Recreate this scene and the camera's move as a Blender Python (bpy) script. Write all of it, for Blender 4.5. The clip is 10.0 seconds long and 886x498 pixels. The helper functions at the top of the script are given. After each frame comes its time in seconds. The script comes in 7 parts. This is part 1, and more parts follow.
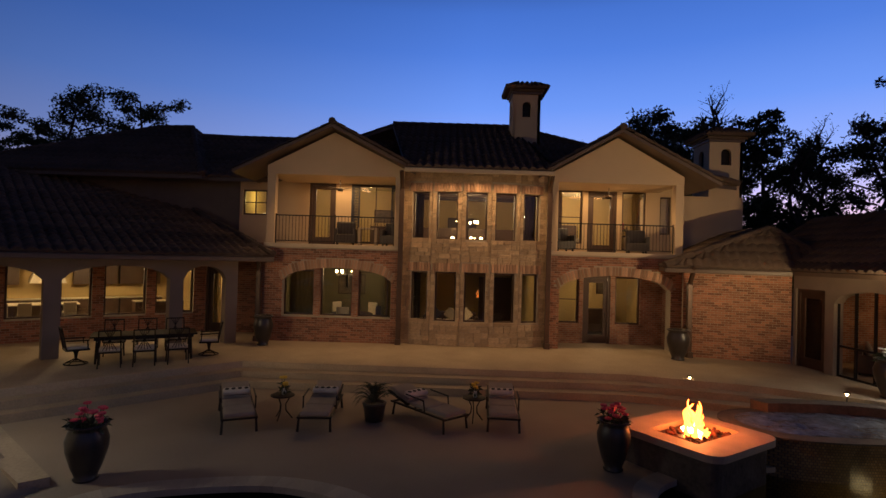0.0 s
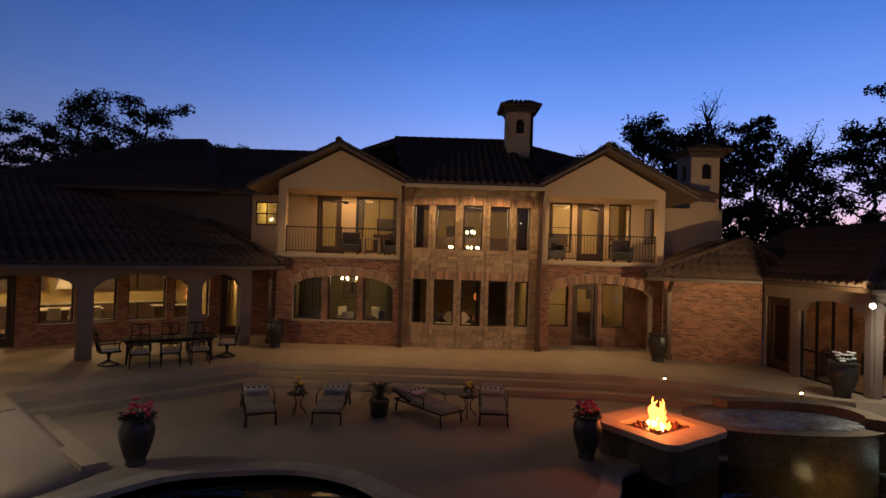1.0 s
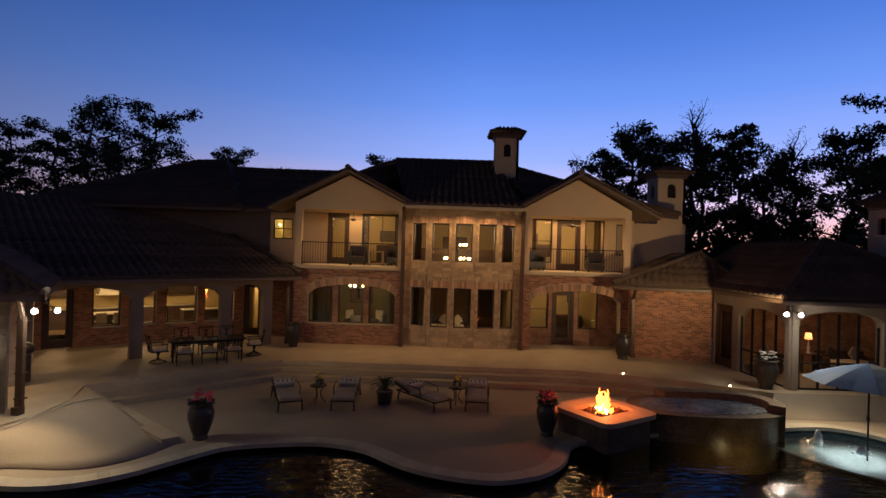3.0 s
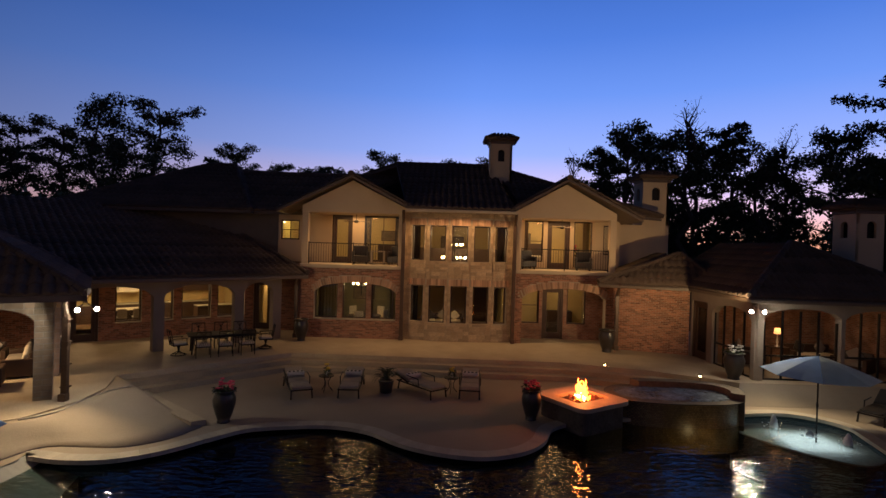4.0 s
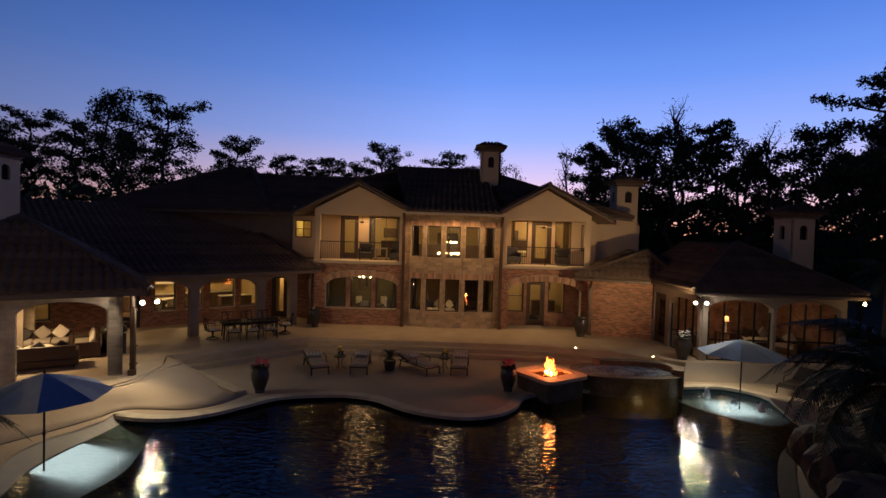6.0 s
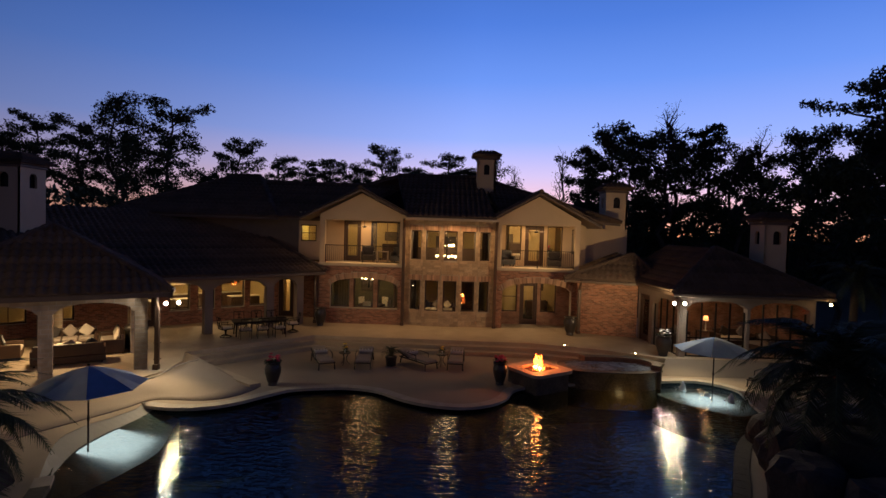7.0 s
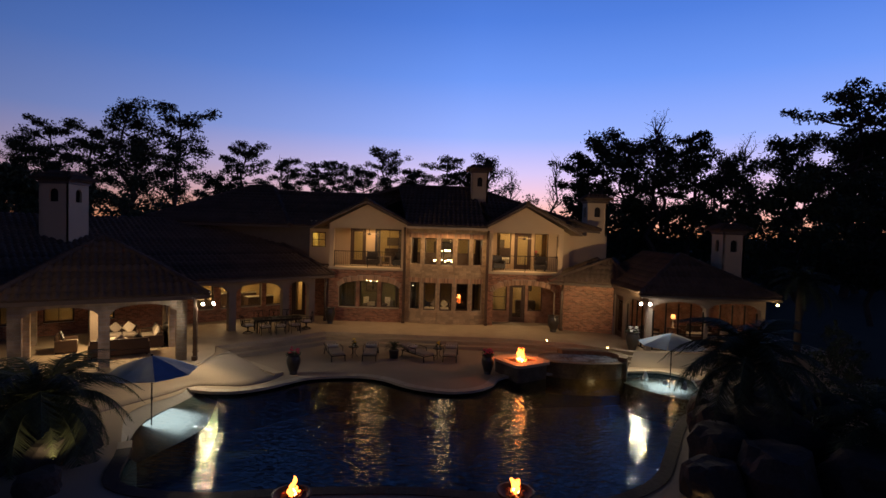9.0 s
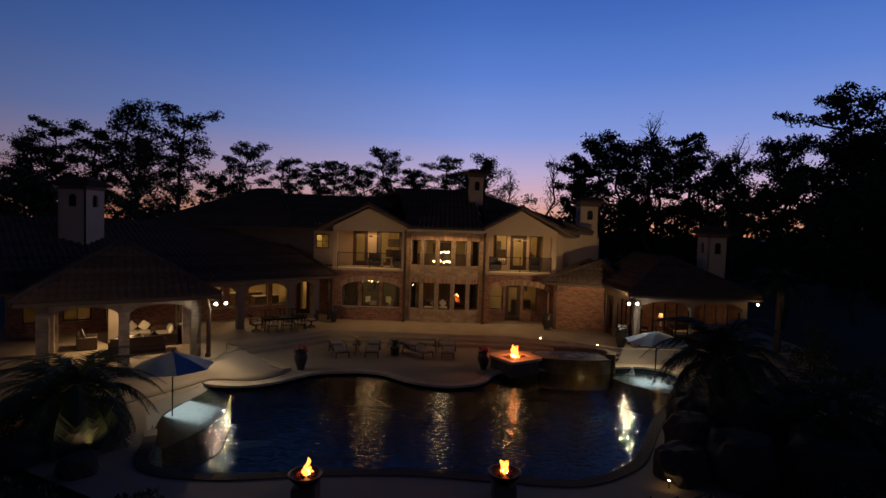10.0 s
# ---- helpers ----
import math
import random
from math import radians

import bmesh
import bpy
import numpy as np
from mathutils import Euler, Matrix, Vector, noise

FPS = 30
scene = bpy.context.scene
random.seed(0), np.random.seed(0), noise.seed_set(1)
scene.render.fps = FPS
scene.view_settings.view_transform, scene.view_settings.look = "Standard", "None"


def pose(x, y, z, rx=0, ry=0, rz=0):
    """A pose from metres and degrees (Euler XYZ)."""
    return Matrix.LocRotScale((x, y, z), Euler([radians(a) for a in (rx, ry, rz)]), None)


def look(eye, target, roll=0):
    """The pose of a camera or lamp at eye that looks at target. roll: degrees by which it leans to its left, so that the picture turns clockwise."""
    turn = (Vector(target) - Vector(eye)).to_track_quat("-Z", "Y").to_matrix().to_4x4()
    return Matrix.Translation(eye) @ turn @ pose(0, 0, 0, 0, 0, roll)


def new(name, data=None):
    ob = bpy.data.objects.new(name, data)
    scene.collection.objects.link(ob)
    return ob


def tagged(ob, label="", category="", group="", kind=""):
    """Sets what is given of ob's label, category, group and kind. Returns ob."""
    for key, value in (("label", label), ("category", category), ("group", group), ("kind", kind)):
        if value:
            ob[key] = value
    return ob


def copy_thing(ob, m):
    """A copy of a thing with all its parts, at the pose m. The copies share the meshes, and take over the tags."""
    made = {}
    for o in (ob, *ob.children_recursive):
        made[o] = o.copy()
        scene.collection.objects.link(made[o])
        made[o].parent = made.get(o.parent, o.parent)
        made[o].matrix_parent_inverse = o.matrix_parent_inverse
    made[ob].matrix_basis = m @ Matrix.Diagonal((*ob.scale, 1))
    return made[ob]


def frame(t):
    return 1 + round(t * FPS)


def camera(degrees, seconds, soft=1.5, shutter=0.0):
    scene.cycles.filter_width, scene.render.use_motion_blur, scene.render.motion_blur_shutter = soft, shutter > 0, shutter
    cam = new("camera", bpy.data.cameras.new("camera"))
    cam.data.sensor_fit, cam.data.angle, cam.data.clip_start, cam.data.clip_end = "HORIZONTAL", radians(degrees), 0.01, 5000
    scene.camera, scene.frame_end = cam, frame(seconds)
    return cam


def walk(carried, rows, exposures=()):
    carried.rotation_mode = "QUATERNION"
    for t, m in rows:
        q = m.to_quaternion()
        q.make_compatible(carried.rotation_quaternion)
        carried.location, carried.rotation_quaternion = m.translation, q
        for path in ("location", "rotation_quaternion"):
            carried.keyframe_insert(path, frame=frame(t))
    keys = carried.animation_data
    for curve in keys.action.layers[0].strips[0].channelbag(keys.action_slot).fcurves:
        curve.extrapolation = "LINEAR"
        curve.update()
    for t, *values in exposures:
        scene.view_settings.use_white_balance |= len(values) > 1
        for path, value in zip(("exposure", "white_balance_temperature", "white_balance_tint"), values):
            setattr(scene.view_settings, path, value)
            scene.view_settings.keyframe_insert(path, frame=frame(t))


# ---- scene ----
cam = camera(80.0, 10.0)
METRES, EYE, TILT, LEAN, TURN = 16.5, 3.68, 1.0, 0.0, 0.0
ROWS = [
    (0.0, 0.0, 0.0, 0.0, 0.01, -0.17, -1.68),
    (0.5, 0.0019, -0.0437, 0.0109, 0.01, -0.19, -1.69),
    (1.0, 0.0036, -0.0889, 0.0229, 0.04, -0.22, -1.74),
    (1.5, 0.0052, -0.134, 0.0346, 0.03, -0.24, -1.73),
    (2.0, 0.008, -0.1796, 0.0461, 0.05, -0.32, -1.73),
    (2.5, 0.0117, -0.2253, 0.0571, 0.06, -0.46, -1.71),
    (4.0, 0.0246, -0.3714, 0.0908, 0.14, -1.45, -1.71),
    (4.5, 0.0282, -0.4231, 0.1023, 0.15, -1.99, -1.7),
    (5.0, 0.0316, -0.475, 0.1132, 0.14, -2.47, -1.69),
    (5.5, 0.0348, -0.5269, 0.1233, 0.14, -2.78, -1.7),
    (7.0, 0.0443, -0.6815, 0.1522, 0.12, -2.98, -1.73),
    (7.5, 0.0468, -0.7327, 0.1619, 0.09, -3.04, -1.72),
    (8.0, 0.0495, -0.7852, 0.1729, 0.09, -3.11, -1.74),
    (8.5, 0.052, -0.8368, 0.1837, 0.09, -3.17, -1.75),
    (9.0, 0.0545, -0.8857, 0.1938, 0.1, -3.25, -1.75),
    (9.5, 0.0565, -0.9319, 0.2034, 0.08, -3.33, -1.75),
    (10.0, 0.0585, -0.9748, 0.2135, 0.08, -3.46, -1.75),
]
walk(cam, [(t, pose(0, 0, EYE, TILT, LEAN, TURN) @ pose(METRES * x, METRES * y, METRES * z, 90 + pitch, roll, yaw)) for t, x, y, z, yaw, pitch, roll in ROWS],
     [(0, 0.0), (9.0, 0.0), (9.5, -0.05), (9.8, -0.3), (10, -0.6)])

# ---- world and light ----
world = bpy.data.worlds.new("dusk_sky")
scene.world = world
world.use_nodes = True
wn, wl = world.node_tree.nodes, world.node_tree.links
wn.clear()
w_out = wn.new("ShaderNodeOutputWorld")
w_bg = wn.new("ShaderNodeBackground")
w_co = wn.new("ShaderNodeTexCoord")
w_sep = wn.new("ShaderNodeSeparateXYZ")
w_ramp = wn.new("ShaderNodeValToRGB")
wl.new(w_co.outputs["Generated"], w_sep.inputs[0])
wl.new(w_sep.outputs["Z"], w_ramp.inputs[0])
SKY = [(0.0, (1.1, 0.42, 0.20)), (0.03, (1.05, 0.52, 0.40)), (0.06, (1.0, 0.62, 0.72)), (0.105, (0.72, 0.60, 0.95)),
       (0.17, (0.34, 0.47, 1.05)), (0.27, (0.16, 0.325, 0.94)), (0.36, (0.085, 0.22, 0.76)), (0.42, (0.062, 0.175, 0.64)), (0.50, (0.022, 0.058, 0.22)), (0.62, (0.010, 0.02, 0.08)), (1.0, (0.004, 0.008, 0.03))]
els = w_ramp.color_ramp.elements
while len(els) > 1:
    els.remove(els[-1])
els[0].position, els[0].color = SKY[0][0], (*SKY[0][1], 1)
for p_, c_ in SKY[1:]:
    e_ = els.new(p_)
    e_.color = (*c_, 1)
# the afterglow stands behind the house; the sky behind the camera is already night
w_ramp2 = wn.new("ShaderNodeMapRange")
w_ramp2.inputs["From Min"].default_value, w_ramp2.inputs["From Max"].default_value = -0.5, 0.75
w_ramp2.inputs["To Min"].default_value, w_ramp2.inputs["To Max"].default_value = 0.2, 1.0
wl.new(w_sep.outputs["Y"], w_ramp2.inputs["Value"])
w_mul = wn.new("ShaderNodeMix")
w_mul.data_type, w_mul.blend_type = "RGBA", "MULTIPLY"
w_mul.inputs["Factor"].default_value = 1.0
wl.new(w_ramp.outputs["Color"], w_mul.inputs["A"])
wl.new(w_ramp2.outputs["Result"], w_mul.inputs["B"])
# and it is deeper towards the west end of the house
w_side = wn.new("ShaderNodeMapRange")
w_side.inputs["From Min"].default_value, w_side.inputs["From Max"].default_value = -0.75, 0.05
w_side.inputs["To Min"].default_value, w_side.inputs["To Max"].default_value = 0.34, 1.0
wl.new(w_sep.outputs["X"], w_side.inputs["Value"])
w_mul2 = wn.new("ShaderNodeMix")
w_mul2.data_type, w_mul2.blend_type = "RGBA", "MULTIPLY"
w_mul2.inputs["Factor"].default_value = 1.0
wl.new(w_mul.outputs["Result"], w_mul2.inputs["A"])
wl.new(w_side.outputs["Result"], w_mul2.inputs["B"])
wl.new(w_mul2.outputs["Result"], w_bg.inputs["Color"])
w_bg.inputs["Strength"].default_value = 1.0
wl.new(w_bg.outputs[0], w_out.inputs[0])

WARM, AMBER, COOL, FIRE = (1.0, 0.68, 0.35), (1.0, 0.58, 0.25), (1.0, 0.84, 0.56), (1.0, 0.27, 0.06)


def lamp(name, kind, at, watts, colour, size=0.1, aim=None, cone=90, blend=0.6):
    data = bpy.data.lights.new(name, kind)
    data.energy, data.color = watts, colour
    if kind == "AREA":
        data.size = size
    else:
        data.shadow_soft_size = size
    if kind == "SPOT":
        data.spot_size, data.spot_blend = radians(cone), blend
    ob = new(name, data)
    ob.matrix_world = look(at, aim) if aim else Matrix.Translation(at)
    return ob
# ---- lamps of the place, and two added fill spots ----
lamp("flood_west", "SPOT", (-9.15, 7.9, 3.05), 470, (1.0, 0.75, 0.42), 0.06, (-8.6, 4.8, 0), 100, 0.9)
lamp("flood_west", "SPOT", (-9.2, 8.4, 3.1), 860, WARM, 0.06, (0.0, 18.7, 4.4), 68, 0.9)
lamp("flood_east", "SPOT", (11.0, 11.75, 3.1), 460, (1.0, 0.78, 0.46), 0.06, (11.3, 8.6, 0), 105, 0.8)
lamp("flood_east", "SPOT", (10.75, 11.8, 3.15), 800, WARM, 0.06, (6.0, 19.5, 6.5), 125, 1.0)
lamp("pool_light", "POINT", (8.2, 8.5, -0.5), 16, AMBER, 0.15)
lamp("closet_light", "POINT", (-7.5, 22.2, 5.9), 22, (1.0, 0.74, 0.2), 0.1)
for x in (-1.0, 0.1, 1.15, 2.2, 3.3):
    lamp("soffit_light", "SPOT", (x, 17.95, 6.5), 80, AMBER, 0.08, (x, 18.6, 1.5), 140, 1.0)
for x, y in ((-9.2, 17.6), (-11.3, 15.6), (-13.3, 13.6)):
    lamp("arcade_light", "SPOT", (x, y, 3.35), 26, WARM, 0.08, (x, y, 0), 150, 0.9)
lamp("study_porch_light", "SPOT", (6.0, 19.6, 3.7), 30, WARM, 0.08, (6.0, 19.6, 0), 150, 0.9)
lamp("family_light", "POINT", (-17.8, 15.6, 3.1), 60, WARM, 0.15)
for x in (-3.9, 6.1):
    lamp("balcony_light", "AREA", (x, 19.8, 6.38), 55, AMBER, 1.4, (x, 19.8, 0))
lamp("dining_light", "POINT", (-3.8, 21.2, 2.9), 40, WARM, 0.15)
lamp("hall_light", "POINT", (1.1, 21.2, 5.9), 190, WARM, 0.6)
lamp("study_light", "POINT", (6.2, 22.0, 3.0), 50, WARM, 0.15)
lamp("bedroom_light", "POINT", (-4.5, 23.0, 6.2), 60, WARM, 0.15)
lamp("bedroom_light", "POINT", (6.2, 23.0, 6.2), 110, WARM, 0.15)
for x, y in ((-15.93, 18.01), (-13.35, 20.22)):
    lamp("kitchen_light", "POINT", (x, y, 3.2), 170, WARM, 0.15)
lamp("passage_light", "POINT", (-8.2, 22.0, 3.0), 60, WARM, 0.15)
lamp("porch_light", "POINT", (14.34, 15.45, 2.3), 22, AMBER, 0.1)
lamp("pavilion_light", "SPOT", (-14.3, 9.0, 3.2), 560, WARM, 0.2, (-14.3, 9.0, 0), 150, 0.7)
lamp("fire_light", "POINT", (4.68, 9.68, 1.15), 110, FIRE, 0.15)
for x, y in ((-2.27, -3.25), (2.72, -2.82)):
    lamp("bowl_light", "POINT", (x, y, 1.05), 3, FIRE, 0.1)
lamp("palm_uplight", "SPOT", (-8.6, -1.7, 0.25), 110, WARM, 0.05, (-9.4, -1.0, 1.8), 100, 0.8)
lamp("eave_lamp_light", "POINT", (17.85, 11.55, 3.1), 1.5, COOL, 0.07)
# two added fill spots for roofs and umbrellas, with no known lamp there
lamp("high_fill_spot", "SPOT", (-15.0, -2.5, 6.8), 270, WARM, 0.06, (-11.2, 4.6, 2.6), 86, 0.8)
lamp("high_fill_spot", "SPOT", (15.5, 2.5, 6.8), 70, WARM, 0.06, (14.0, 11.0, 3.6), 84, 0.8)
lamp("path_lamp", "POINT", (-11.7, 1.9, 0.7), 14, WARM, 0.05)
for x in (-5.3, -3.9, -2.5, 4.8, 6.1, 7.5):
    lamp("eave_light", "SPOT", (x, 18.35, 6.35), 72, AMBER, 0.06, (x, 18.55, 0.5), 95, 1.0)
lamp("ledge_light", "AREA", (-8.3, 3.3, -0.16), 42, (0.92, 0.96, 1.0), 1.7, (-8.3, 3.3, -2))
lamp("ledge_light", "AREA", (11.3, 9.4, -0.16), 46, (0.92, 0.96, 1.0), 1.5, (11.3, 9.4, -2))
lamp("path_lamp", "POINT", (13.7, 4.9, 0.55), 16, WARM, 0.05)
lamp("palm_uplight", "SPOT", (19.0, 12.1, 0.3), 170, COOL, 0.05, (19.7, 12.8, 5.0), 60, 0.8)
# ---- materials ----


def mat(name, colour, rough=0.7, vary=0.25, scale=3.0, bump=0.0, fine=40.0, metal=0.0, per_piece=0.0, coat=0.0):
    """A plain surface with a broad and a fine variation."""
    m = bpy.data.materials.new(name)
    m.use_nodes = True
    n, l = m.node_tree.nodes, m.node_tree.links
    b = n["Principled BSDF"]
    b.inputs["Roughness"].default_value, b.inputs["Metallic"].default_value = rough, metal
    b.inputs["Coat Weight"].default_value = coat
    co = n.new("ShaderNodeTexCoord")
    broad, grain = n.new("ShaderNodeTexNoise"), n.new("ShaderNodeTexNoise")
    broad.inputs["Scale"].default_value, grain.inputs["Scale"].default_value = scale, fine
    broad.inputs["Detail"].default_value, grain.inputs["Detail"].default_value = 4, 3
    add = n.new("ShaderNodeMath")
    add.operation = "ADD"
    l.new(co.outputs["Object"], broad.inputs["Vector"])
    l.new(co.outputs["Object"], grain.inputs["Vector"])
    l.new(broad.outputs[0], add.inputs[0])
    l.new(grain.outputs[0], add.inputs[1])
    rng = n.new("ShaderNodeMapRange")
    rng.inputs["From Min"].default_value, rng.inputs["From Max"].default_value = 0.6, 1.4
    rng.inputs["To Min"].default_value, rng.inputs["To Max"].default_value = 1 - vary, 1 + vary
    l.new(add.outputs[0], rng.inputs["Value"])
    last = rng.outputs["Result"]
    if per_piece:
        info = n.new("ShaderNodeObjectInfo")
        geo = n.new("ShaderNodeNewGeometry")
        mix = n.new("ShaderNodeMath")
        mix.operation = "ADD"
        l.new(info.outputs["Random"], mix.inputs[0])
        l.new(geo.outputs["Random Per Island"], mix.inputs[1])
        fr = n.new("ShaderNodeMath")
        fr.operation = "FRACT"
        l.new(mix.outputs[0], fr.inputs[0])
        r2 = n.new("ShaderNodeMapRange")
        r2.inputs["To Min"].default_value, r2.inputs["To Max"].default_value = 1 - per_piece, 1 + per_piece
        l.new(fr.outputs[0], r2.inputs["Value"])
        mu = n.new("ShaderNodeMath")
        mu.operation = "MULTIPLY"
        l.new(last, mu.inputs[0])
        l.new(r2.outputs["Result"], mu.inputs[1])
        last = mu.outputs[0]
    col = n.new("ShaderNodeMix")
    col.data_type, col.blend_type = "RGBA", "MULTIPLY"
    col.inputs["Factor"].default_value = 1
    col.inputs["A"].default_value = (*colour, 1)
    l.new(last, col.inputs["B"])
    l.new(col.outputs["Result"], b.inputs["Base Color"])
    if bump:
        bp = n.new("ShaderNodeBump")
        bp.inputs["Strength"].default_value, bp.inputs["Distance"].default_value = bump, 0.02
        l.new(grain.outputs[0], bp.inputs["Height"])
        l.new(bp.outputs[0], b.inputs["Normal"])
    return m


def brick_mat(name, c1, c2, mortar, width=0.21, height=0.075, gap=0.012):
    """Coursed brickwork on walls whose own x runs along the wall."""
    m = bpy.data.materials.new(name)
    m.use_nodes = True
    n, l = m.node_tree.nodes, m.node_tree.links
    b = n["Principled BSDF"]
    b.inputs["Roughness"].default_value = 0.88
    co = n.new("ShaderNodeTexCoord")
    sp, cb = n.new("ShaderNodeSeparateXYZ"), n.new("ShaderNodeCombineXYZ")
    l.new(co.outputs["Object"], sp.inputs[0])
    ax = n.new("ShaderNodeMath")
    ax.operation = "ADD"
    l.new(sp.outputs["X"], ax.inputs[0])
    l.new(sp.outputs["Y"], ax.inputs[1])
    l.new(ax.outputs[0], cb.inputs["X"])
    l.new(sp.outputs["Z"], cb.inputs["Y"])
    br = n.new("ShaderNodeTexBrick")
    br.inputs["Scale"].default_value = 1.0
    br.inputs["Brick Width"].default_value, br.inputs["Row Height"].default_value = width, height
    br.inputs["Mortar Size"].default_value = gap
    br.inputs["Mortar Smooth"].default_value = 0.3
    br.inputs["Bias"].default_value = -0.1
    br.inputs["Color1"].default_value, br.inputs["Color2"].default_value = (*c1, 1), (*c2, 1)
    br.inputs["Mortar"].default_value = (*mortar, 1)
    l.new(cb.outputs[0], br.inputs["Vector"])
    no = n.new("ShaderNodeTexNoise")
    no.inputs["Scale"].default_value, no.inputs["Detail"].default_value = 1.7, 6
    l.new(co.outputs["Object"], no.inputs["Vector"])
    rng = n.new("ShaderNodeMapRange")
    rng.inputs["From Min"].default_value, rng.inputs["From Max"].default_value = 0.3, 0.7
    rng.inputs["To Min"].default_value, rng.inputs["To Max"].default_value = 0.6, 1.35
    l.new(no.outputs[0], rng.inputs["Value"])
    mu = n.new("ShaderNodeMix")
    mu.data_type, mu.blend_type = "RGBA", "MULTIPLY"
    mu.inputs["Factor"].default_value = 1
    l.new(br.outputs["Color"], mu.inputs["A"])
    l.new(rng.outputs["Result"], mu.inputs["B"])
    l.new(mu.outputs["Result"], b.inputs["Base Color"])
    bp = n.new("ShaderNodeBump")
    bp.invert = True
    bp.inputs["Strength"].default_value, bp.inputs["Distance"].default_value = 0.7, 0.012
    l.new(br.outputs["Fac"], bp.inputs["Height"])
    l.new(bp.outputs[0], b.inputs["Normal"])
    return m


def glow_mat(name, colour, strength):
    m = bpy.data.materials.new(name)
    m.use_nodes = True
    b = m.node_tree.nodes["Principled BSDF"]
    b.inputs["Base Color"].default_value = (*colour, 1)
    b.inputs["Emission Color"].default_value = (*colour, 1)
    b.inputs["Emission Strength"].default_value = strength
    return m


def glass_mat(name, tint=(0.9, 0.92, 0.92), gloss_rough=0.02, wave=0.0, wave_scale=3.0, ior=1.5):
    """Clear pane or water: what lies behind it, and a mirror image by Fresnel."""
    m = bpy.data.materials.new(name)
    m.use_nodes = True
    n, l = m.node_tree.nodes, m.node_tree.links
    n.remove(n["Principled BSDF"])
    tr, gl, mx, fr = n.new("ShaderNodeBsdfTransparent"), n.new("ShaderNodeBsdfGlossy"), n.new("ShaderNodeMixShader"), n.new("ShaderNodeFresnel")
    tr.inputs[0].default_value = (*tint, 1)
    gl.inputs["Roughness"].default_value = gloss_rough
    fr.inputs["IOR"].default_value = ior
    if wave:
        co = n.new("ShaderNodeTexCoord")
        no, no2 = n.new("ShaderNodeTexNoise"), n.new("ShaderNodeTexNoise")
        no.inputs["Scale"].default_value, no.inputs["Detail"].default_value = wave_scale, 1.3
        no2.inputs["Scale"].default_value, no2.inputs["Detail"].default_value = wave_scale * 0.22, 2
        mp = n.new("ShaderNodeMapping")
        mp.inputs["Scale"].default_value = (0.62, 1.35, 1)
        mp.inputs["Rotation"].default_value = (0, 0, 0.15)
        l.new(co.outputs["Object"], mp.inputs["Vector"])
        l.new(mp.outputs[0], no.inputs["Vector"])
        l.new(co.outputs["Object"], no2.inputs["Vector"])
        b2, b1 = n.new("ShaderNodeBump"), n.new("ShaderNodeBump")
        b1.inputs["Strength"].default_value, b1.inputs["Distance"].default_value = 1.0, wave
        b2.inputs["Strength"].default_value, b2.inputs["Distance"].default_value = 1.0, wave * 0.8
        l.new(no.outputs[0], b1.inputs["Height"])
        l.new(no2.outputs[0], b2.inputs["Height"])
        l.new(b1.outputs[0], b2.inputs["Normal"])
        l.new(b2.outputs[0], gl.inputs["Normal"])
    l.new(fr.outputs[0], mx.inputs[0])
    l.new(tr.outputs[0], mx.inputs[1])
    l.new(gl.outputs[0], mx.inputs[2])
    l.new(mx.outputs[0], n["Material Output"].inputs[0])
    return m


M_BRICK = brick_mat("red_brick", (0.25, 0.095, 0.05), (0.37, 0.18, 0.105), (0.30, 0.24, 0.18))
M_PALEBRICK = brick_mat("pale_brick", (0.42, 0.33, 0.22), (0.50, 0.38, 0.27), (0.45, 0.39, 0.30), 0.42, 0.16, 0.016)
M_BRICKPIECE = mat("brick_piece", (0.44, 0.27, 0.17), 0.85, 0.25, 3, 0.3, 60, per_piece=0.35)
M_STONE = mat("cream_limestone", (0.43, 0.315, 0.195), 0.9, 0.42, 2.6, 0.7, 22, per_piece=0.24)
M_MORTAR = mat("mortar", (0.40, 0.34, 0.25), 0.95, 0.2, 3, 0.3, 60)
M_STUCCO = mat("tan_stucco", (0.55, 0.42, 0.27), 0.9, 0.10, 0.8, 0.35, 90)
M_TRIM = mat("cream_trim", (0.50, 0.41, 0.28), 0.6, 0.1, 2)
M_TILE = mat("dark_roof_tile", (0.085, 0.058, 0.042), 0.95, 0.4, 1.3, 0.3, 30, per_piece=0.25)
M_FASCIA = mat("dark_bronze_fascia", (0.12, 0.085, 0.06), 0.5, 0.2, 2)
M_COPPER = mat("brown_downspout", (0.09, 0.055, 0.035), 0.45, 0.25, 3, metal=0.4)
M_WOOD = mat("dark_stained_wood", (0.055, 0.028, 0.016), 0.5, 0.3, 2, 0.1, 50)
M_IRON = mat("black_iron", (0.022, 0.019, 0.017), 0.5, 0.2, 6, metal=0.6)
M_PAVE = mat("tan_flagstone", (0.36, 0.28, 0.19), 0.75, 0.22, 1.1, 0.25, 24, per_piece=0.12)
M_CONC = mat("textured_concrete_deck", (0.32, 0.25, 0.18), 0.8, 0.16, 0.7, 0.3, 40)
M_COPING = mat("pale_coping", (0.40, 0.34, 0.26), 0.7, 0.15, 2, 0.2, 40, per_piece=0.1)
M_GRASS = mat("dark_ground", (0.035, 0.04, 0.02), 0.95, 0.4, 0.6, 0.6, 30)
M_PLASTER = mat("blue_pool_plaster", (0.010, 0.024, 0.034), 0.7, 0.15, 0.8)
M_LEDGE = mat("pale_pool_ledge", (0.27, 0.26, 0.235), 0.7, 0.15, 1.5)
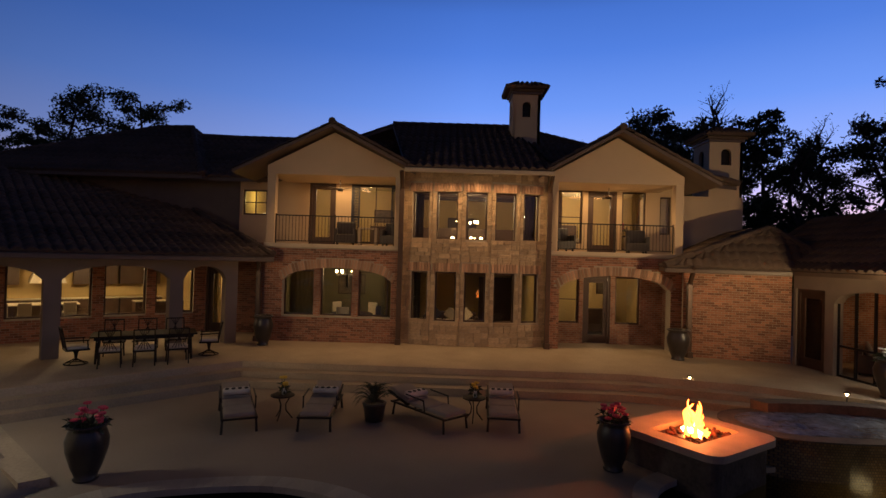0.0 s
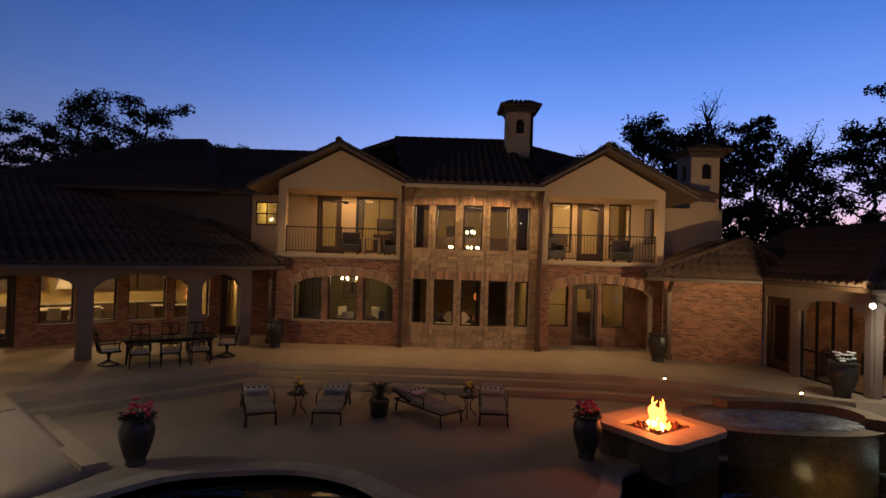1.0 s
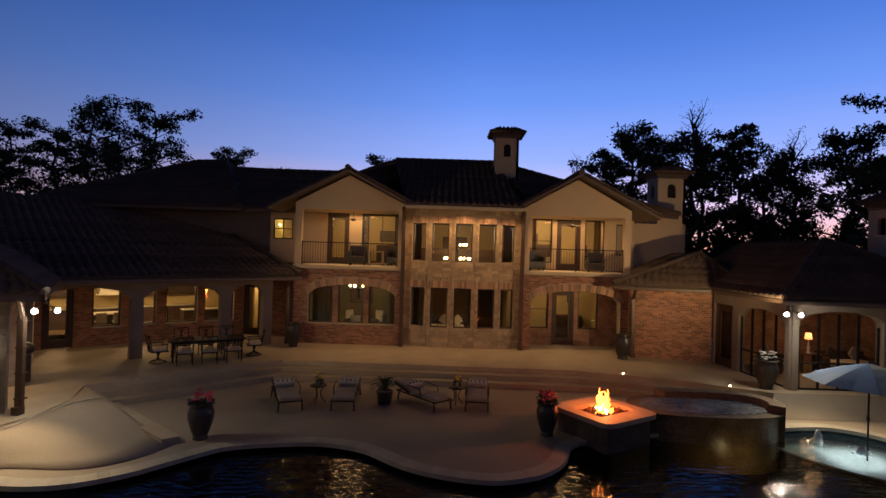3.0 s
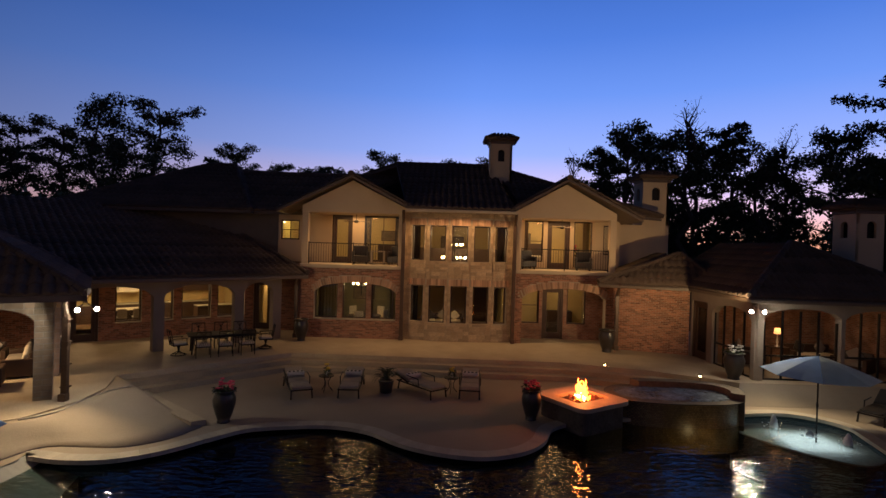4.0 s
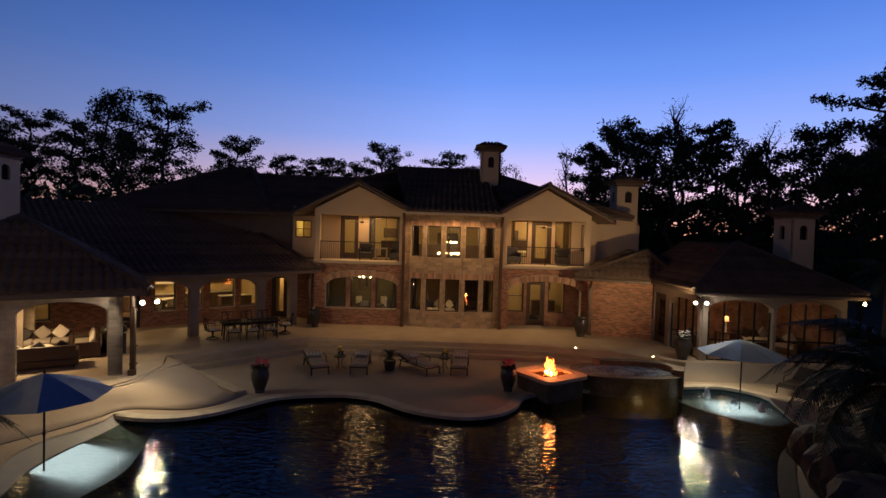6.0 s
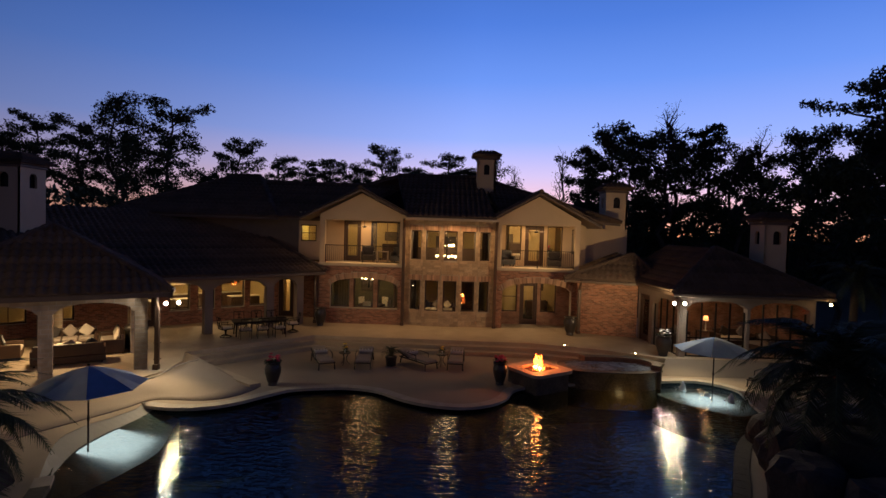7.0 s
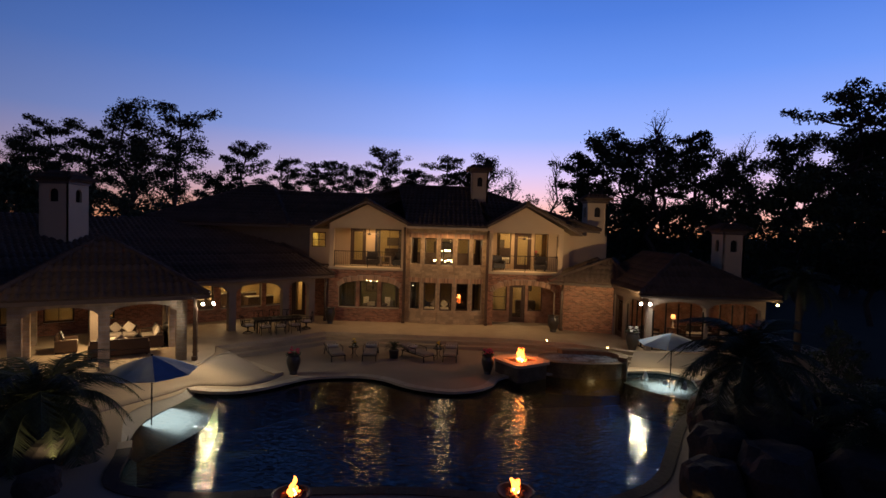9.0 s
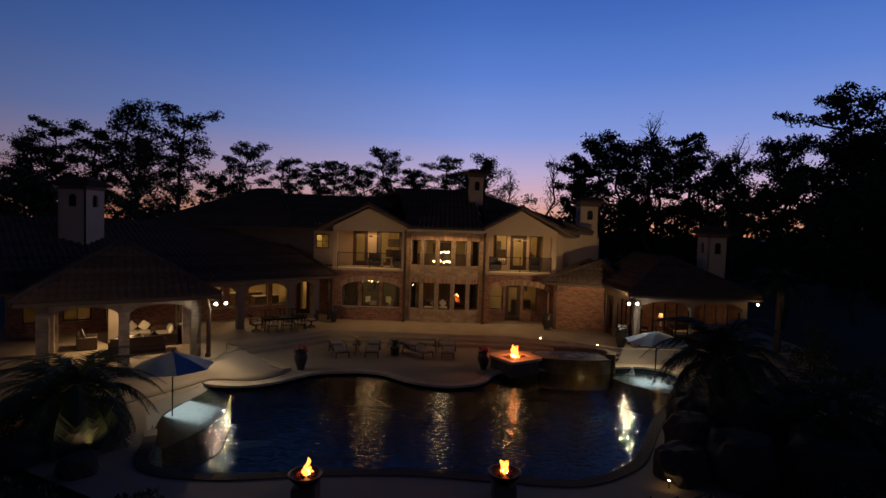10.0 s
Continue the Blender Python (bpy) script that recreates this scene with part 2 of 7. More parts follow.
M_WATER = glass_mat("pool_water", (0.40, 0.51, 0.53), 0.010, 0.026, 5.5, 1.33)
M_GLASS = glass_mat("window_glass")
M_ROOMWALL = mat("warm_room_paint", (0.50, 0.37, 0.17), 0.85, 0.06, 1)
M_OLIVEWALL = mat("olive_room_paint", (0.17, 0.15, 0.085), 0.85, 0.08, 1)
# stucco toned down to stand in for walls the lamps leave unlit
M_DIM_STUCCO = mat("dimmed_grey_stucco", (0.24, 0.19, 0.145), 0.9, 0.2, 1.2, 0.35, 60)
M_BRICKRED = mat("fired_red_brick", (0.32, 0.145, 0.082), 0.88, 0.22, 2.2, 0.35, 50, per_piece=0.42)
M_CEIL = mat("room_ceiling", (0.65, 0.58, 0.45), 0.9, 0.05, 1)
M_ROOMFLOOR = mat("room_floor", (0.22, 0.14, 0.08), 0.4, 0.25, 2)
M_LEAF = mat("night_foliage", (0.045, 0.06, 0.025), 0.8, 0.4, 0.5, per_piece=0.4)
M_BARK = mat("bark", (0.07, 0.055, 0.042), 0.9, 0.35, 2, 0.5, 20)
M_URN = mat("dark_glazed_urn", (0.035, 0.03, 0.026), 0.35, 0.3, 5)
M_PINK = mat("pink_petals", (0.62, 0.05, 0.10), 0.6, 0.3, 20)
M_CUSHION = mat("taupe_cushion", (0.30, 0.25, 0.20), 0.9, 0.12, 5, 0.2, 120)
M_CREAMCLOTH = mat("cream_cloth", (0.62, 0.54, 0.42), 0.9, 0.12, 5, 0.2, 120)
M_BLUECLOTH = mat("blue_canvas", (0.10, 0.22, 0.50), 0.8, 0.12, 4)
M_WHITECLOTH = mat("pale_canvas", (0.66, 0.68, 0.66), 0.8, 0.1, 4)
for m_ in (M_BLUECLOTH, M_WHITECLOTH):
    n_, l_ = m_.node_tree.nodes, m_.node_tree.links
    tl_, mx_ = n_.new("ShaderNodeBsdfTranslucent"), n_.new("ShaderNodeMixShader")
    l_.new(n_["Principled BSDF"].inputs["Base Color"].links[0].from_socket, tl_.inputs["Color"])
    mx_.inputs[0].default_value = 0.45
    l_.new(n_["Principled BSDF"].outputs[0], mx_.inputs[1])
    l_.new(tl_.outputs[0], mx_.inputs[2])
    l_.new(mx_.outputs[0], n_["Material Output"].inputs[0])
M_ROCK = mat("dark_boulder", (0.036, 0.031, 0.027), 0.85, 0.4, 1.5, 0.7, 12)
M_BULB = glow_mat("lit_bulb", (1.0, 0.62, 0.24), 45)
M_FLOOD = glow_mat("flood_lens", (1.0, 0.93, 0.78), 800)
M_SHADE = glow_mat("lit_lampshade", (1.0, 0.42, 0.13), 1.9)
M_FLAME = glow_mat("flame", (1.0, 0.22, 0.03), 9)
M_FLAMECORE = glow_mat("flame_core", (1.0, 0.50, 0.15), 42)
M_EMBER = glow_mat("lit_lava_rock", (0.30, 0.05, 0.02), 0.6)
# ---- mesh tools ----


def mesh_of(name, bm, material):
    me = bpy.data.meshes.new(name)
    bm.normal_update()
    bm.to_mesh(me)
    bm.free()
    if material:
        me.materials.append(material)
    return me


def part(name, bm, material, parent=None, label="", m=None):
    ob = new(name, mesh_of(name, bm, material))
    if parent is not None:
        ob.parent = parent
    if m is not None:
        ob.matrix_basis = m
    if label:
        ob["label"] = label
    return ob


def thing(name, m, label, category, group="", kind=""):
    ob = new(name)
    ob.empty_display_size = 0.2
    ob.matrix_basis = m
    return tagged(ob, label, category, group, kind)


def structure(name, bm, material, label, category="", m=None):
    return tagged(part(name, bm, material, None, label, m), label, category or name.split("_")[0], "", "structure")


def shared(name, me, parent, m, label=""):
    ob = new(name, me)
    ob.parent = parent
    ob.matrix_basis = m
    if label:
        ob["label"] = label
    return ob


def box(x0, x1, y0, y1, z0, z1, bevel=0.0, bm=None):
    b = bm or bmesh.new()
    made = bmesh.ops.create_cube(b, size=1.0, matrix=Matrix.Translation(((x0 + x1) / 2, (y0 + y1) / 2, (z0 + z1) / 2)) @ Matrix.Diagonal((x1 - x0, y1 - y0, z1 - z0, 1)))
    if bevel:
        es = list({e for v in made["verts"] for e in v.link_edges})
        bmesh.ops.bevel(b, geom=es, offset=bevel, segments=2, affect="EDGES", profile=0.5)
    return b


def tube(a, c, r0, r1=None, n=8, bm=None):
    b = bm or bmesh.new()
    a, c = Vector(a), Vector(c)
    d = c - a
    q = d.to_track_quat("Z", "Y").to_matrix().to_4x4()
    bmesh.ops.create_cone(b, cap_ends=True, segments=n, radius1=r0, radius2=r0 if r1 is None else r1, depth=d.length, matrix=Matrix.Translation((a + c) / 2) @ q)
    return b


def ball(at, r, sx=1, sy=1, sz=1, bm=None, u=10, v=7):
    b = bm or bmesh.new()
    bmesh.ops.create_uvsphere(b, u_segments=u, v_segments=v, radius=r, matrix=Matrix.Translation(at) @ Matrix.Diagonal((sx, sy, sz, 1)))
    return b


def lathe(profile, n=20, bm=None):
    """Turned shape from (radius, height) steps."""
    b = bm or bmesh.new()
    rings = []
    for r, z in profile:
        rings.append([b.verts.new((r * math.cos(2 * math.pi * i / n), r * math.sin(2 * math.pi * i / n), z)) for i in range(n)])
    for p, q in zip(rings, rings[1:]):
        for i in range(n):
            b.faces.new((p[i], p[(i + 1) % n], q[(i + 1) % n], q[i]))
    b.faces.new(rings[-1])
    b.faces.new(rings[0][::-1])
    for f in b.faces:
        f.smooth = len(f.verts) == 4
    return b


def prism(points, z0, z1, bm=None):
    """Upright slab on a plan outline."""
    b = bm or bmesh.new()
    lo = [b.verts.new((x, y, z0)) for x, y in points]
    hi = [b.verts.new((x, y, z1)) for x, y in points]
    k = len(points)
    for i in range(k):
        b.faces.new((lo[i], lo[(i + 1) % k], hi[(i + 1) % k], hi[i]))
    top, bot = b.faces.new(hi), b.faces.new(lo[::-1])
    bmesh.ops.triangulate(b, faces=[top, bot])
    bmesh.ops.recalc_face_normals(b, faces=b.faces)
    return b


def smooth_path(points, closed=False, steps=6):
    """Rounded line through plan points."""
    p = [Vector(q) for q in points]
    k, out = len(p), []
    for i in range(k if closed else k - 1):
        a, b, c, d = (p[(i - 1) % k], p[i], p[(i + 1) % k], p[(i + 2) % k]) if closed else (p[max(i - 1, 0)], p[i], p[i + 1], p[min(i + 2, k - 1)])
        for s in range(steps):
            t = s / steps
            out.append(tuple(0.5 * ((2 * b) + (c - a) * t + (2 * a - 5 * b + 4 * c - d) * t * t + (3 * b - a - 3 * c + d) * t ** 3)))
    if not closed:
        out.append(tuple(p[-1]))
    return out


def offset_line(points, d, closed=False):
    """A plan line shifted sideways by d (to the left of its run when positive)."""
    out, k = [], len(points)
    for i in range(k):
        a = Vector(points[i - 1] if (i or closed) else points[i])
        c = Vector(points[(i + 1) % k] if (i < k - 1 or closed) else points[i])
        t = (c - a).normalized()
        out.append((points[i][0] - t.y * d, points[i][1] + t.x * d))
    return out


def sheet_with_hole(outer, hole, z):
    b = bmesh.new()
    for loop in (outer, hole):
        vs = [b.verts.new((x, y, z)) for x, y in loop]
        for i in range(len(vs)):
            b.edges.new((vs[i], vs[(i + 1) % len(vs)]))
    bmesh.ops.triangle_fill(b, edges=b.edges[:], use_beauty=True)
    for f in b.faces:
        if f.normal.z < 0:
            f.normal_flip()
    return b


def wall_bm(length, z0, z1, thick, openings=()):
    """Wall along its own x, its face at y = 0 and its back at y = thick. Openings: x0, x1, bottom, top, rise of the arch above top."""
    b = bmesh.new()
    cuts = {0.0, length}
    for x0, x1, zb, zt, rise in openings:
        k = 14 if rise else 1
        cuts |= {round(x0 + (x1 - x0) * i / k, 4) for i in range(k + 1)}
    cuts = sorted(c for c in cuts if -1e-6 <= c <= length + 1e-6)

    def top(o, x):
        x0, x1, zb, zt, rise = o
        u = 2 * (x - x0) / (x1 - x0) - 1
        return zt + rise * math.sqrt(max(0.0, 1 - u * u)) ** 1.15 if rise else zt

    def quad(*p):
        b.faces.new([b.verts.new(q) for q in p])

    for xa, xb in zip(cuts, cuts[1:]):
        mid = (xa + xb) / 2
        holes = sorted([o for o in openings if o[0] < mid < o[1]], key=lambda o: o[2])
        spans, la, lb = [], z0, z0
        for o in holes:
            spans.append((la, lb, o[2], o[2]))
            la, lb = top(o, xa), top(o, xb)
        spans.append((la, lb, z1, z1))
        for ba, bb, ta, tb in spans:
            if max(ta - ba, tb - bb) < 1e-4:
                continue
            quad((xa, 0, ba), (xb, 0, bb), (xb, 0, tb), (xa, 0, ta))
            quad((xb, thick, bb), (xa, thick, ba), (xa, thick, ta), (xb, thick, tb))
            quad((xa, 0, ta), (xb, 0, tb), (xb, thick, tb), (xa, thick, ta))
            quad((xa, thick, ba), (xb, thick, bb), (xb, 0, bb), (xa, 0, ba))
    for x in (0.0, length):
        quad((x, 0, z0), (x, thick, z0), (x, thick, z1), (x, 0, z1))
    for o in openings:
        for x in (o[0], o[1]):
            if -1e-6 < x < length + 1e-6 and top(o, x) > o[2]:
                quad((x, 0, o[2]), (x, thick, o[2]), (x, thick, top(o, x)), (x, 0, top(o, x)))
    bmesh.ops.remove_doubles(b, verts=b.verts, dist=1e-4)
    bmesh.ops.recalc_face_normals(b, faces=b.faces)
    return b


def along(a, c, z=0.0):
    """Pose whose x runs from plan point a towards c."""
    return Matrix.Translation((a[0], a[1], z)) @ Matrix.Rotation(math.atan2(c[1] - a[1], c[0] - a[0]), 4, "Z")


COUNT = {}


def numbered(name):
    COUNT[name] = COUNT.get(name, 0) + 1
    return "%s_%d" % (name, COUNT[name])


def brick_skin(wall, length, z0, z1, openings, pieces=0, seed=1):
    """Single bricks standing a little proud of a wall's mortar face; the first of them parts, the rest joined."""
    rr = random.Random(seed)
    bw, bh, lw, lh = 0.215, 0.078, 0.203, 0.066
    me = mesh_of("brick", box(-0.5, 0.5, -0.012, 0.01, -0.5, 0.5), M_BRICKRED)
    vs, fs, made, row = [], [], 0, 0
    z = z0 + bh / 2
    while z + bh / 2 <= z1 + 1e-4:
        x = -bw / 2 if row % 2 else 0.0
        row += 1
        while x < length:
            spans = [(max(x, 0.0), min(x + lw, length))]
            for xa, xb, zb, zt, rise in openings:
                if zb - bh / 2 < z < zt + (rise + 0.3 if rise else bh / 2):
                    if rise and z > zt - 0.02:
                        u = ((x + lw / 2) - (xa + xb) / 2) / ((xb - xa) / 2)
                        top = zt + rise * math.sqrt(max(0.0, 1 - min(1, abs(u)) ** 2)) ** 1.15 + 0.31
                        if abs(u) < 1.06 and z - bh / 2 < top:
                            spans = []
                        continue
                    spans = [q for p in spans for q in ((p[0], min(p[1], xa)), (max(p[0], xb), p[1])) if q[1] - q[0] > 0.03]
            for p, q in spans:
                if q - p < 0.03:
                    continue
                d = rr.uniform(-0.004, 0.004)
                if made < pieces:
                    made += 1
                    shared("brick", me, wall, Matrix.Translation(((p + q) / 2, d, z)) @ Matrix.Diagonal((q - p, 1, lh, 1)))
                else:
                    k = len(vs)
                    for xx in (p, q):
                        for yy in (-0.012 + d, 0.01):
                            for zz in (z - lh / 2, z + lh / 2):
                                vs.append((xx, yy, zz))
                    fs += [(k, k + 4, k + 5, k + 1), (k + 1, k + 5, k + 7, k + 3), (k, k + 2, k + 6, k + 4), (k, k + 1, k + 3, k + 2), (k + 4, k + 6, k + 7, k + 5)]
            x += bw
        z += bh
    if vs:
        m2 = bpy.data.meshes.new("brickwork")
        m2.from_pydata(vs, [], fs)
        m2.materials.append(M_BRICKRED)
        ob = new("brickwork", m2)
        ob.parent = wall
        tagged(ob, kind="stuff")


def window(m, w, h, cols=1, rows=1, label="", frame_w=0.06, arch=0.0, material=None, bars=0.035):
    """A glazed window; own x along the wall, y into the house, its foot at z = 0."""
    t = thing(numbered("window"), m, label or "tall dark-framed window with clear glass", "window", "", "structure")
    b = bmesh.new()
    for x0, x1, z0, z1 in ((0, frame_w, 0, h), (w - frame_w, w, 0, h), (frame_w, w - frame_w, 0, frame_w), (frame_w, w - frame_w, h - frame_w, h)):
        box(x0, x1, 0, 0.09, z0, z1, 0, b)
    for i in range(1, cols):
        box(w * i / cols - bars / 2, w * i / cols + bars / 2, 0.015, 0.07, frame_w, h - frame_w, 0, b)
    for i in range(1, rows):
        box(frame_w, w - frame_w, 0.017, 0.068, h * i / rows - bars / 2, h * i / rows + bars / 2, 0, b)
    part("window_frame", b, material or M_WOOD, t)
    for i in range(cols):
        for j in range(rows):
            p = part("pane", box(w * i / cols + 0.01, w * (i + 1) / cols - 0.01, 0.04, 0.046, h * j / rows + 0.01, h * (j + 1) / rows - 0.01), M_GLASS, t)
            p.visible_shadow = False
    part("window_sill", box(-0.04, w + 0.04, -0.06, 0.09, -0.07, -0.003, 0.01), M_STONE, t)
    return t


def door(m, w, h, label="dark wooden door with one tall glass light"):
    t = thing(numbered("door"), m, label, "door", "", "structure")
    b = bmesh.new()
    for x0, x1, z0, z1 in ((0, 0.1, 0, h), (w - 0.1, w, 0, h), (0.1, w - 0.1, h - 0.12, h)):
        box(x0, x1, -0.03, 0.12, z0, z1, 0, b)
    part("door_frame", b, M_WOOD, t)
    b = bmesh.new()
    for x0, x1, z0, z1 in ((0.103, 0.24, 0.01, h - 0.123), (w - 0.24, w - 0.103, 0.01, h - 0.123), (0.24, w - 0.24, 0.01, 0.32), (0.24, w - 0.24, h - 0.28, h - 0.123)):
        box(x0, x1, 0.03, 0.08, z0, z1, 0, b)
    leaf = part("door_leaf", b, M_WOOD, t)
    p = part("pane", box(0.23, w - 0.23, 0.05, 0.056, 0.31, h - 0.27), M_GLASS, leaf)
    p.visible_shadow = False
    part("door_handle", tube((w - 0.17, -0.01, 1.0), (w - 0.17, -0.01, 1.16), 0.012), M_IRON, leaf, "dark metal handle")
    return t


def room(name, x0, x1, y0, y1, z0, z1, m=None, wall_mat=None, front=False):
    """Plain closed shell of a room that is seen through its windows; open towards its front."""
    m = m or Matrix()
    wm = wall_mat or M_ROOMWALL
    t = 0.1
    structure("floor_" + name, box(x0, x1, y0, y1, z0 - t, z0), M_ROOMFLOOR, "brown wooden floor of a lit room", "floor", m)
    structure("ceiling_" + name, box(x0, x1, y0, y1, z1, z1 + t), M_CEIL, "plain pale ceiling of a lit room", "ceiling", m)
    structure("wall_back_" + name, box(x0, x1, y1, y1 + t, z0 - t, z1 + t), wm, "plain warm painted room wall", "wall", m)
    structure("wall_side_" + name, box(x0 - t, x0, y0, y1 + t, z0 - t, z1 + t), wm, "plain warm painted room wall", "wall", m)
    structure("wall_far_" + name, box(x1, x1 + t, y0, y1 + t, z0 - t, z1 + t), wm, "plain warm painted room wall", "wall", m)


def tiled_plane(a, b_, c, d, bm, pitch=0.30, row=0.42):
    """One roof slope of barrel tiles: eave a to b_, ridge d to c (c above b_)."""
    a, b_, c, d = map(Vector, (a, b_, c, d))
    up = ((d + c) / 2 - (a + b_) / 2)
    along_ = (b_ - a).normalized()
    nrm = along_.cross(up - along_ * up.dot(along_)).normalized()
    if nrm.z < 0:
        nrm = -nrm
    slope = (up - along_ * up.dot(along_))
    rows = max(1, int(slope.length / row))
    for r in range(rows):
        v0, v1 = r / rows, (r + 1) / rows
        l0, r0 = a.lerp(d, v0), b_.lerp(c, v0)
        l1, r1 = a.lerp(d, v1), b_.lerp(c, v1)
        x0, x1 = (l0 - a).dot(along_), (r0 - a).dot(along_)
        y0, y1 = (l1 - a).dot(along_), (r1 - a).dot(along_)
        base0, base1 = a + (l0 - a) - along_ * x0, a + (l1 - a) - along_ * y0
        k0, k1 = math.floor(min(x0, y0) / pitch), math.ceil(max(x1, y1) / pitch)
        prev = None
        for k in range(k0 * 4, k1 * 4 + 1):
            x = k * pitch / 4
            h = 0.095 * (0.0, 0.72, 1.0, 0.72)[k % 4]
            xa, xb = min(max(x, x0), x1), min(max(x, y0), y1)
            p0 = base0 + along_ * xa + nrm * (h + 0.026)
            p1 = base1 + along_ * xb + nrm * (h + 0.005)
            cur = (bm.verts.new(p0), bm.verts.new(p1), bm.verts.new(base0 + along_ * xa))
            if prev:
                if (cur[0].co - prev[0].co).length > 1e-4 or (cur[1].co - prev[1].co).length > 1e-4:
                    bm.faces.new((prev[0], cur[0], cur[1], prev[1])).smooth = True
                    bm.faces.new((prev[2], cur[2], cur[0], prev[0]))
            prev = cur


def ridge_caps(a, c, t, r=0.13, step=0.38):
    a, c = Vector(a), Vector(c)
    n = max(1, int((c - a).length / step))
    b = bmesh.new()
    for i in range(n):
        tube(a.lerp(c, i / n), a.lerp(c, (i + 1.08) / n), r, r * 0.82, 8, b)
    part("ridge_tiles", b, M_TILE, t)


def roof(name, slopes, ridges, label, soffit=None, eave_lines=()):
    t = thing(name, Matrix(), label, "roof", "", "structure")
    for s in slopes:
        b = bmesh.new()
        tiled_plane(*s, b)
        tagged(part("roof_slope", b, M_TILE, t), kind="stuff")
        b = bmesh.new()
        f = [Vector(p) for p in s]
        lo = [b.verts.new(p - Vector((0, 0, 0.02))) for p in f]
        l2 = [b.verts.new(p - Vector((0, 0, 0.14))) for p in f]
        quads = [lo, l2[::-1]] + [(lo[i], l2[i], l2[(i + 1) % 4], lo[(i + 1) % 4]) for i in range(4)]
        for q in quads:
            b.faces.new(q)
        bmesh.ops.remove_doubles(b, verts=b.verts, dist=1e-4)
        part("roof_deck", b, M_FASCIA, t)
    for a, c in ridges:
        ridge_caps(a, c, t)
    for a, c in eave_lines:
        a, c = Vector(a), Vector(c)
        d = (c - a).normalized()
        m = Matrix.Translation(a) @ d.to_track_quat("X", "Z").to_matrix().to_4x4()
        part("gutter", box(0, (c - a).length, -0.07, 0.07, -0.17, -0.03, 0.02), M_TRIM if "cream" in label else M_FASCIA, t, "painted metal gutter", m)
    return t
# ---- ground, pool, terraces ----
TERR, PEN, WATER = 0.55, 0.06, -0.15
POOL = smooth_path([(-7.2, -1.9), (-8.2, 0.2), (-9.5, 2.6), (-9.6, 3.8), (-9.25, 4.6), (-8.98, 5.4), (-8.95, 5.98), (-8.0, 5.85), (-7.1, 5.95), (-6.3, 6.45), (-5.55, 7.35), (-4.85, 8.08), (-3.75, 8.45), (-2.5, 8.58), (-1.35, 8.2),
                    (-0.42, 7.4), (0.35, 6.97), (1.3, 6.74), (1.95, 6.87), (2.5, 7.2), (2.95, 7.8), (3.38, 8.8), (4.4, 9.5), (6.2, 10.0), (8.0, 10.3), (9.8, 10.75), (11.4, 10.95), (12.4, 10.4), (12.85, 9.5),
                    (12.65, 8.5), (12.35, 7.3), (12.1, 6.2), (11.2, 5.3), (10.0, 4.1), (9.0, 2.6), (8.0, 0.8), (6.9, -0.9), (5.0, -2.1), (2.6, -2.0), (0.2, -1.8), (-2.4, -2.0), (-5.0, -2.4)], True, 5)
structure("ground", sheet_with_hole([(-900, -700), (900, -700), (900, 1500), (-900, 1500)], offset_line(POOL, -0.2, True), -0.12), M_GRASS, "dark lawn and planting beds round the pool at dusk", "ground")

deck_edge = [(-10.6, 12.0), (-14, 12.0), (-18, 6), (-16, 0), (-10.5, -2), (-7.6, -3.4), (-5.2, -4.5), (0, -4.3), (5.6, -4.3), (9.0, -2.6), (11.5, 0.6), (14.2, 2.0), (17.5, 3.2), (20, 6), (21, 13), (12, 15), (6, 16), (-5, 16.5)]
deck = structure("deck", sheet_with_hole(deck_edge, offset_line(POOL, -0.02, True), 0.0), M_CONC, "tan textured concrete pool deck", "deck")

# pool shell, walls and floor in one, with the two shallow ledges
b = bmesh.new()
rim = offset_line(POOL, 0.0, True)
k = len(rim)
rings = [[b.verts.new((x, y, z)) for x, y in rim] for z in (-0.02, -1.7)]
for i in range(k):
    b.faces.new((rings[0][i], rings[0][(i + 1) % k], rings[1][(i + 1) % k], rings[1][i]))
fl = b.faces.new(rings[1])
bmesh.ops.triangulate(b, faces=[fl])
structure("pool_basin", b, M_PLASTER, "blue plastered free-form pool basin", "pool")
# beach entry: the paving slopes down under the water
b = bmesh.new()
shore = smooth_path([(-8.97, 6.0), (-9.05, 5.3), (-9.35, 4.5), (-9.7, 3.7), (-9.55, 2.5), (-8.3, 0.2)], False, 4)
inner_ = smooth_path([(-7.9, 6.3), (-7.6, 5.2), (-7.3, 4.2), (-7.1, 3.2), (-7.3, 2.0), (-7.8, 0.4)], False, 4)
rows_ = [[b.verts.new((p[0] + (q[0] - p[0]) * u, p[1] + (q[1] - p[1]) * u, -0.01 - 0.45 * u)) for u in (0, 0.33, 0.66, 1)] + [b.verts.new((q[0], q[1], -1.7))] for p, q in zip(shore, inner_)]
# side split off and darkened so the ledge light leaves no bright face
flank = bmesh.new()
for p, q in zip(rows_, rows_[1:]):
    for i in range(3):
        b.faces.new((p[i], q[i], q[i + 1], p[i + 1]))
    flank.faces.new([flank.verts.new(v.co) for v in (p[3], q[3], q[4], p[4])])
structure("pool_beach_side", flank, M_PLASTER, "plastered side of the beach entry, darkened in place of shade", "pool ledge")
structure("pool_beach", b, M_LEDGE, "pale beach entry sloping under the pool water", "pool ledge")
LEDGE = smooth_path([(9.7, 10.6), (11.4, 11.0), (12.5, 10.45), (12.9, 9.5), (12.65, 8.3), (11.7, 7.7), (10.6, 8.5), (9.9, 9.5)], True, 4)
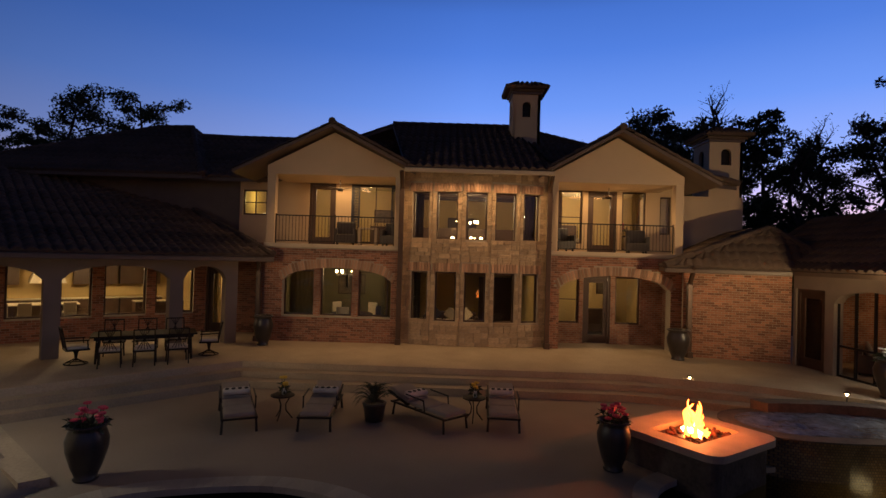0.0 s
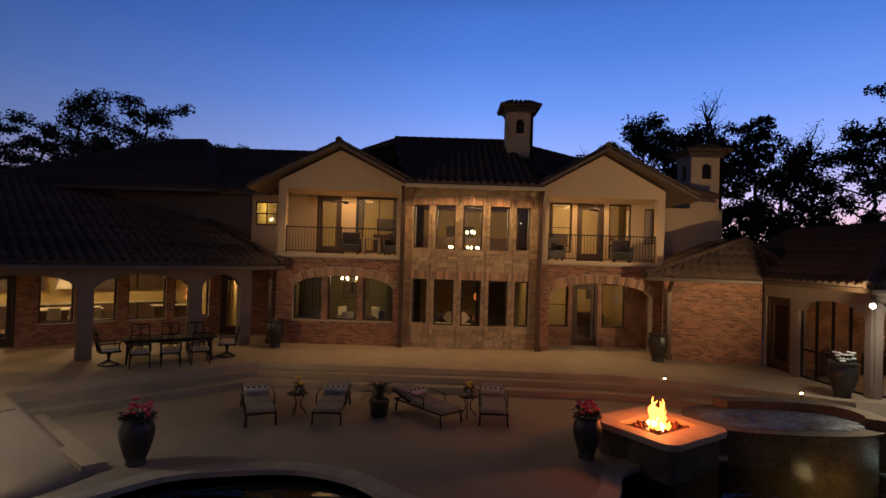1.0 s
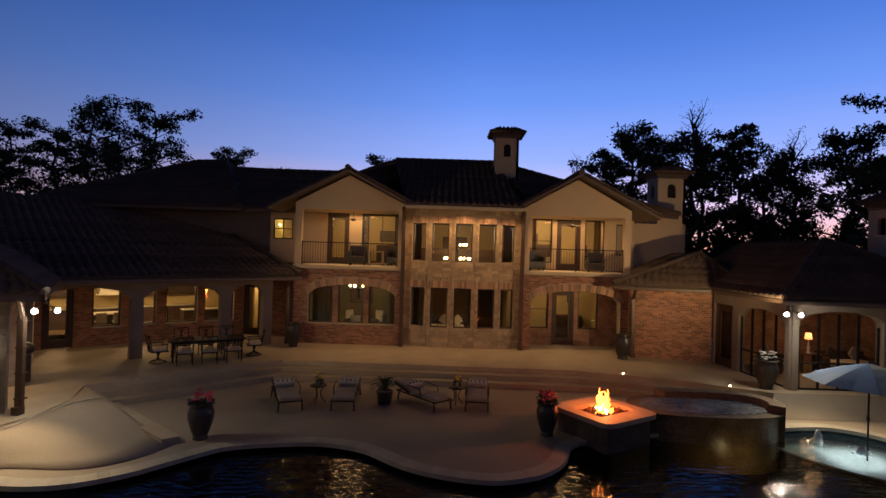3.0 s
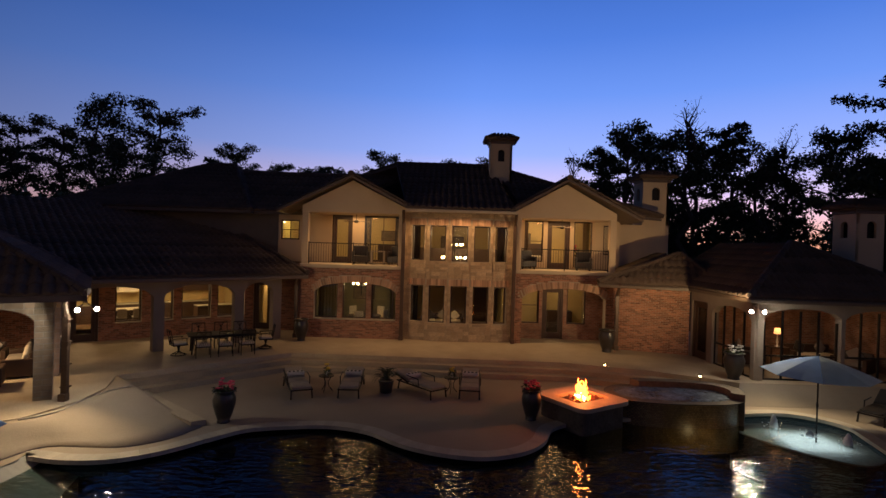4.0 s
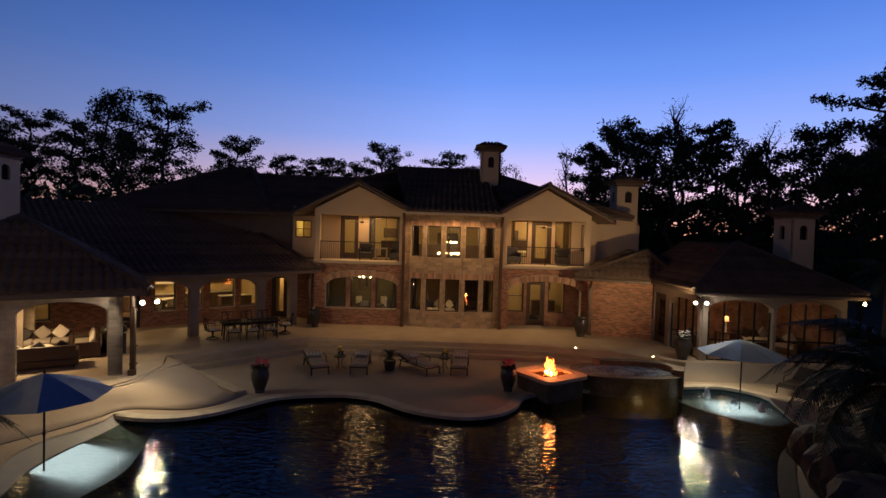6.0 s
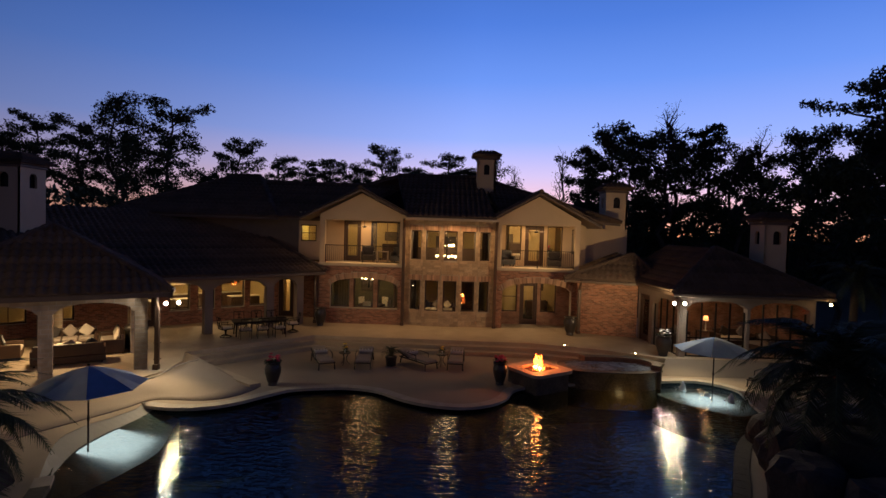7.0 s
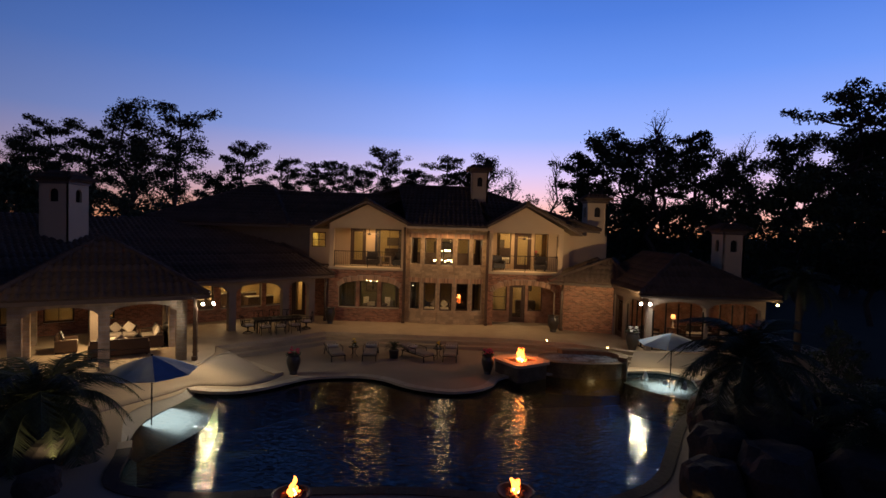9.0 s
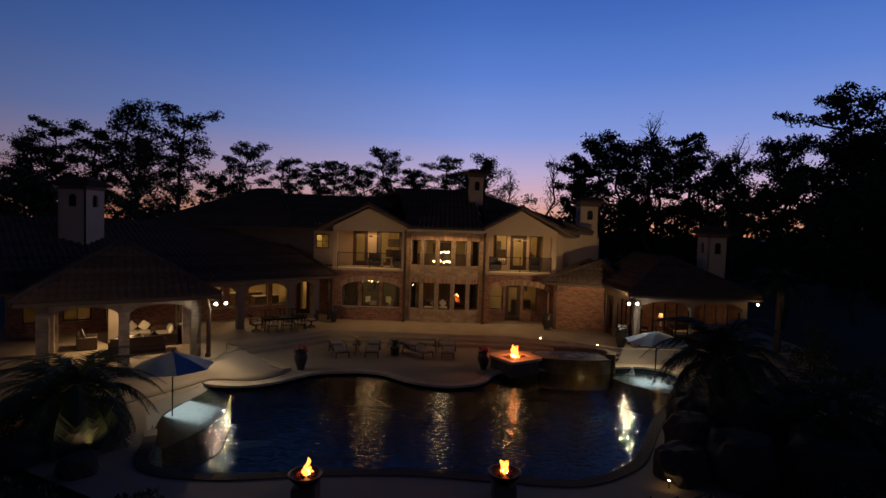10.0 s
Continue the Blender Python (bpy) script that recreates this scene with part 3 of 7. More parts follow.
# dark base under a thin pale top keeps the ledge side looking unlit
structure("pool_ledge_base", prism(LEDGE, -1.7, -0.44), M_PLASTER, "plastered side of the sun ledge, darkened in place of shade", "pool ledge")
structure("pool_ledge_east", prism(offset_line(LEDGE, 0.03, True), -0.44, -0.40), M_LEDGE, "pale shallow sun ledge under water", "pool ledge")
b = bmesh.new()
vs = [b.verts.new((x, y, WATER)) for x, y in offset_line(POOL, -0.01, True)]
f = b.faces.new(vs)
b.normal_update()
if f.normal.z < 0:
    f.normal_flip()
bmesh.ops.triangulate(b, faces=[f])
structure("water", b, M_WATER, "dark rippled pool water reflecting the lights", "water")

# coping: single stones round the rim
coping = thing("coping", Matrix(), "pale stone coping round the free-form pool", "coping", "", "structure")


def far_bank(p):
    """The banks away from the house, partly rocky; coping coloured dark as if unlit."""
    return p.y < 0.2 or (p.x > 6.5 and p.y < 5.3)


inner, outer = offset_line(POOL, 0.06, True), offset_line(POOL, -0.32, True)
for i in range(k):
    j = (i + 1) % k
    a, c, d, e = (Vector(p) for p in (inner[i], inner[j], outer[j], outer[i]))
    if (a - c).length < 0.02 or (a.x < -8.3 and 0.4 < a.y < 5.85):
        continue
    cx = (a + c + d + e) / 4
    pts = [tuple(cx + (p - cx) * 0.985) for p in (a, c, d, e)]
    part("coping_stone", prism(pts, -0.07, 0.03), M_ROCK if far_bank(cx) else M_COPING, coping, "stone coloured dark as if unlit" if far_bank(cx) else "")

# raised terrace before the house and its three steps
edge = [(-10.05, 10.85), (-5.6, 15.05), (5.2, 14.75), (8.4, 13.75), (10.9, 12.3)]
back = [(22, 12.3), (22, 24), (-9, 24), (-24, 14), (-22, 4.0), (-16, 3.6), (-13.5, 4.6), (-11.2, 5.6), (-9.8, 6.6), (-9.35, 8.0), (-9.45, 9.4)]
structure("terrace", prism(edge + back, -0.05, TERR), M_PAVE, "tan flagstone terrace raised along the house", "terrace")
for n_, (d, z) in enumerate(((0.42, 0.37), (0.84, 0.19))):
    line = offset_line(edge, -d)
    structure("step_%d" % (n_ + 1), prism(line + [(11.5, 13.2), (5.2, 15.4), (-5.6, 15.7), (-10.4, 11.3)], -0.04, z), M_PAVE, "long low stone step between terrace and pool deck", "step")
# the deck rises gently to the porch
b = bmesh.new()
ramp = [(10.3, 11.4), (22.0, 11.4), (22.0, 12.32), (10.9, 12.32)]
lo_, hi_ = [b.verts.new((x, y, -0.04)) for x, y in ramp], [b.verts.new((x, y, z)) for (x, y), z in zip(ramp, (0.01, 0.01, TERR + 0.004, TERR + 0.004))]
for i in range(4):
    b.faces.new((lo_[i], lo_[(i + 1) % 4], hi_[(i + 1) % 4], hi_[i]))
b.faces.new(hi_)
bmesh.ops.recalc_face_normals(b, faces=b.faces)
structure("ramp_east", b, M_CONC, "tan concrete deck rising gently to the porch", "ramp")
# fan-shaped apron that falls from the terrace to the pool
b = bmesh.new()
top_line = smooth_path([(-10.0, 10.8), (-9.45, 9.4), (-9.35, 8.0), (-9.8, 6.6), (-11.2, 5.6), (-13.5, 4.6), (-16, 3.6), (-22, 4.0)], False, 5)
low_line = smooth_path([(-5.95, 7.95), (-6.35, 7.0), (-7.2, 6.4), (-8.85, 6.28), (-9.35, 5.3), (-10.2, 3.8), (-12.0, 1.0), (-16, -2)], False, 5)
rows_ = []
for p, q in zip(top_line, low_line):
    rows_.append([b.verts.new((p[0] + (q[0] - p[0]) * u, p[1] + (q[1] - p[1]) * u, 0.03 + 0.255 * (1 + math.cos(math.pi * u)))) for u in (0, 0.2, 0.4, 0.6, 0.8, 1.0)])
for p, q in zip(rows_, rows_[1:]):
    for i in range(5):
        b.faces.new((p[i], p[i + 1], q[i + 1], q[i])).smooth = True
edge_ = rows_[0][:] + [r[-1] for r in rows_[1:]] + rows_[-1][-2::-1] + [r[0] for r in rows_[-2:0:-1]]
low_ = [b.verts.new((v.co.x, v.co.y, -0.06)) for v in edge_]
for i in range(len(edge_)):
    j = (i + 1) % len(edge_)
    b.faces.new((edge_[i], edge_[j], low_[j], low_[i]))
bmesh.ops.recalc_face_normals(b, faces=b.faces)
structure("landing", b, M_CONC, "pale fan-shaped apron sloping from the terrace to the pool", "landing")
structure("step_3", prism([(-6.2, 7.88), (-5.9, 8.12), (-9.3, 10.98), (-9.95, 10.75)], -0.03, 0.14), M_PAVE, "low stone step beside the pool landing", "step")
# pale bead added where floodlight catches the terrace edge
nosing = smooth_path([(-8.9, 9.75), (-9.2, 9.2), (-9.33, 8.2), (-9.33, 7.2), (-9.75, 6.55)], False, 6)
b = bmesh.new()
for p, q in zip(nosing, nosing[1:]):
    tube((p[0], p[1], TERR - 0.015), (q[0], q[1], TERR - 0.015), 0.022, None, 6, b)
structure("trim_terrace", b, M_COPING, "thin pale rounded nosing added for the light on the curved terrace edge", "trim")
# ---- main house ----
FRONT = 18.7
FL2 = 4.0


front_walls = []


def gable_bay(x0, x1, apex_x, apex_z, eave_z, lower, label):
    """Front bay: arched ground floor, balcony above, plastered gable."""
    w = x1 - x0
    m = along((x0, FRONT), (x1, FRONT))
    n = numbered("wall_front")
    front_walls.append((structure(n, wall_bm(w, TERR - 0.02, FL2 - 0.14, 0.42, [lower]), M_MORTAR, label, "wall", m), w, [lower]))
    # pale header course, balcony slab
    structure(numbered("balcony_slab"), box(x0 - 0.04, x1 + 0.04, FRONT - 0.06, 21.0, FL2 - 0.14, FL2, 0.015), M_TRIM, "cream balcony floor slab with a plain edge", "balcony")
    # gable wall over the balcony opening
    b = bmesh.new()
    zb = 6.45
    pts = [(x0, zb), (x1, zb), (x1, eave_z), (apex_x, apex_z - 0.12), (x0, eave_z)]
    lo = [b.verts.new((x, FRONT, z)) for x, z in pts]
    hi = [b.verts.new((x, FRONT + 0.3, z)) for x, z in pts]
    b.faces.new(lo)
    b.faces.new(hi[::-1])
    for i in range(5):
        b.faces.new((lo[i], hi[i], hi[(i + 1) % 5], lo[(i + 1) % 5]))
    bmesh.ops.recalc_face_normals(b, faces=b.faces)
    structure(numbered("gable"), b, M_STUCCO, "plain tan stucco gable over a balcony", "gable")
    for x in (x0, x1 - 0.3):
        structure(numbered("column"), box(x, x + 0.3, FRONT, FRONT + 0.3, FL2, 6.45, 0.02), M_STUCCO, "square tan stucco column at a balcony corner", "column")
    structure(numbered("ceiling_balcony"), box(x0, x1, FRONT + 0.3, 21.0, 6.45, 6.53), M_STUCCO, "tan stucco balcony ceiling", "ceiling")
    # soldier bricks round the arch
    xa, xb, zb, zt, rise = lower
    arch = thing(numbered("arch_trim"), m, "ring of upright bricks round a wide low arch", "arch", "", "structure")
    me = mesh_of("brick", box(-0.045, 0.045, -0.05, 0.05, 0, 0.32, 0.008), M_BRICKPIECE)
    k = int((xb - xa) / 0.105)
    for i in range(k + 1):
        u = -1 + 2 * i / k
        px = xa + (xb - xa) * (u + 1) / 2
        pz = zt + rise * math.sqrt(max(0.0, 1 - u * u)) ** 1.15
        u2 = max(-0.97, min(0.97, u))
        tilt = math.atan(2 * rise / (xb - xa) * 1.6 * u2)
        shared("brick", me, arch, pose(px, 0.02, pz - 0.01, 0, math.degrees(tilt), 0))


def railing(x0, x1, y, z, label="thin dark iron balcony railing"):
    t = thing("balcony_railing", pose(x0, y, z), label, "railing")
    w = x1 - x0
    part("top_rail", box(0, w, -0.02, 0.02, 0.98, 1.02), M_IRON, t)
    part("bottom_rail", box(0, w, -0.015, 0.015, 0.08, 0.11), M_IRON, t)
    me = mesh_of("baluster", box(-0.008, 0.008, -0.008, 0.008, 0.11, 0.98), M_IRON)
    k = int(w / 0.115)
    for i in range(1, k):
        shared("baluster", me, t, pose(w * i / k, 0, 0))
    for x in (0.0, w / 2, w):
        part("post", box(x - 0.02, x + 0.02, -0.02, 0.02, 0.0, 1.05), M_IRON, t)


gable_bay(-6.3, -1.45, -3.95, 8.1, 6.75, (0.65, 4.5, 1.45, 2.72, 0.46), "red brick front wall with a wide arched window bay")
gable_bay(3.75, 8.5, 6.1, 8.2, 6.75, (0.4, 4.35, TERR - 0.05, 2.68, 0.5), "red brick front wall with a wide arched porch")
railing(-5.98, -1.77, FRONT + 0.12, FL2)
railing(4.07, 8.18, FRONT + 0.12, FL2)

# arched dining windows: brick piers and three glazed parts, set back
for x0, x1 in ((-4.56, -4.34), (-3.2, -2.98)):
    structure(numbered("pier"), box(x0, x1, FRONT + 0.1, FRONT + 0.42, 1.45, 3.19), M_BRICK, "narrow brick pier between arched windows", "pier")
for x0, x1, h in ((-5.66, -4.56, 1.6), (-4.34, -3.2, 1.75), (-2.98, -1.93, 1.6)):
    window(pose(x0, FRONT + 0.3, 1.46), x1 - x0, h, 1, 1, "large arched dining room window in brick", 0.05)
structure("wall_head_dining", box(-6.0, -1.6, FRONT + 0.43, FRONT + 0.6, 3.22, FL2 - 0.15), M_ROOMWALL, "plain wall above the dining room windows", "wall")

# recessed porch below the other balcony
PY = 20.1
structure("wall_porch", wall_bm(4.6, TERR, FL2 - 0.14, 0.25, [(0.45, 1.42, 1.3, 3.1, 0), (1.58, 2.62, TERR, 3.15, 0), (2.8, 3.75, 1.3, 3.1, 0)]), M_BRICK, "brick back wall of a recessed porch", "wall", pose(3.8, PY, 0))
window(pose(4.25, PY + 0.1, 1.3), 0.97, 1.8, 1, 2, "dark sash window on a brick porch")
door(pose(5.38, PY + 0.08, TERR), 1.04, 2.58, "brown wooden porch door with a glass light")
window(pose(6.6, PY + 0.1, 1.3), 0.95, 1.8, 1, 1, "tall window into a lit room beside a door")

for x in (3.78, 8.38):
    structure(numbered("wall_porch_side"), box(x, x + 0.1, FRONT + 0.42, PY, TERR, FL2 - 0.15), M_BRICK, "brick side wall of a recessed porch", "wall")
# balcony back walls
BY = 20.9
structure("wall_balcony_west", wall_bm(6.6, FL2, 6.9, 0.25, [(0.12, 1.08, 5.12, 6.12, 0), (2.75, 3.8, FL2, 6.5, 0), (4.42, 6.35, FL2 + 0.1, 6.45, 0)]), M_STUCCO, "tan stucco wall behind a balcony", "wall", pose(-8.1, BY, 0))
window(pose(-7.98, BY + 0.08, 5.12), 0.96, 1.0, 2, 2, "small lit yellow window in a stucco wall")
door(pose(-5.35, BY + 0.08, FL2), 1.05, 2.5, "dark wooden balcony door with a tall glass light")
window(pose(-3.68, BY + 0.08, FL2 + 0.1), 1.93, 2.35, 2, 1, "wide pair of dark-framed balcony windows", 0.09)
structure("wall_balcony_east", wall_bm(5.6, FL2, 6.9, 0.25, [(0.72, 1.68, FL2 + 0.35, 6.45, 0), (1.9, 3.05, FL2, 6.5, 0), (3.25, 4.2, FL2 + 0.15, 6.45, 0), (4.75, 5.2, FL2 + 0.8, 6.3, 0)]), M_STUCCO, "tan stucco wall behind a balcony", "wall", pose(3.8, BY, 0))
window(pose(4.52, BY + 0.08, FL2 + 0.35), 0.96, 2.1, 1, 2, "tall balcony window into a lit room")
door(pose(5.7, BY + 0.08, FL2), 1.15, 2.5, "brown wooden balcony door with a glass light")
window(pose(7.05, BY + 0.08, FL2 + 0.15), 0.95, 2.3, 1, 1, "tall balcony window into a lit room")
window(pose(8.55, BY + 0.08, FL2 + 0.8), 0.45, 1.5, 1, 1, "narrow lit window at the balcony end")

# curved stone bay of five facets
BX0, BX1 = -1.45, 3.75
bay_pts = []
for i in range(6):
    u = -1 + 2 * i / 5
    bay_pts.append((BX0 + (BX1 - BX0) * (i / 5), FRONT + 0.28 - 0.42 * (1 - u * u)))
bay_stones = thing("wall_bay", Matrix(), "curved bay wall of cream limestone blocks with two rows of windows", "wall", "", "structure")
stone_mes = []
for s_ in range(6):
    bm_ = box(-0.5, 0.5, -0.035, 0.05, -0.5, 0.5, 0.03)
    rj = random.Random(s_)
    for v in bm_.verts:
        v.co += Vector((rj.uniform(-0.035, 0.035), rj.uniform(-0.008, 0.008), rj.uniform(-0.05, 0.05)))
    stone_mes.append(mesh_of("stone", bm_, M_STONE))
soldier_me = mesh_of("brick", box(-0.045, 0.045, -0.045, 0.04, 0, 0.3, 0.008), M_BRICKPIECE)
rs = random.Random(4)
stone_total = 0
for i in range(5):
    a, c = bay_pts[i], bay_pts[i + 1]
    L = math.hypot(c[0] - a[0], c[1] - a[1])
    m = along(a, c)
    wx0, wx1 = (0.15, L - 0.14) if 0 < i < 4 else ((0.34, L - 0.12) if i == 0 else (0.12, L - 0.34))
    opens = [(wx0, wx1, 1.4, 3.15, 0), (wx0, wx1, 4.3, 5.98, 0)]
    part("facet", wall_bm(L, TERR - 0.02, 6.72, 0.3, opens), M_MORTAR, bay_stones, "", m)
    for zb, zt in ((1.4, 3.15), (4.3, 5.98)):
        window(m @ pose(wx0 + 0.004, 0.1, zb + 0.004), wx1 - wx0 - 0.008, zt - zb - 0.008, 1, 1, "tall narrow bay window with a dark frame", 0.05)
        kk = int((wx1 - wx0 + 0.1) / 0.1)
        for q in range(kk + 1):
            shared("brick", soldier_me, bay_stones, m @ pose(wx0 - 0.05 + (wx1 - wx0 + 0.1) * q / kk, 0.0, zt + 0.01))
    z = TERR
    while z < 6.6:
        h = rs.choice((0.12, 0.15, 0.18, 0.22))
        h = min(h, 6.7 - z)
        x = rs.uniform(-0.1, 0.0)
        while x < L - 0.02:
            w = rs.uniform(0.18, 0.46)
            xa, xb = max(x, 0.0), min(x + w, L)
            x += w
            zc = z + h / 2
            clipped = []
            blocked = [(wx0 - 0.005, wx1 + 0.005)] if any(o[2] - 0.02 < zc < o[3] + 0.02 for o in opens) else ([(wx0 - 0.1, wx1 + 0.1)] if any(o[3] <= zc < o[3] + 0.33 for o in opens) else [])
            spans = [(xa, xb)]
            for p, q in blocked:
                spans = [s for u in spans for s in ((u[0], min(u[1], p)), (max(u[0], q), u[1])) if s[1] - s[0] > 0.06]
            for p, q in spans:
                stone_total += 1
                shared("stone", stone_mes[stone_total % 6], bay_stones, m @ Matrix.Translation(((p + q) / 2, rs.uniform(-0.012, 0.012), zc)) @ Matrix.Diagonal((q - p - 0.014, 1, h - 0.014, 1)))
        z += h

# roofs of the main house
EV = 6.72
roof("roof_main", [((-1.35, 18.05, EV), (3.65, 18.05, EV), (2.9, 23.6, 9.52), (-2.4, 23.6, 9.52)),
                   ((4.0, 19.6, EV + 0.4), (11.3, 20.4, EV), (3.4, 23.6, 9.52), (2.9, 23.6, 9.52)),
                   ((11.3, 29, EV), (-14, 29, EV), (-2.4, 23.6, 9.52), (2.9, 23.6, 9.52))],
     [((-2.4, 23.6, 9.57), (2.9, 23.6, 9.57)), ((2.9, 23.6, 9.57), (11.3, 20.2, EV + 0.1))], "dark barrel-tile main roof with cream gutter", None, [((-1.4, 18.0, EV), (3.75, 18.0, EV))])
roof("roof_gable_west", [((-7.35, 18.15, 6.52), (-7.35, 24, 6.52), (-3.95, 24, 8.2), (-3.95, 18.15, 8.2)), ((-1.05, 24, 6.72), (-1.05, 18.15, 6.72), (-3.95, 18.15, 8.2), (-3.95, 24, 8.2))],
     [((-3.95, 18.1, 8.25), (-3.95, 24, 8.25))], "dark tiled gable roof over a balcony", None)
roof("roof_gable_east", [((3.35, 18.15, 6.72), (3.35, 24, 6.72), (6.1, 24, 8.3), (6.1, 18.15, 8.3)), ((9.55, 24, 6.52), (9.55, 18.15, 6.52), (6.1, 18.15, 8.3), (6.1, 24, 8.3))],
     [((6.1, 18.1, 8.35), (6.1, 24, 8.35))], "dark tiled gable roof over a balcony", None)
roof("roof_upper_west", [((-19.5, 19.9, 6.5), (-9.2, 19.9, 6.5), (-11.8, 24.5, 9.3), (-13.4, 24.5, 9.25)), ((-20, 29, 6.5), (-19.5, 19.9, 6.5), (-13.4, 24.5, 9.25), (-13.4, 24.7, 9.25)),
                         ((-9.2, 19.9, 6.5), (-9.2, 29, 6.5), (-11.8, 24.7, 9.3), (-11.8, 24.5, 9.3)), ((-12.5, 20.4, 6.5), (-6.5, 20.4, 6.5), (-2.0, 24.5, 8.88), (-11.3, 24.5, 8.88)),
                         ((-2, 31, 6.0), (-22, 31, 6.0), (-13.4, 24.7, 9.2), (-2.0, 24.6, 8.88))],
     [((-13.4, 24.5, 9.3), (-11.8, 24.5, 9.35)), ((-19.5, 19.9, 6.55), (-13.4, 24.5, 9.3)), ((-9.2, 19.9, 6.55), (-11.8, 24.5, 9.35)), ((-11.3, 24.5, 8.92), (-2.0, 24.5, 8.92))], "long dark tiled roof of the upper storey")


def downspout(x, y, top_y, h=5.55, z=TERR):
    t = thing("downspout", pose(x, y, z), "brown metal downspout running down the front wall", "downspout", "downspouts", "structure")
    part("pipe", box(-0.085, 0.085, -0.06, 0.06, 0.0, h, 0.02), M_COPPER, t)
    b = tube((0, 0, h - 0.05), (0.0, top_y - y + 0.1, h + 0.5), 0.075)
    part("elbow", b, M_COPPER, t)
    part("shoe", box(-0.1, 0.1, -0.14, 0.06, 0.0, 0.2, 0.02), M_COPPER, t)
    for k in range(4):
        part("strap", box(-0.1, 0.1, -0.065, 0.12, h * (0.15 + 0.26 * k), h * (0.15 + 0.26 * k) + 0.04), M_COPPER, t)


downspout(-1.5, FRONT - 0.12, 18.1)
downspout(3.72, FRONT - 0.12, 18.1)
downspout(-6.42, FRONT - 0.2, 18.2, 2.5)
downspout(8.3, 17.7, 17.3, 2.5)
downspout(-9.75, 8.1, 7.9, 2.35)


def tower(x, y, w, z0, z1, label, wins=1, flat=0.28):
    """Chimney tower with a hipped tile cap and small arched openings."""
    t = thing("chimney_tower", pose(x, y, z0), label, "chimney", "", "structure")
    h = z1 - z0
    ow = w * 0.3
    op = [(w / 2 - ow / 2, w / 2 + ow / 2, h - 1.05, h - 0.55, ow * 0.4)] if wins == 1 else [(w * 0.2, w * 0.2 + ow * 0.7, h - 1.05, h - 0.5, ow * 0.3), (w * 0.62, w * 0.62 + ow * 0.7, h - 1.05, h - 0.5, ow * 0.3)]
    for r in range(4):
        part("wall", wall_bm(w, 0, h, 0.12, op), M_STUCCO, t, "", Matrix.Rotation(radians(90 * r), 4, "Z") @ pose(-w / 2, -w / 2 + (0.002 if r % 2 else 0), 0))
    part("lining", box(-w / 2 + 0.2, w / 2 - 0.2, -w / 2 + 0.2, w / 2 - 0.2, 0.0, h - 0.3), M_IRON, t)
    e = w / 2 + 0.30
    b = bmesh.new()
    for s, zz in ((w / 2 + 0.05, h - 0.12), (w / 2 + 0.12, h)):
        box(-s, s, -s, s, zz, zz + 0.12, 0.02, b)
    # dark fascia colour stands in for the unlit underside of the cap
    part("cornice", b, M_FASCIA, t)
    b = bmesh.new()
    for i in range(4):
        q = [(-e, -e), (e, -e), (e, e), (-e, e)]
        a, c = q[i], q[(i + 1) % 4]
        tiled_plane((a[0], a[1], h + 0.12), (c[0], c[1], h + 0.12), (c[0] * 0.35, c[1] * 0.35, h + 0.12 + flat * w), (a[0] * 0.35, a[1] * 0.35, h + 0.12 + flat * w), b, 0.2, 0.3)
    box(-e * 0.36, e * 0.36, -e * 0.36, e * 0.36, h + 0.05, h + 0.14 + flat * w, 0, b)
    box(-e, e, -e, e, h + 0.09, h + 0.12, 0, b)
    part("tile_cap", b, M_TILE, t, "dark tiled cap")
    return t


tower(3.3, 22.4, 1.15, 7.8, 10.62, "slim tan stucco chimney tower with a tiled cap")
tower(11.3, 21.9, 1.35, 2.8, 8.75, "square tan stucco tower with a tiled cap")
structure("wall_east_upper", box(8.6, 12.0, 21.2, 23.5, 2.6, 6.4), M_STUCCO, "tan stucco upper wall beside the balcony", "wall")

# rooms behind the windows
room("dining", -6.2, -1.5, FRONT + 0.44, 23.5, TERR, 3.55, None, M_OLIVEWALL)
room("hall", -1.4, 3.7, FRONT + 0.6, 26.0, TERR, 6.6)
structure("landing_floor", box(-1.4, 3.7, 22.5, 26.0, 3.6, 3.95), M_ROOMFLOOR, "upper gallery floor of the hall", "floor")
room("study", 3.85, 8.4, PY + 0.26, 24.0, TERR, 3.55)
room("bedroom_west", -8.0, -1.55, BY + 0.26, 25.0, FL2, 6.7)
room("bedroom_east", 3.85, 9.35, BY + 0.26, 25.0, FL2, 6.7)
# ---- west wing: kitchen behind an arcade, turned by 45 degrees ----
KA, KB = (-15.9, 14.6), (-9.15, 20.4)
km = along(KA, KB)
KL = math.hypot(KB[0] - KA[0], KB[1] - KA[1])
kopen = [(1.35, 2.35, TERR, 3.1, 0), (2.95, 3.95, 1.3, 3.1, 0), (4.35, 5.25, 1.3, 3.1, 0), (5.6, 6.9, 1.3, 3.1, 0), (7.2, 8.5, 1.3, 3.1, 0)]
wall_kitchen = structure("wall_kitchen", wall_bm(KL, TERR, 3.6, 0.3, kopen), M_MORTAR, "red brick kitchen wall with tall windows behind the arcade", "wall", km)
door(km @ pose(1.35, 0.1, TERR), 1.0, 2.55, "dark wooden terrace door with a glass light")
for x0, x1, zb, zt, r_ in kopen[1:]:
    window(km @ pose(x0 + 0.004, 0.12, zb), x1 - x0 - 0.008, zt - zb - 0.01, 1, 1, "tall kitchen window into a lit room")
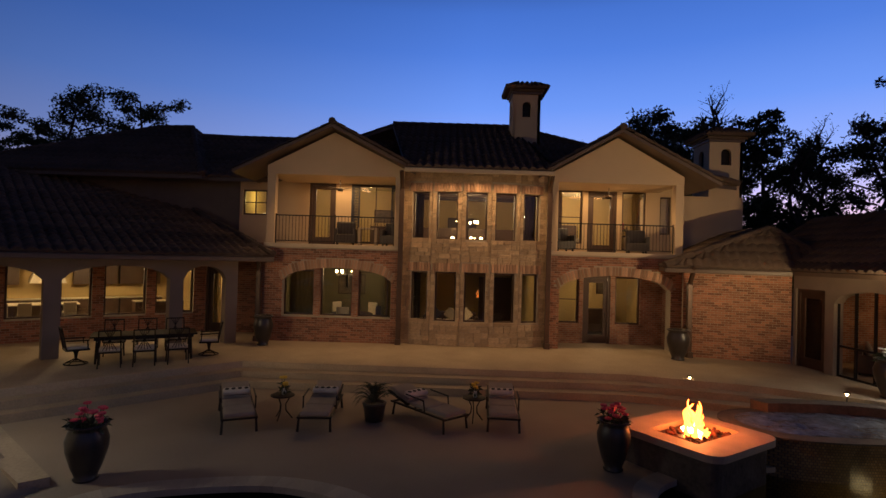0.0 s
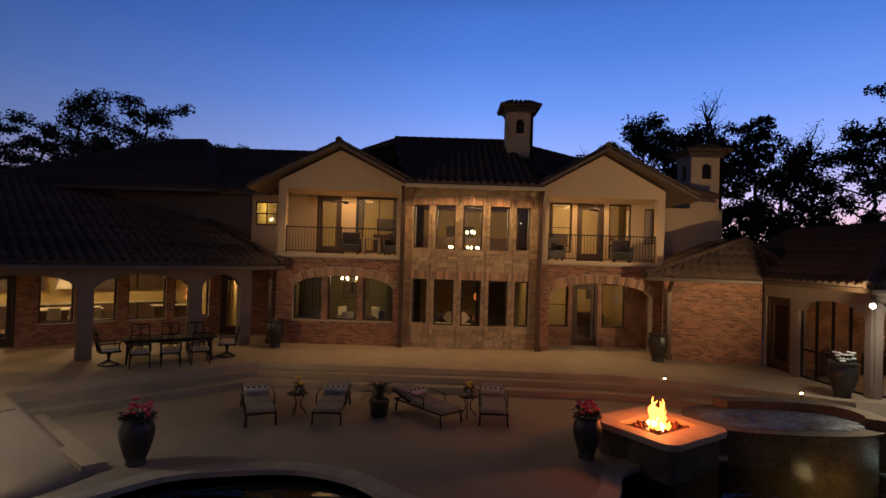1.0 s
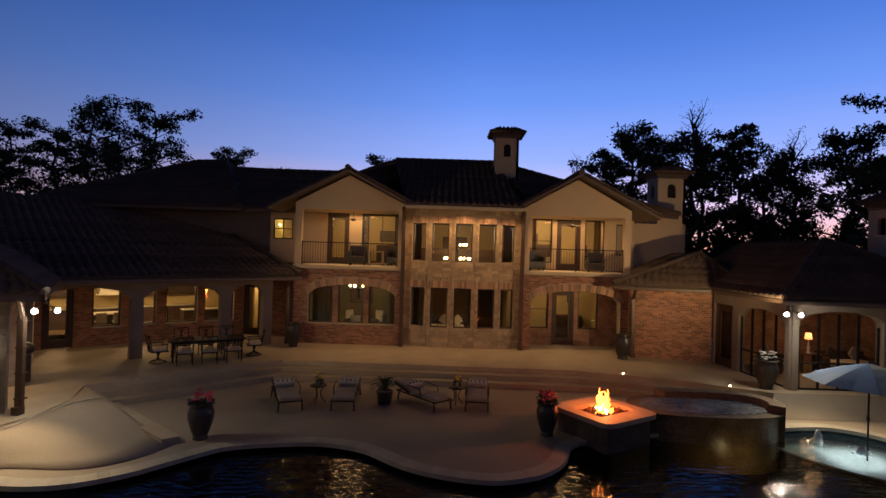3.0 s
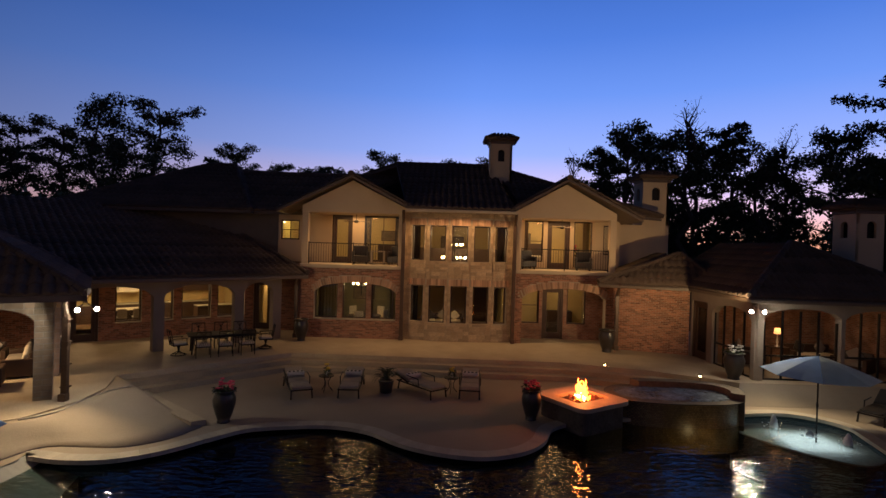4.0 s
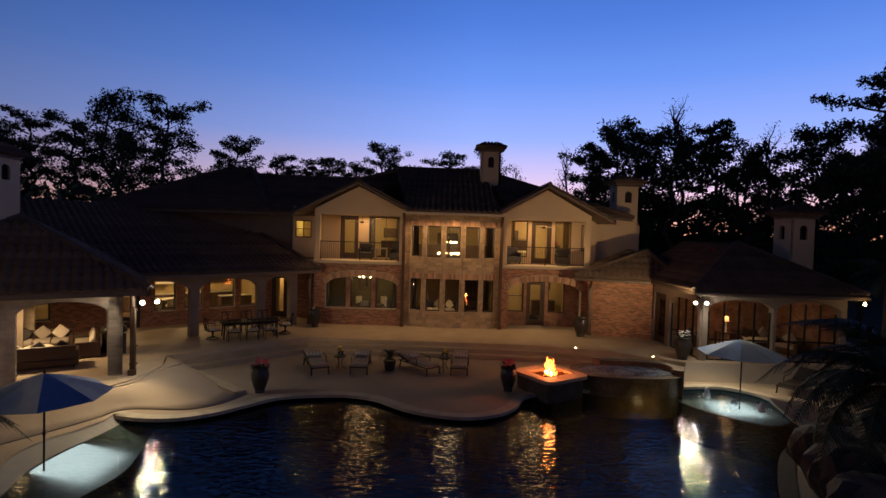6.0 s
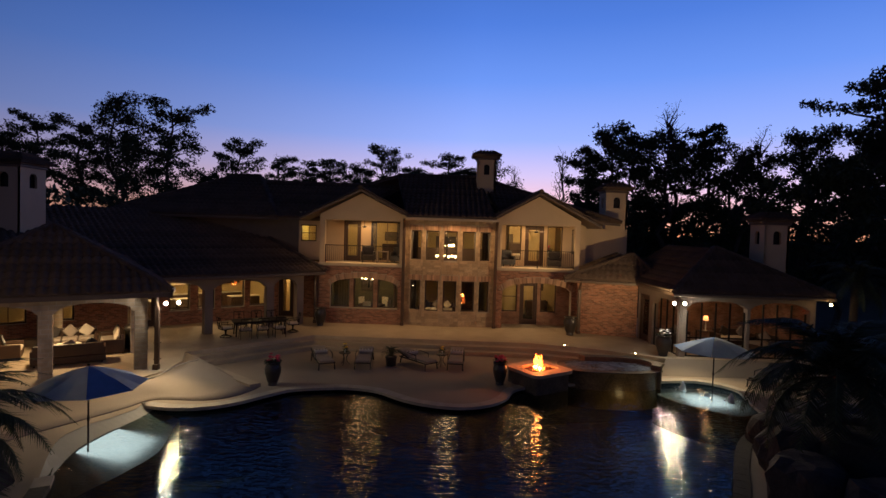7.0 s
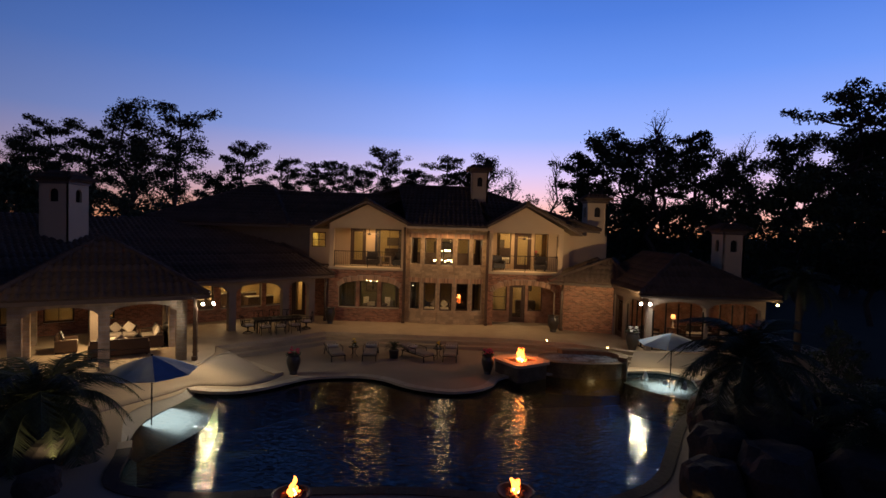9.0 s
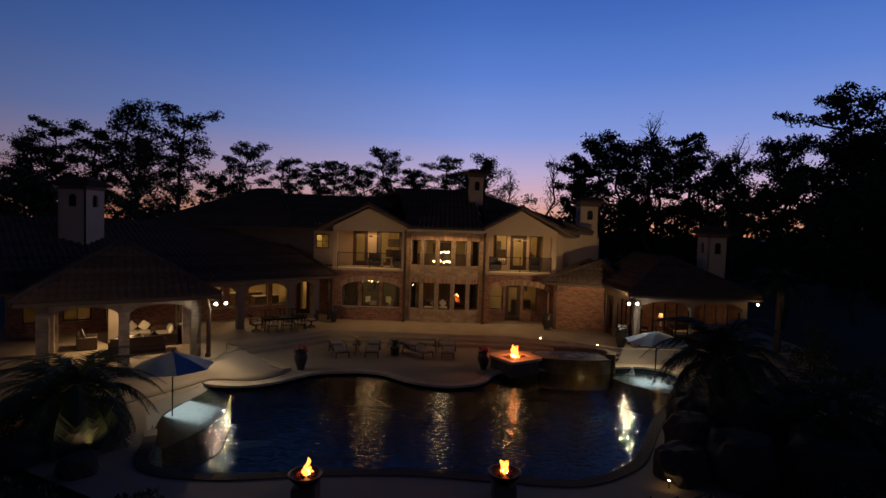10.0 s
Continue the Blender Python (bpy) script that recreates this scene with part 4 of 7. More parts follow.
# closes the gap under the upper roof; fascia brown stands in for shade
structure("wall_west_upper", box(-19.0, -8.11, 20.95, 21.15, 3.3, 6.55), M_FASCIA, "upper wall above the arcade roof, coloured dark as if unlit", "wall")
wall_kitchen_end = structure("wall_kitchen_end", wall_bm(2.9, TERR, 3.9, 0.3, [(0.1, 1.0, TERR, 3.05, 0)]), M_MORTAR, "red brick wall with a tall terrace door", "wall", pose(-9.2, 20.4, 0))
door(pose(-9.1, 20.48, TERR), 0.9, 2.5, "dark wooden terrace door standing in lit brick")
structure("wall_west_return", box(-6.45, -6.3, FRONT + 0.02, 20.7, TERR, FL2), M_BRICK, "red brick return wall of the front bay", "wall")
room("kitchen", 0.2, KL + 0.6, 0.32, 6.0, TERR, 3.5, km)
room("passage", -9.1, -6.6, 20.72, 23.0, TERR, 3.5)

# the wing goes on behind the pavilion
fm = km @ pose(-6.6, 0, 0)
fopen = [(0.6, 1.9, 1.2, 3.05, 0), (2.3, 3.6, 1.2, 3.05, 0), (4.2, 5.4, 1.2, 3.05, 0)]
wall_family = structure("wall_family", wall_bm(6.6, TERR, 3.6, 0.3, fopen), M_MORTAR, "red brick wall with wide windows behind the pavilion", "wall", fm)
for x0, x1, zb, zt, r_ in fopen:
    window(fm @ pose(x0 + 0.004, 0.12, zb), x1 - x0 - 0.008, zt - zb - 0.01, 2, 1, "wide dark-framed window into a lit room")
room("family", 0.1, 6.5, 0.32, 5.0, TERR, 3.5, fm)

# arcade beam with flat arches on square piers
AA, AB = (-15.5, 9.85), (-7.0, 18.11)
am = along(AA, AB)
AL = math.hypot(AB[0] - AA[0], AB[1] - AA[1])
spans = []
pier_at = [AL - 0.2, AL - 1.95, AL - 5.15, AL - 8.35, AL - 11.55]
for i in range(4):
    spans.append((pier_at[i + 1] + 0.2, pier_at[i] - 0.2, TERR - 0.1, 2.72, 0.42))
structure("arcade", wall_bm(AL, TERR - 0.02, 3.42, 0.34, [s for s in spans if s[0] > 0.1]), M_DIM_STUCCO, "grey stucco arcade, darkened as if unlit, with low arches on square piers", "arcade", am)
structure("ceiling_arcade", box(0.2, AL + 1.0, 0.36, 5.2, 3.42, 3.5), M_STUCCO, "plain plastered arcade ceiling", "ceiling", am)
ev = 0.75


def at_arcade(x, y, z):
    return tuple(am @ Vector((x, y, z)))


roof("roof_west", [(at_arcade(-6, -ev, 3.5), at_arcade(AL + 0.9, -ev, 3.5), at_arcade(AL - 1.0, 8.6, 6.7), at_arcade(-6, 8.6, 6.7)),
                   (at_arcade(AL + 0.9, -ev, 3.5), at_arcade(AL + 2.2, 1.6, 3.5), at_arcade(AL + 0.2, 7.6, 6.2), at_arcade(AL - 1.0, 8.6, 6.7))],
     [(at_arcade(AL + 0.9, -ev, 3.6), at_arcade(AL - 1.0, 8.6, 6.8))], "large dark barrel-tile roof over the arcade", None, [(at_arcade(-6, -ev, 3.5), at_arcade(AL + 0.9, -ev, 3.5))])

# ---- west pavilion, turned by 33 degrees ----
PC, PH = Vector((-14.35, 9.05)), 3.05
pm = Matrix.Translation((PC.x, PC.y, 0)) @ Matrix.Rotation(radians(33), 4, "Z")
pav = thing("pavilion", pm, "open poolside pavilion with arched sides and a dark tiled hip roof", "pavilion", "", "structure")
for r in range(4):
    mm = Matrix.Rotation(radians(90 * r), 4, "Z") @ pose(-PH, -PH, 0)
    op = [(0.42, PH - 0.2, TERR - 0.1, 2.72, 0.36), (PH + 0.2, 2 * PH - 0.42, TERR - 0.1, 2.72, 0.36)]
    part("arched_side", wall_bm(2 * PH, TERR, 3.3, 0.42 + 0.002 * r, op), M_PALEBRICK, pav, "pale brick piers and plastered arches", mm)
part("pavilion_ceiling", box(-PH, PH, -PH, PH, 3.3, 3.36), M_STUCCO, pav)
e, hz = PH + 0.75, 5.75
b = bmesh.new()
for i in range(4):
    q = [(-e, -e), (e, -e), (e, e), (-e, e)]
    a, c = q[i], q[(i + 1) % 4]
    tiled_plane((a[0], a[1], 3.45), (c[0], c[1], 3.45), (0.02 * c[0], 0.02 * c[1], hz), (0.02 * a[0], 0.02 * a[1], hz), b)
tagged(part("roof_tiles", b, M_TILE, pav), kind="stuff")
b = bmesh.new()
for x, y in ((-e, -e), (e, -e), (e, e), (-e, e)):
    n_ = 14
    for i in range(n_):
        p, q = Vector((x, y, 3.52)), Vector((0, 0, hz + 0.05))
        tube(p.lerp(q, i / n_), p.lerp(q, (i + 1.08) / n_), 0.13, 0.105, 8, b)
part("hip_tiles", b, M_TILE, pav)
b = bmesh.new()
for r in range(4):
    bm2 = box(-e, e, -e, -e + 0.1, 3.28, 3.44)
    bm2.transform(Matrix.Rotation(radians(90 * r), 4, "Z"))
    me_ = bpy.data.meshes.new("tmp")
    bm2.to_mesh(me_)
    bm2.free()
    b.from_mesh(me_)
part("gutter", b, M_FASCIA, pav)
part("soffit", box(-e + 0.1, e - 0.1, -e + 0.1, e - 0.1, 3.38, 3.43), M_FASCIA, pav)
tower(-19.4, 13.6, 1.55, 2.5, 8.45, "broad tan stucco chimney tower behind the pavilion")

# ---- east wing: brick link, screened porch, hipped roofs ----
wall_east_link = structure("wall_east_link", wall_bm(3.2, TERR, 3.5, 0.3), M_MORTAR, "plain red brick wall of the east link", "wall", along((8.2, 17.95), (11.25, 17.0)))
em = along((11.3, 16.98), (11.62, 12.7))
structure("wall_east_side", wall_bm(4.25, TERR, 3.5, 0.3, [(0.12, 1.27, TERR, 3.0, 0), (1.6, 4.05, TERR - 0.05, 2.65, 0.4)]), M_DIM_STUCCO, "grey-brown stucco side wall, darkened as if unlit, with a glazed door and a wide screened arch", "wall", em)
door(em @ pose(0.12, 0.08, TERR), 1.15, 2.45, "dark framed glass door reflecting the lights")
roof("roof_east_link", [((7.45, 17.75, 3.55), (12.4, 16.2, 3.55), (11.45, 18.45, 4.92), (11.35, 18.45, 4.92)), ((8.6, 23.0, 3.55), (7.45, 17.75, 3.55), (11.35, 18.45, 4.92), (11.6, 22.0, 4.92)),
                        ((12.4, 16.2, 3.55), (14.6, 22.6, 3.55), (11.7, 22.0, 4.92), (11.45, 18.45, 4.92))],
     [((7.45, 17.75, 3.62), (11.35, 18.45, 5.0)), ((12.4, 16.2, 3.62), (11.45, 18.45, 5.0))], "dark hipped tile roof of the east link", None, [((7.45, 17.7, 3.55), (11.0, 16.6, 3.55))])
EP0, EP1 = 11.7, 17.8
structure("wall_east_front", wall_bm(EP1 - EP0, TERR, 3.5, 0.34, [(0.22, 2.99, TERR - 0.05, 2.82, 0.34), (3.13, 5.86, TERR - 0.05, 2.82, 0.34)]), M_DIM_STUCCO, "grey-brown stucco porch front, darkened as if unlit, with two wide screened arches", "wall", pose(EP0, 12.7, 0))
roof("roof_east", [((11.0, 12.1, 3.55), (18.2, 12.1, 3.55), (14.15, 14.7, 5.5), (14.05, 14.7, 5.5)), ((11.0, 20, 3.55), (11.0, 12.1, 3.55), (14.05, 14.7, 5.5), (14.05, 20, 5.5)),
                   ((18.2, 12.1, 3.55), (18.2, 20, 3.55), (14.15, 20, 5.5), (14.15, 14.7, 5.5))],
     [((11.0, 12.1, 3.62), (14.05, 14.7, 5.57)), ((18.2, 12.1, 3.62), (14.15, 14.7, 5.57))], "dark hipped tile roof of the screened porch", None, [((11.0, 12.05, 3.55), (18.2, 12.05, 3.55))])
tower(16.68, 14.6, 1.2, 3.4, 6.86, "square pale stucco chimney tower with small arched openings")
structure("wall_east_back", box(12.0, 17.8, 17.6, 17.9, TERR, 3.5), M_BRICK, "brick back wall of the screened porch", "wall")
structure("wall_east_end", box(17.6, 17.8, 13.1, 17.6, TERR, 3.5), M_BRICK, "brick end wall of the screened porch", "wall")
structure("ceiling_porch", box(11.75, 17.8, 13.05, 17.8, 3.5, 3.54), M_STUCCO, "plain porch ceiling", "ceiling")
# brick faces of the walls, single bricks
brick_skin(front_walls[0][0], front_walls[0][1], TERR, FL2 - 0.14, front_walls[0][2], 300, 1)
brick_skin(front_walls[1][0], front_walls[1][1], TERR, FL2 - 0.14, front_walls[1][2], 300, 2)
brick_skin(wall_east_link, 3.2, TERR, 3.5, [], 300, 3)
brick_skin(wall_kitchen, KL, TERR, 3.6, kopen, 300, 4)
brick_skin(wall_kitchen_end, 2.9, TERR, 3.9, [(0.1, 1.0, TERR, 3.05, 0)], 200, 5)
brick_skin(wall_family, 6.6, TERR, 3.6, fopen, 0, 6)
# ---- fire pit and spa ----


def rounded_square(h, r, n=5):
    out = []
    for sx, sy, a0 in ((1, 1, 0), (-1, 1, 90), (-1, -1, 180), (1, -1, 270)):
        for i in range(n + 1):
            a = radians(a0 + 90 * i / n)
            out.append((sx * (h - r) + r * math.cos(a), sy * (h - r) + r * math.sin(a)))
    return out


def ring_slab(outer, inner, z0, z1):
    b = bmesh.new()
    k = len(outer)
    v = [[b.verts.new((x, y, z)) for x, y in line] for line, z in ((outer, z0), (outer, z1), (inner, z1), (inner, z0))]
    for p, q in zip(v, v[1:] + v[:1]):
        for i in range(k):
            b.faces.new((p[i], p[(i + 1) % k], q[(i + 1) % k], q[i]))
    bmesh.ops.recalc_face_normals(b, faces=b.faces)
    return b


def flame_bm(seed, h, r, n):
    """Ragged tongues of flame, twisted and torn at their tips."""
    rr = random.Random(seed)
    b = bmesh.new()
    for _ in range(n):
        x, y = rr.gauss(0, r * 0.5), rr.gauss(0, r * 0.35)
        hh = h * rr.uniform(0.3, 1.0) * max(0.35, 1.1 - 0.8 * abs(x) / r)
        w = rr.uniform(0.03, 0.075) * (0.6 + h)
        ph, rings = rr.uniform(0, 6), []
        for i in range(9):
            u = i / 8
            rad = w * (0.55 + 1.3 * u) * (1 - u) ** 0.75 * (1 + 0.35 * math.sin(ph * 3 + 9 * u)) + 0.002
            cx = x * (1 - 0.3 * u) + 0.2 * h * u * math.sin(ph + 4.5 * u)
            cy = y * (1 - 0.3 * u) + 0.14 * h * u * math.cos(ph * 2 + 4 * u)
            rings.append([b.verts.new((cx + rad * (1 + 0.3 * math.sin(t * 2 + ph)) * math.cos(t * math.pi / 4), cy + rad * 0.7 * math.sin(t * math.pi / 4), hh * u)) for t in range(8)])
        for p, q in zip(rings, rings[1:]):
            for i in range(8):
                b.faces.new((p[i], p[(i + 1) % 8], q[(i + 1) % 8], q[i])).smooth = True
    return b


def lava(seed, hx, hy, n, size):
    rr = random.Random(seed)
    b = bmesh.new()
    for _ in range(n):
        s = rr.uniform(0.6, 1.2) * size
        bmesh.ops.create_icosphere(b, subdivisions=1, radius=s, matrix=pose(rr.uniform(-hx, hx), rr.uniform(-hy, hy), rr.uniform(0, size), rr.uniform(0, 90), rr.uniform(0, 90), 0) @ Matrix.Diagonal((1, 1, 0.7, 1)))
    return b


M_LAVA = mat("dark_red_lava_rock", (0.14, 0.045, 0.03), 0.9, 0.5, 8, 0.5, 30, per_piece=0.4)
M_PITSTONE = mat("sandstone_slab", (0.42, 0.30, 0.22), 0.6, 0.18, 3, 0.15, 40)
M_DARKSTONE = mat("dark_stacked_stone", (0.10, 0.075, 0.055), 0.85, 0.4, 3, 0.6, 14, per_piece=0.4)
M_MOSAIC = brick_mat("bronze_mosaic_tile", (0.22, 0.13, 0.05), (0.34, 0.22, 0.09), (0.10, 0.08, 0.05), 0.05, 0.05, 0.006)
M_MOSAIC.node_tree.nodes["Principled BSDF"].inputs["Roughness"].default_value = 0.25

pit = thing("fire_pit", pose(4.68, 9.68, -0.05, 0, 0, 33), "raised square stone fire pit with a burning flame", "fire pit")
part("body", ring_slab(rounded_square(0.9, 0.2), rounded_square(0.6, 0.05), -0.9, 0.58), M_DARKSTONE, pit, "dark stone base")
part("capstone", ring_slab(rounded_square(1.02, 0.28), [(x, y * 0.72) for x, y in rounded_square(0.66, 0.05)], 0.58, 0.70), M_PITSTONE, pit, "smooth sandstone cap")
part("fire_bed", box(-0.68, 0.68, -0.5, 0.5, 0.4, 0.6), M_IRON, pit)
tagged(part("lava_bed", lava(3, 0.58, 0.4, 160, 0.045), M_LAVA, pit, "bed of dark red lava rock"), kind="stuff").location.z = 0.6
tagged(part("flame", flame_bm(5, 0.66, 0.26, 22), M_FLAME, pit, "bright orange flame"), kind="stuff").location.z = 0.6
tagged(part("flame_core", flame_bm(8, 0.36, 0.18, 12), M_FLAMECORE, pit, "white-hot core of the flame"), kind="stuff").location.z = 0.6

SX, SY, SC = 2.0, 1.02, (7.72, 10.42)


def squared(a):
    """Point of a rounded, slightly squared oval at angle a."""
    c, d = math.cos(a), math.sin(a)
    return math.copysign(abs(c) ** 0.8, c), math.copysign(abs(d) ** 0.8, d)


def oval(s, n=48, a0=0.0, a1=360.0):
    pts = [squared(radians(a0 + (a1 - a0) * i / n)) for i in range(n + (a1 - a0 < 360))]
    return [(SC[0] + (SX + s) * p, SC[1] + (SY + s) * q) for p, q in pts]


spa = thing("spa", Matrix(), "raised oval spa with foaming water spilling over a bronze tiled wall", "spa")
part("spa_wall", ring_slab(oval(0.0), oval(-0.22), -0.9, 0.60), M_MOSAIC, spa, "bronze mosaic tiled wall")
arc_o, arc_i = oval(0.12, 30, -28, 112), oval(-0.26, 30, -28, 112)
part("back_wall", prism(arc_o + arc_i[::-1], -0.3, 0.80), M_DARKSTONE, spa, "dark raised back rim")
part("spa_floor", prism(oval(-0.2), -0.4, 0.1), M_PLASTER, spa)
b = bmesh.new()
rr = random.Random(9)
G = 46
grid = {}
for i in range(G + 1):
    for j in range(G + 1):
        u, v = -1 + 2 * i / G, -1 + 2 * j / G
        q = math.hypot(u, v)
        k_ = max(abs(u), abs(v)) / q if q else 0
        p, r_ = squared(math.atan2(v, u)), q * k_
        x, y = SC[0] + r_ * p[0] * (SX - 0.2), SC[1] + r_ * p[1] * (SY - 0.2)
        foam = noise.noise((x * 2.2, y * 2.2, 0)) * 0.05 + noise.noise((x * 7, y * 7, 3)) * 0.025
        grid[i, j] = b.verts.new((x, y, 0.615 + foam * (1 - (q * k_) ** 4)))
for i in range(G):
    for j in range(G):
        b.faces.new((grid[i, j], grid[i + 1, j], grid[i + 1, j + 1], grid[i, j + 1])).smooth = True
M_FOAM = mat("foaming_water", (0.12, 0.15, 0.20), 0.25, 0.9, 1.8, 0.8, 9)
part("spa_water", b, M_FOAM, spa, "churning foamy water")
part("spill_lip", ring_slab(oval(0.10, 48), oval(-0.24, 48), 0.575, 0.605), M_DARKSTONE, spa)

# ---- bubblers, jets and the small lights ----
M_SPRAY = mat("white_water_spray", (0.75, 0.78, 0.80), 0.3, 0.2, 8, 0.6, 20)


def bubbler(x, y, h, label="low white bubbling fountain in the shallow pool"):
    rr = random.Random(int(x * 100))
    t = thing("bubbler", pose(x, y, WATER), label, "fountain", "bubblers")
    b = lathe([(0.10, -0.05), (0.11, h * 0.3), (0.085, h * 0.6), (0.05, h * 0.85), (0.015, h)], 12)
    for v in b.verts:
        v.co += Vector((rr.uniform(-1, 1), rr.uniform(-1, 1), rr.uniform(-1, 1))) * 0.02
    part("water_column", b, M_SPRAY, t)
    b = bmesh.new()
    for i in range(26):
        a, q = rr.uniform(0, 6.3), rr.uniform(0.1, 0.32)
        ball((q * math.cos(a), q * math.sin(a), rr.uniform(0, 0.1)), rr.uniform(0.012, 0.03), 1, 1, 0.6, b, 6, 4)
    tagged(part("splash", b, M_SPRAY, t), kind="stuff")


for x, y, h in ((10.57, 9.85, 0.36), (11.2, 9.15, 0.16), (11.78, 8.48, 0.32)):
    bubbler(x, y, h)


def deck_lamp(x, y, z, h=0.3, watts=2):
    t = thing("path_light", pose(x, y, z), "small lit landscape lamp on a short stem", "path light", "landscape lamps")
    part("stem", tube((0, 0, 0), (0, 0, h), 0.012), M_IRON, t)
    part("hood", lathe([(0.07, h + 0.06), (0.05, h + 0.085), (0.01, h + 0.1)], 10), M_IRON, t)
    part("bulb", ball((0, 0, h + 0.03), 0.03), M_BULB, t, "glowing bulb")


# those at (-14.5, 0.5) and (13.0, 5.3) are added, no such lamps known
for x, y, z, h in ((6.83, 14.45, 0.19, 0.35), (7.3, -2.1, -0.12, 0.32), (11.2, 2.4, -0.12, 0.9), (9.55, 12.4, 0.0, 0.7), (13.7, 4.9, 0.0, 0.5), (-14.5, 0.5, -0.12, 0.3), (13.0, 5.3, 0.0, 0.45), (-11.7, 1.9, 0.0, 0.55), (19.0, 12.2, -0.12, 0.2)):
    deck_lamp(x, y, z, h)

# ---- fire bowls at the near edge ----


def fire_bowl(x, y, seed):
    t = thing("fire_bowl", pose(x, y, 0), "dark round fire bowl on a pedestal with a small flame", "fire bowl", "fire bowls")
    part("pedestal", box(-0.3, 0.3, -0.3, 0.3, -0.1, 0.4, 0.03), M_DARKSTONE, t, "dark stone pedestal")
    part("bowl", lathe([(0.15, 0.4), (0.3, 0.48), (0.42, 0.62), (0.44, 0.68), (0.38, 0.68), (0.3, 0.6)], 24), M_IRON, t, "dark metal bowl")
    tagged(part("lava_bed", lava(seed, 0.22, 0.22, 50, 0.04), M_LAVA, t), kind="stuff").location.z = 0.62
    tagged(part("flame", flame_bm(seed, 0.42, 0.12, 9), M_FLAME, t, "orange flame"), kind="stuff").location.z = 0.64
    tagged(part("flame_core", flame_bm(seed + 1, 0.22, 0.07, 5), M_FLAMECORE, t), kind="stuff").location.z = 0.64


fire_bowl(-2.27, -3.25, 21)
fire_bowl(2.72, -2.82, 31)

# ---- umbrellas ----


def umbrella(x, y, base, apex, r, drop, turn, label, blue):
    t = thing("umbrella", pose(x, y, base, 0, 0, turn), label, "umbrella", "umbrellas")
    h = apex - base
    part("pole", tube((0, 0, 0), (0, 0, h + 0.02), 0.022, None, 10), M_IRON, t)
    part("crank", box(-0.03, 0.09, -0.03, 0.03, 1.05, 1.17, 0.01), M_IRON, t)
    part("finial", ball((0, 0, h + 0.05), 0.035), M_IRON, t)
    for i in range(8):
        a0, a1 = radians(45 * i), radians(45 * (i + 1))
        b = bmesh.new()
        rows = []
        for s in range(5):
            u = s / 4
            rr_, z = r * u, h - drop * u ** 1.25
            mid = (a0 + a1) / 2
            rows.append([b.verts.new((rr_ * math.cos(a), rr_ * math.sin(a), z)) if j != 1 else b.verts.new((rr_ * 0.905 * math.cos(mid), rr_ * 0.905 * math.sin(mid), z - 0.03 * u + 0.015)) for j, a in enumerate((a0, mid, a1))])
        for p, q in zip(rows[1:], rows[2:]):
            for j in range(2):
                b.faces.new((p[j], p[j + 1], q[j + 1], q[j]))
        for j in range(2):
            b.faces.new((rows[0][1], rows[1][j], rows[1][j + 1]))
        bmesh.ops.recalc_face_normals(b, faces=b.faces)
        g = bmesh.ops.extrude_face_region(b, geom=b.faces[:])
        bmesh.ops.translate(b, verts=[v for v in g["geom"] if isinstance(v, bmesh.types.BMVert)], vec=(0, 0, -0.008))
        part("canvas_panel", b, M_BLUECLOTH if i in blue else M_WHITECLOTH, t, "blue panel" if i in blue else "pale panel")
        e = Vector((r * math.cos(a0), r * math.sin(a0), h - drop - 0.012))
        rib = part("rib", tube((0.03 * math.cos(a0), 0.03 * math.sin(a0), h - 0.05), e, 0.009, 0.007, 6), M_IRON, t)
        part("strut", tube((0, 0, h - 0.62), (e.x * 0.5, e.y * 0.5, h - drop * 0.42 - 0.03), 0.007, None, 6), M_IRON, rib)


umbrella(11.5, 9.33, -0.42, 2.13, 1.48, 0.5, 59, "open blue and pale canvas umbrella standing in the pool", (0, 1, 2, 3))
umbrella(-8.62, 2.65, -0.42, 2.10, 1.4, 0.50, 122, "open blue and pale canvas umbrella standing in shallow water", (4, 5, 6, 7))

# ---- urns and planters ----


def blooms(t, z, r, n, seed, material, leaf=True):
    rr = random.Random(seed)
    b, c = bmesh.new(), bmesh.new()
    for i in range(n):
        a, q = rr.uniform(0, 6.28), r * math.sqrt(rr.random())
        p = Vector((q * math.cos(a), q * math.sin(a), z + rr.uniform(0.1, 0.34)))
        tube((q * 0.5 * math.cos(a), q * 0.5 * math.sin(a), z - 0.05), p, 0.006, None, 4, c)
        for s in range(5):
            d = radians(72 * s)
            ball(p + Vector((0.032 * math.cos(d), 0.032 * math.sin(d), 0)), 0.034, 1, 1, 0.7, b, 6, 4)
    for i in range(n * 5):
        a, q = rr.uniform(0, 6.28), r * math.sqrt(rr.random()) * 1.1
        m = pose(q * math.cos(a), q * math.sin(a), z + rr.uniform(-0.02, 0.15), rr.uniform(-50, 50), rr.uniform(-50, 50), math.degrees(a))
        vs = [c.verts.new(m @ Vector(p)) for p in ((0, 0, 0), (0.06, 0.03, 0.01), (0.13, 0, 0), (0.06, -0.03, 0.01))]
        c.faces.new(vs)
    tagged(part("leaves", c, M_LEAF, t, "green leaves"), kind="stuff")
    tagged(part("blossom", b, material, t, "bright flowers"), kind="stuff")


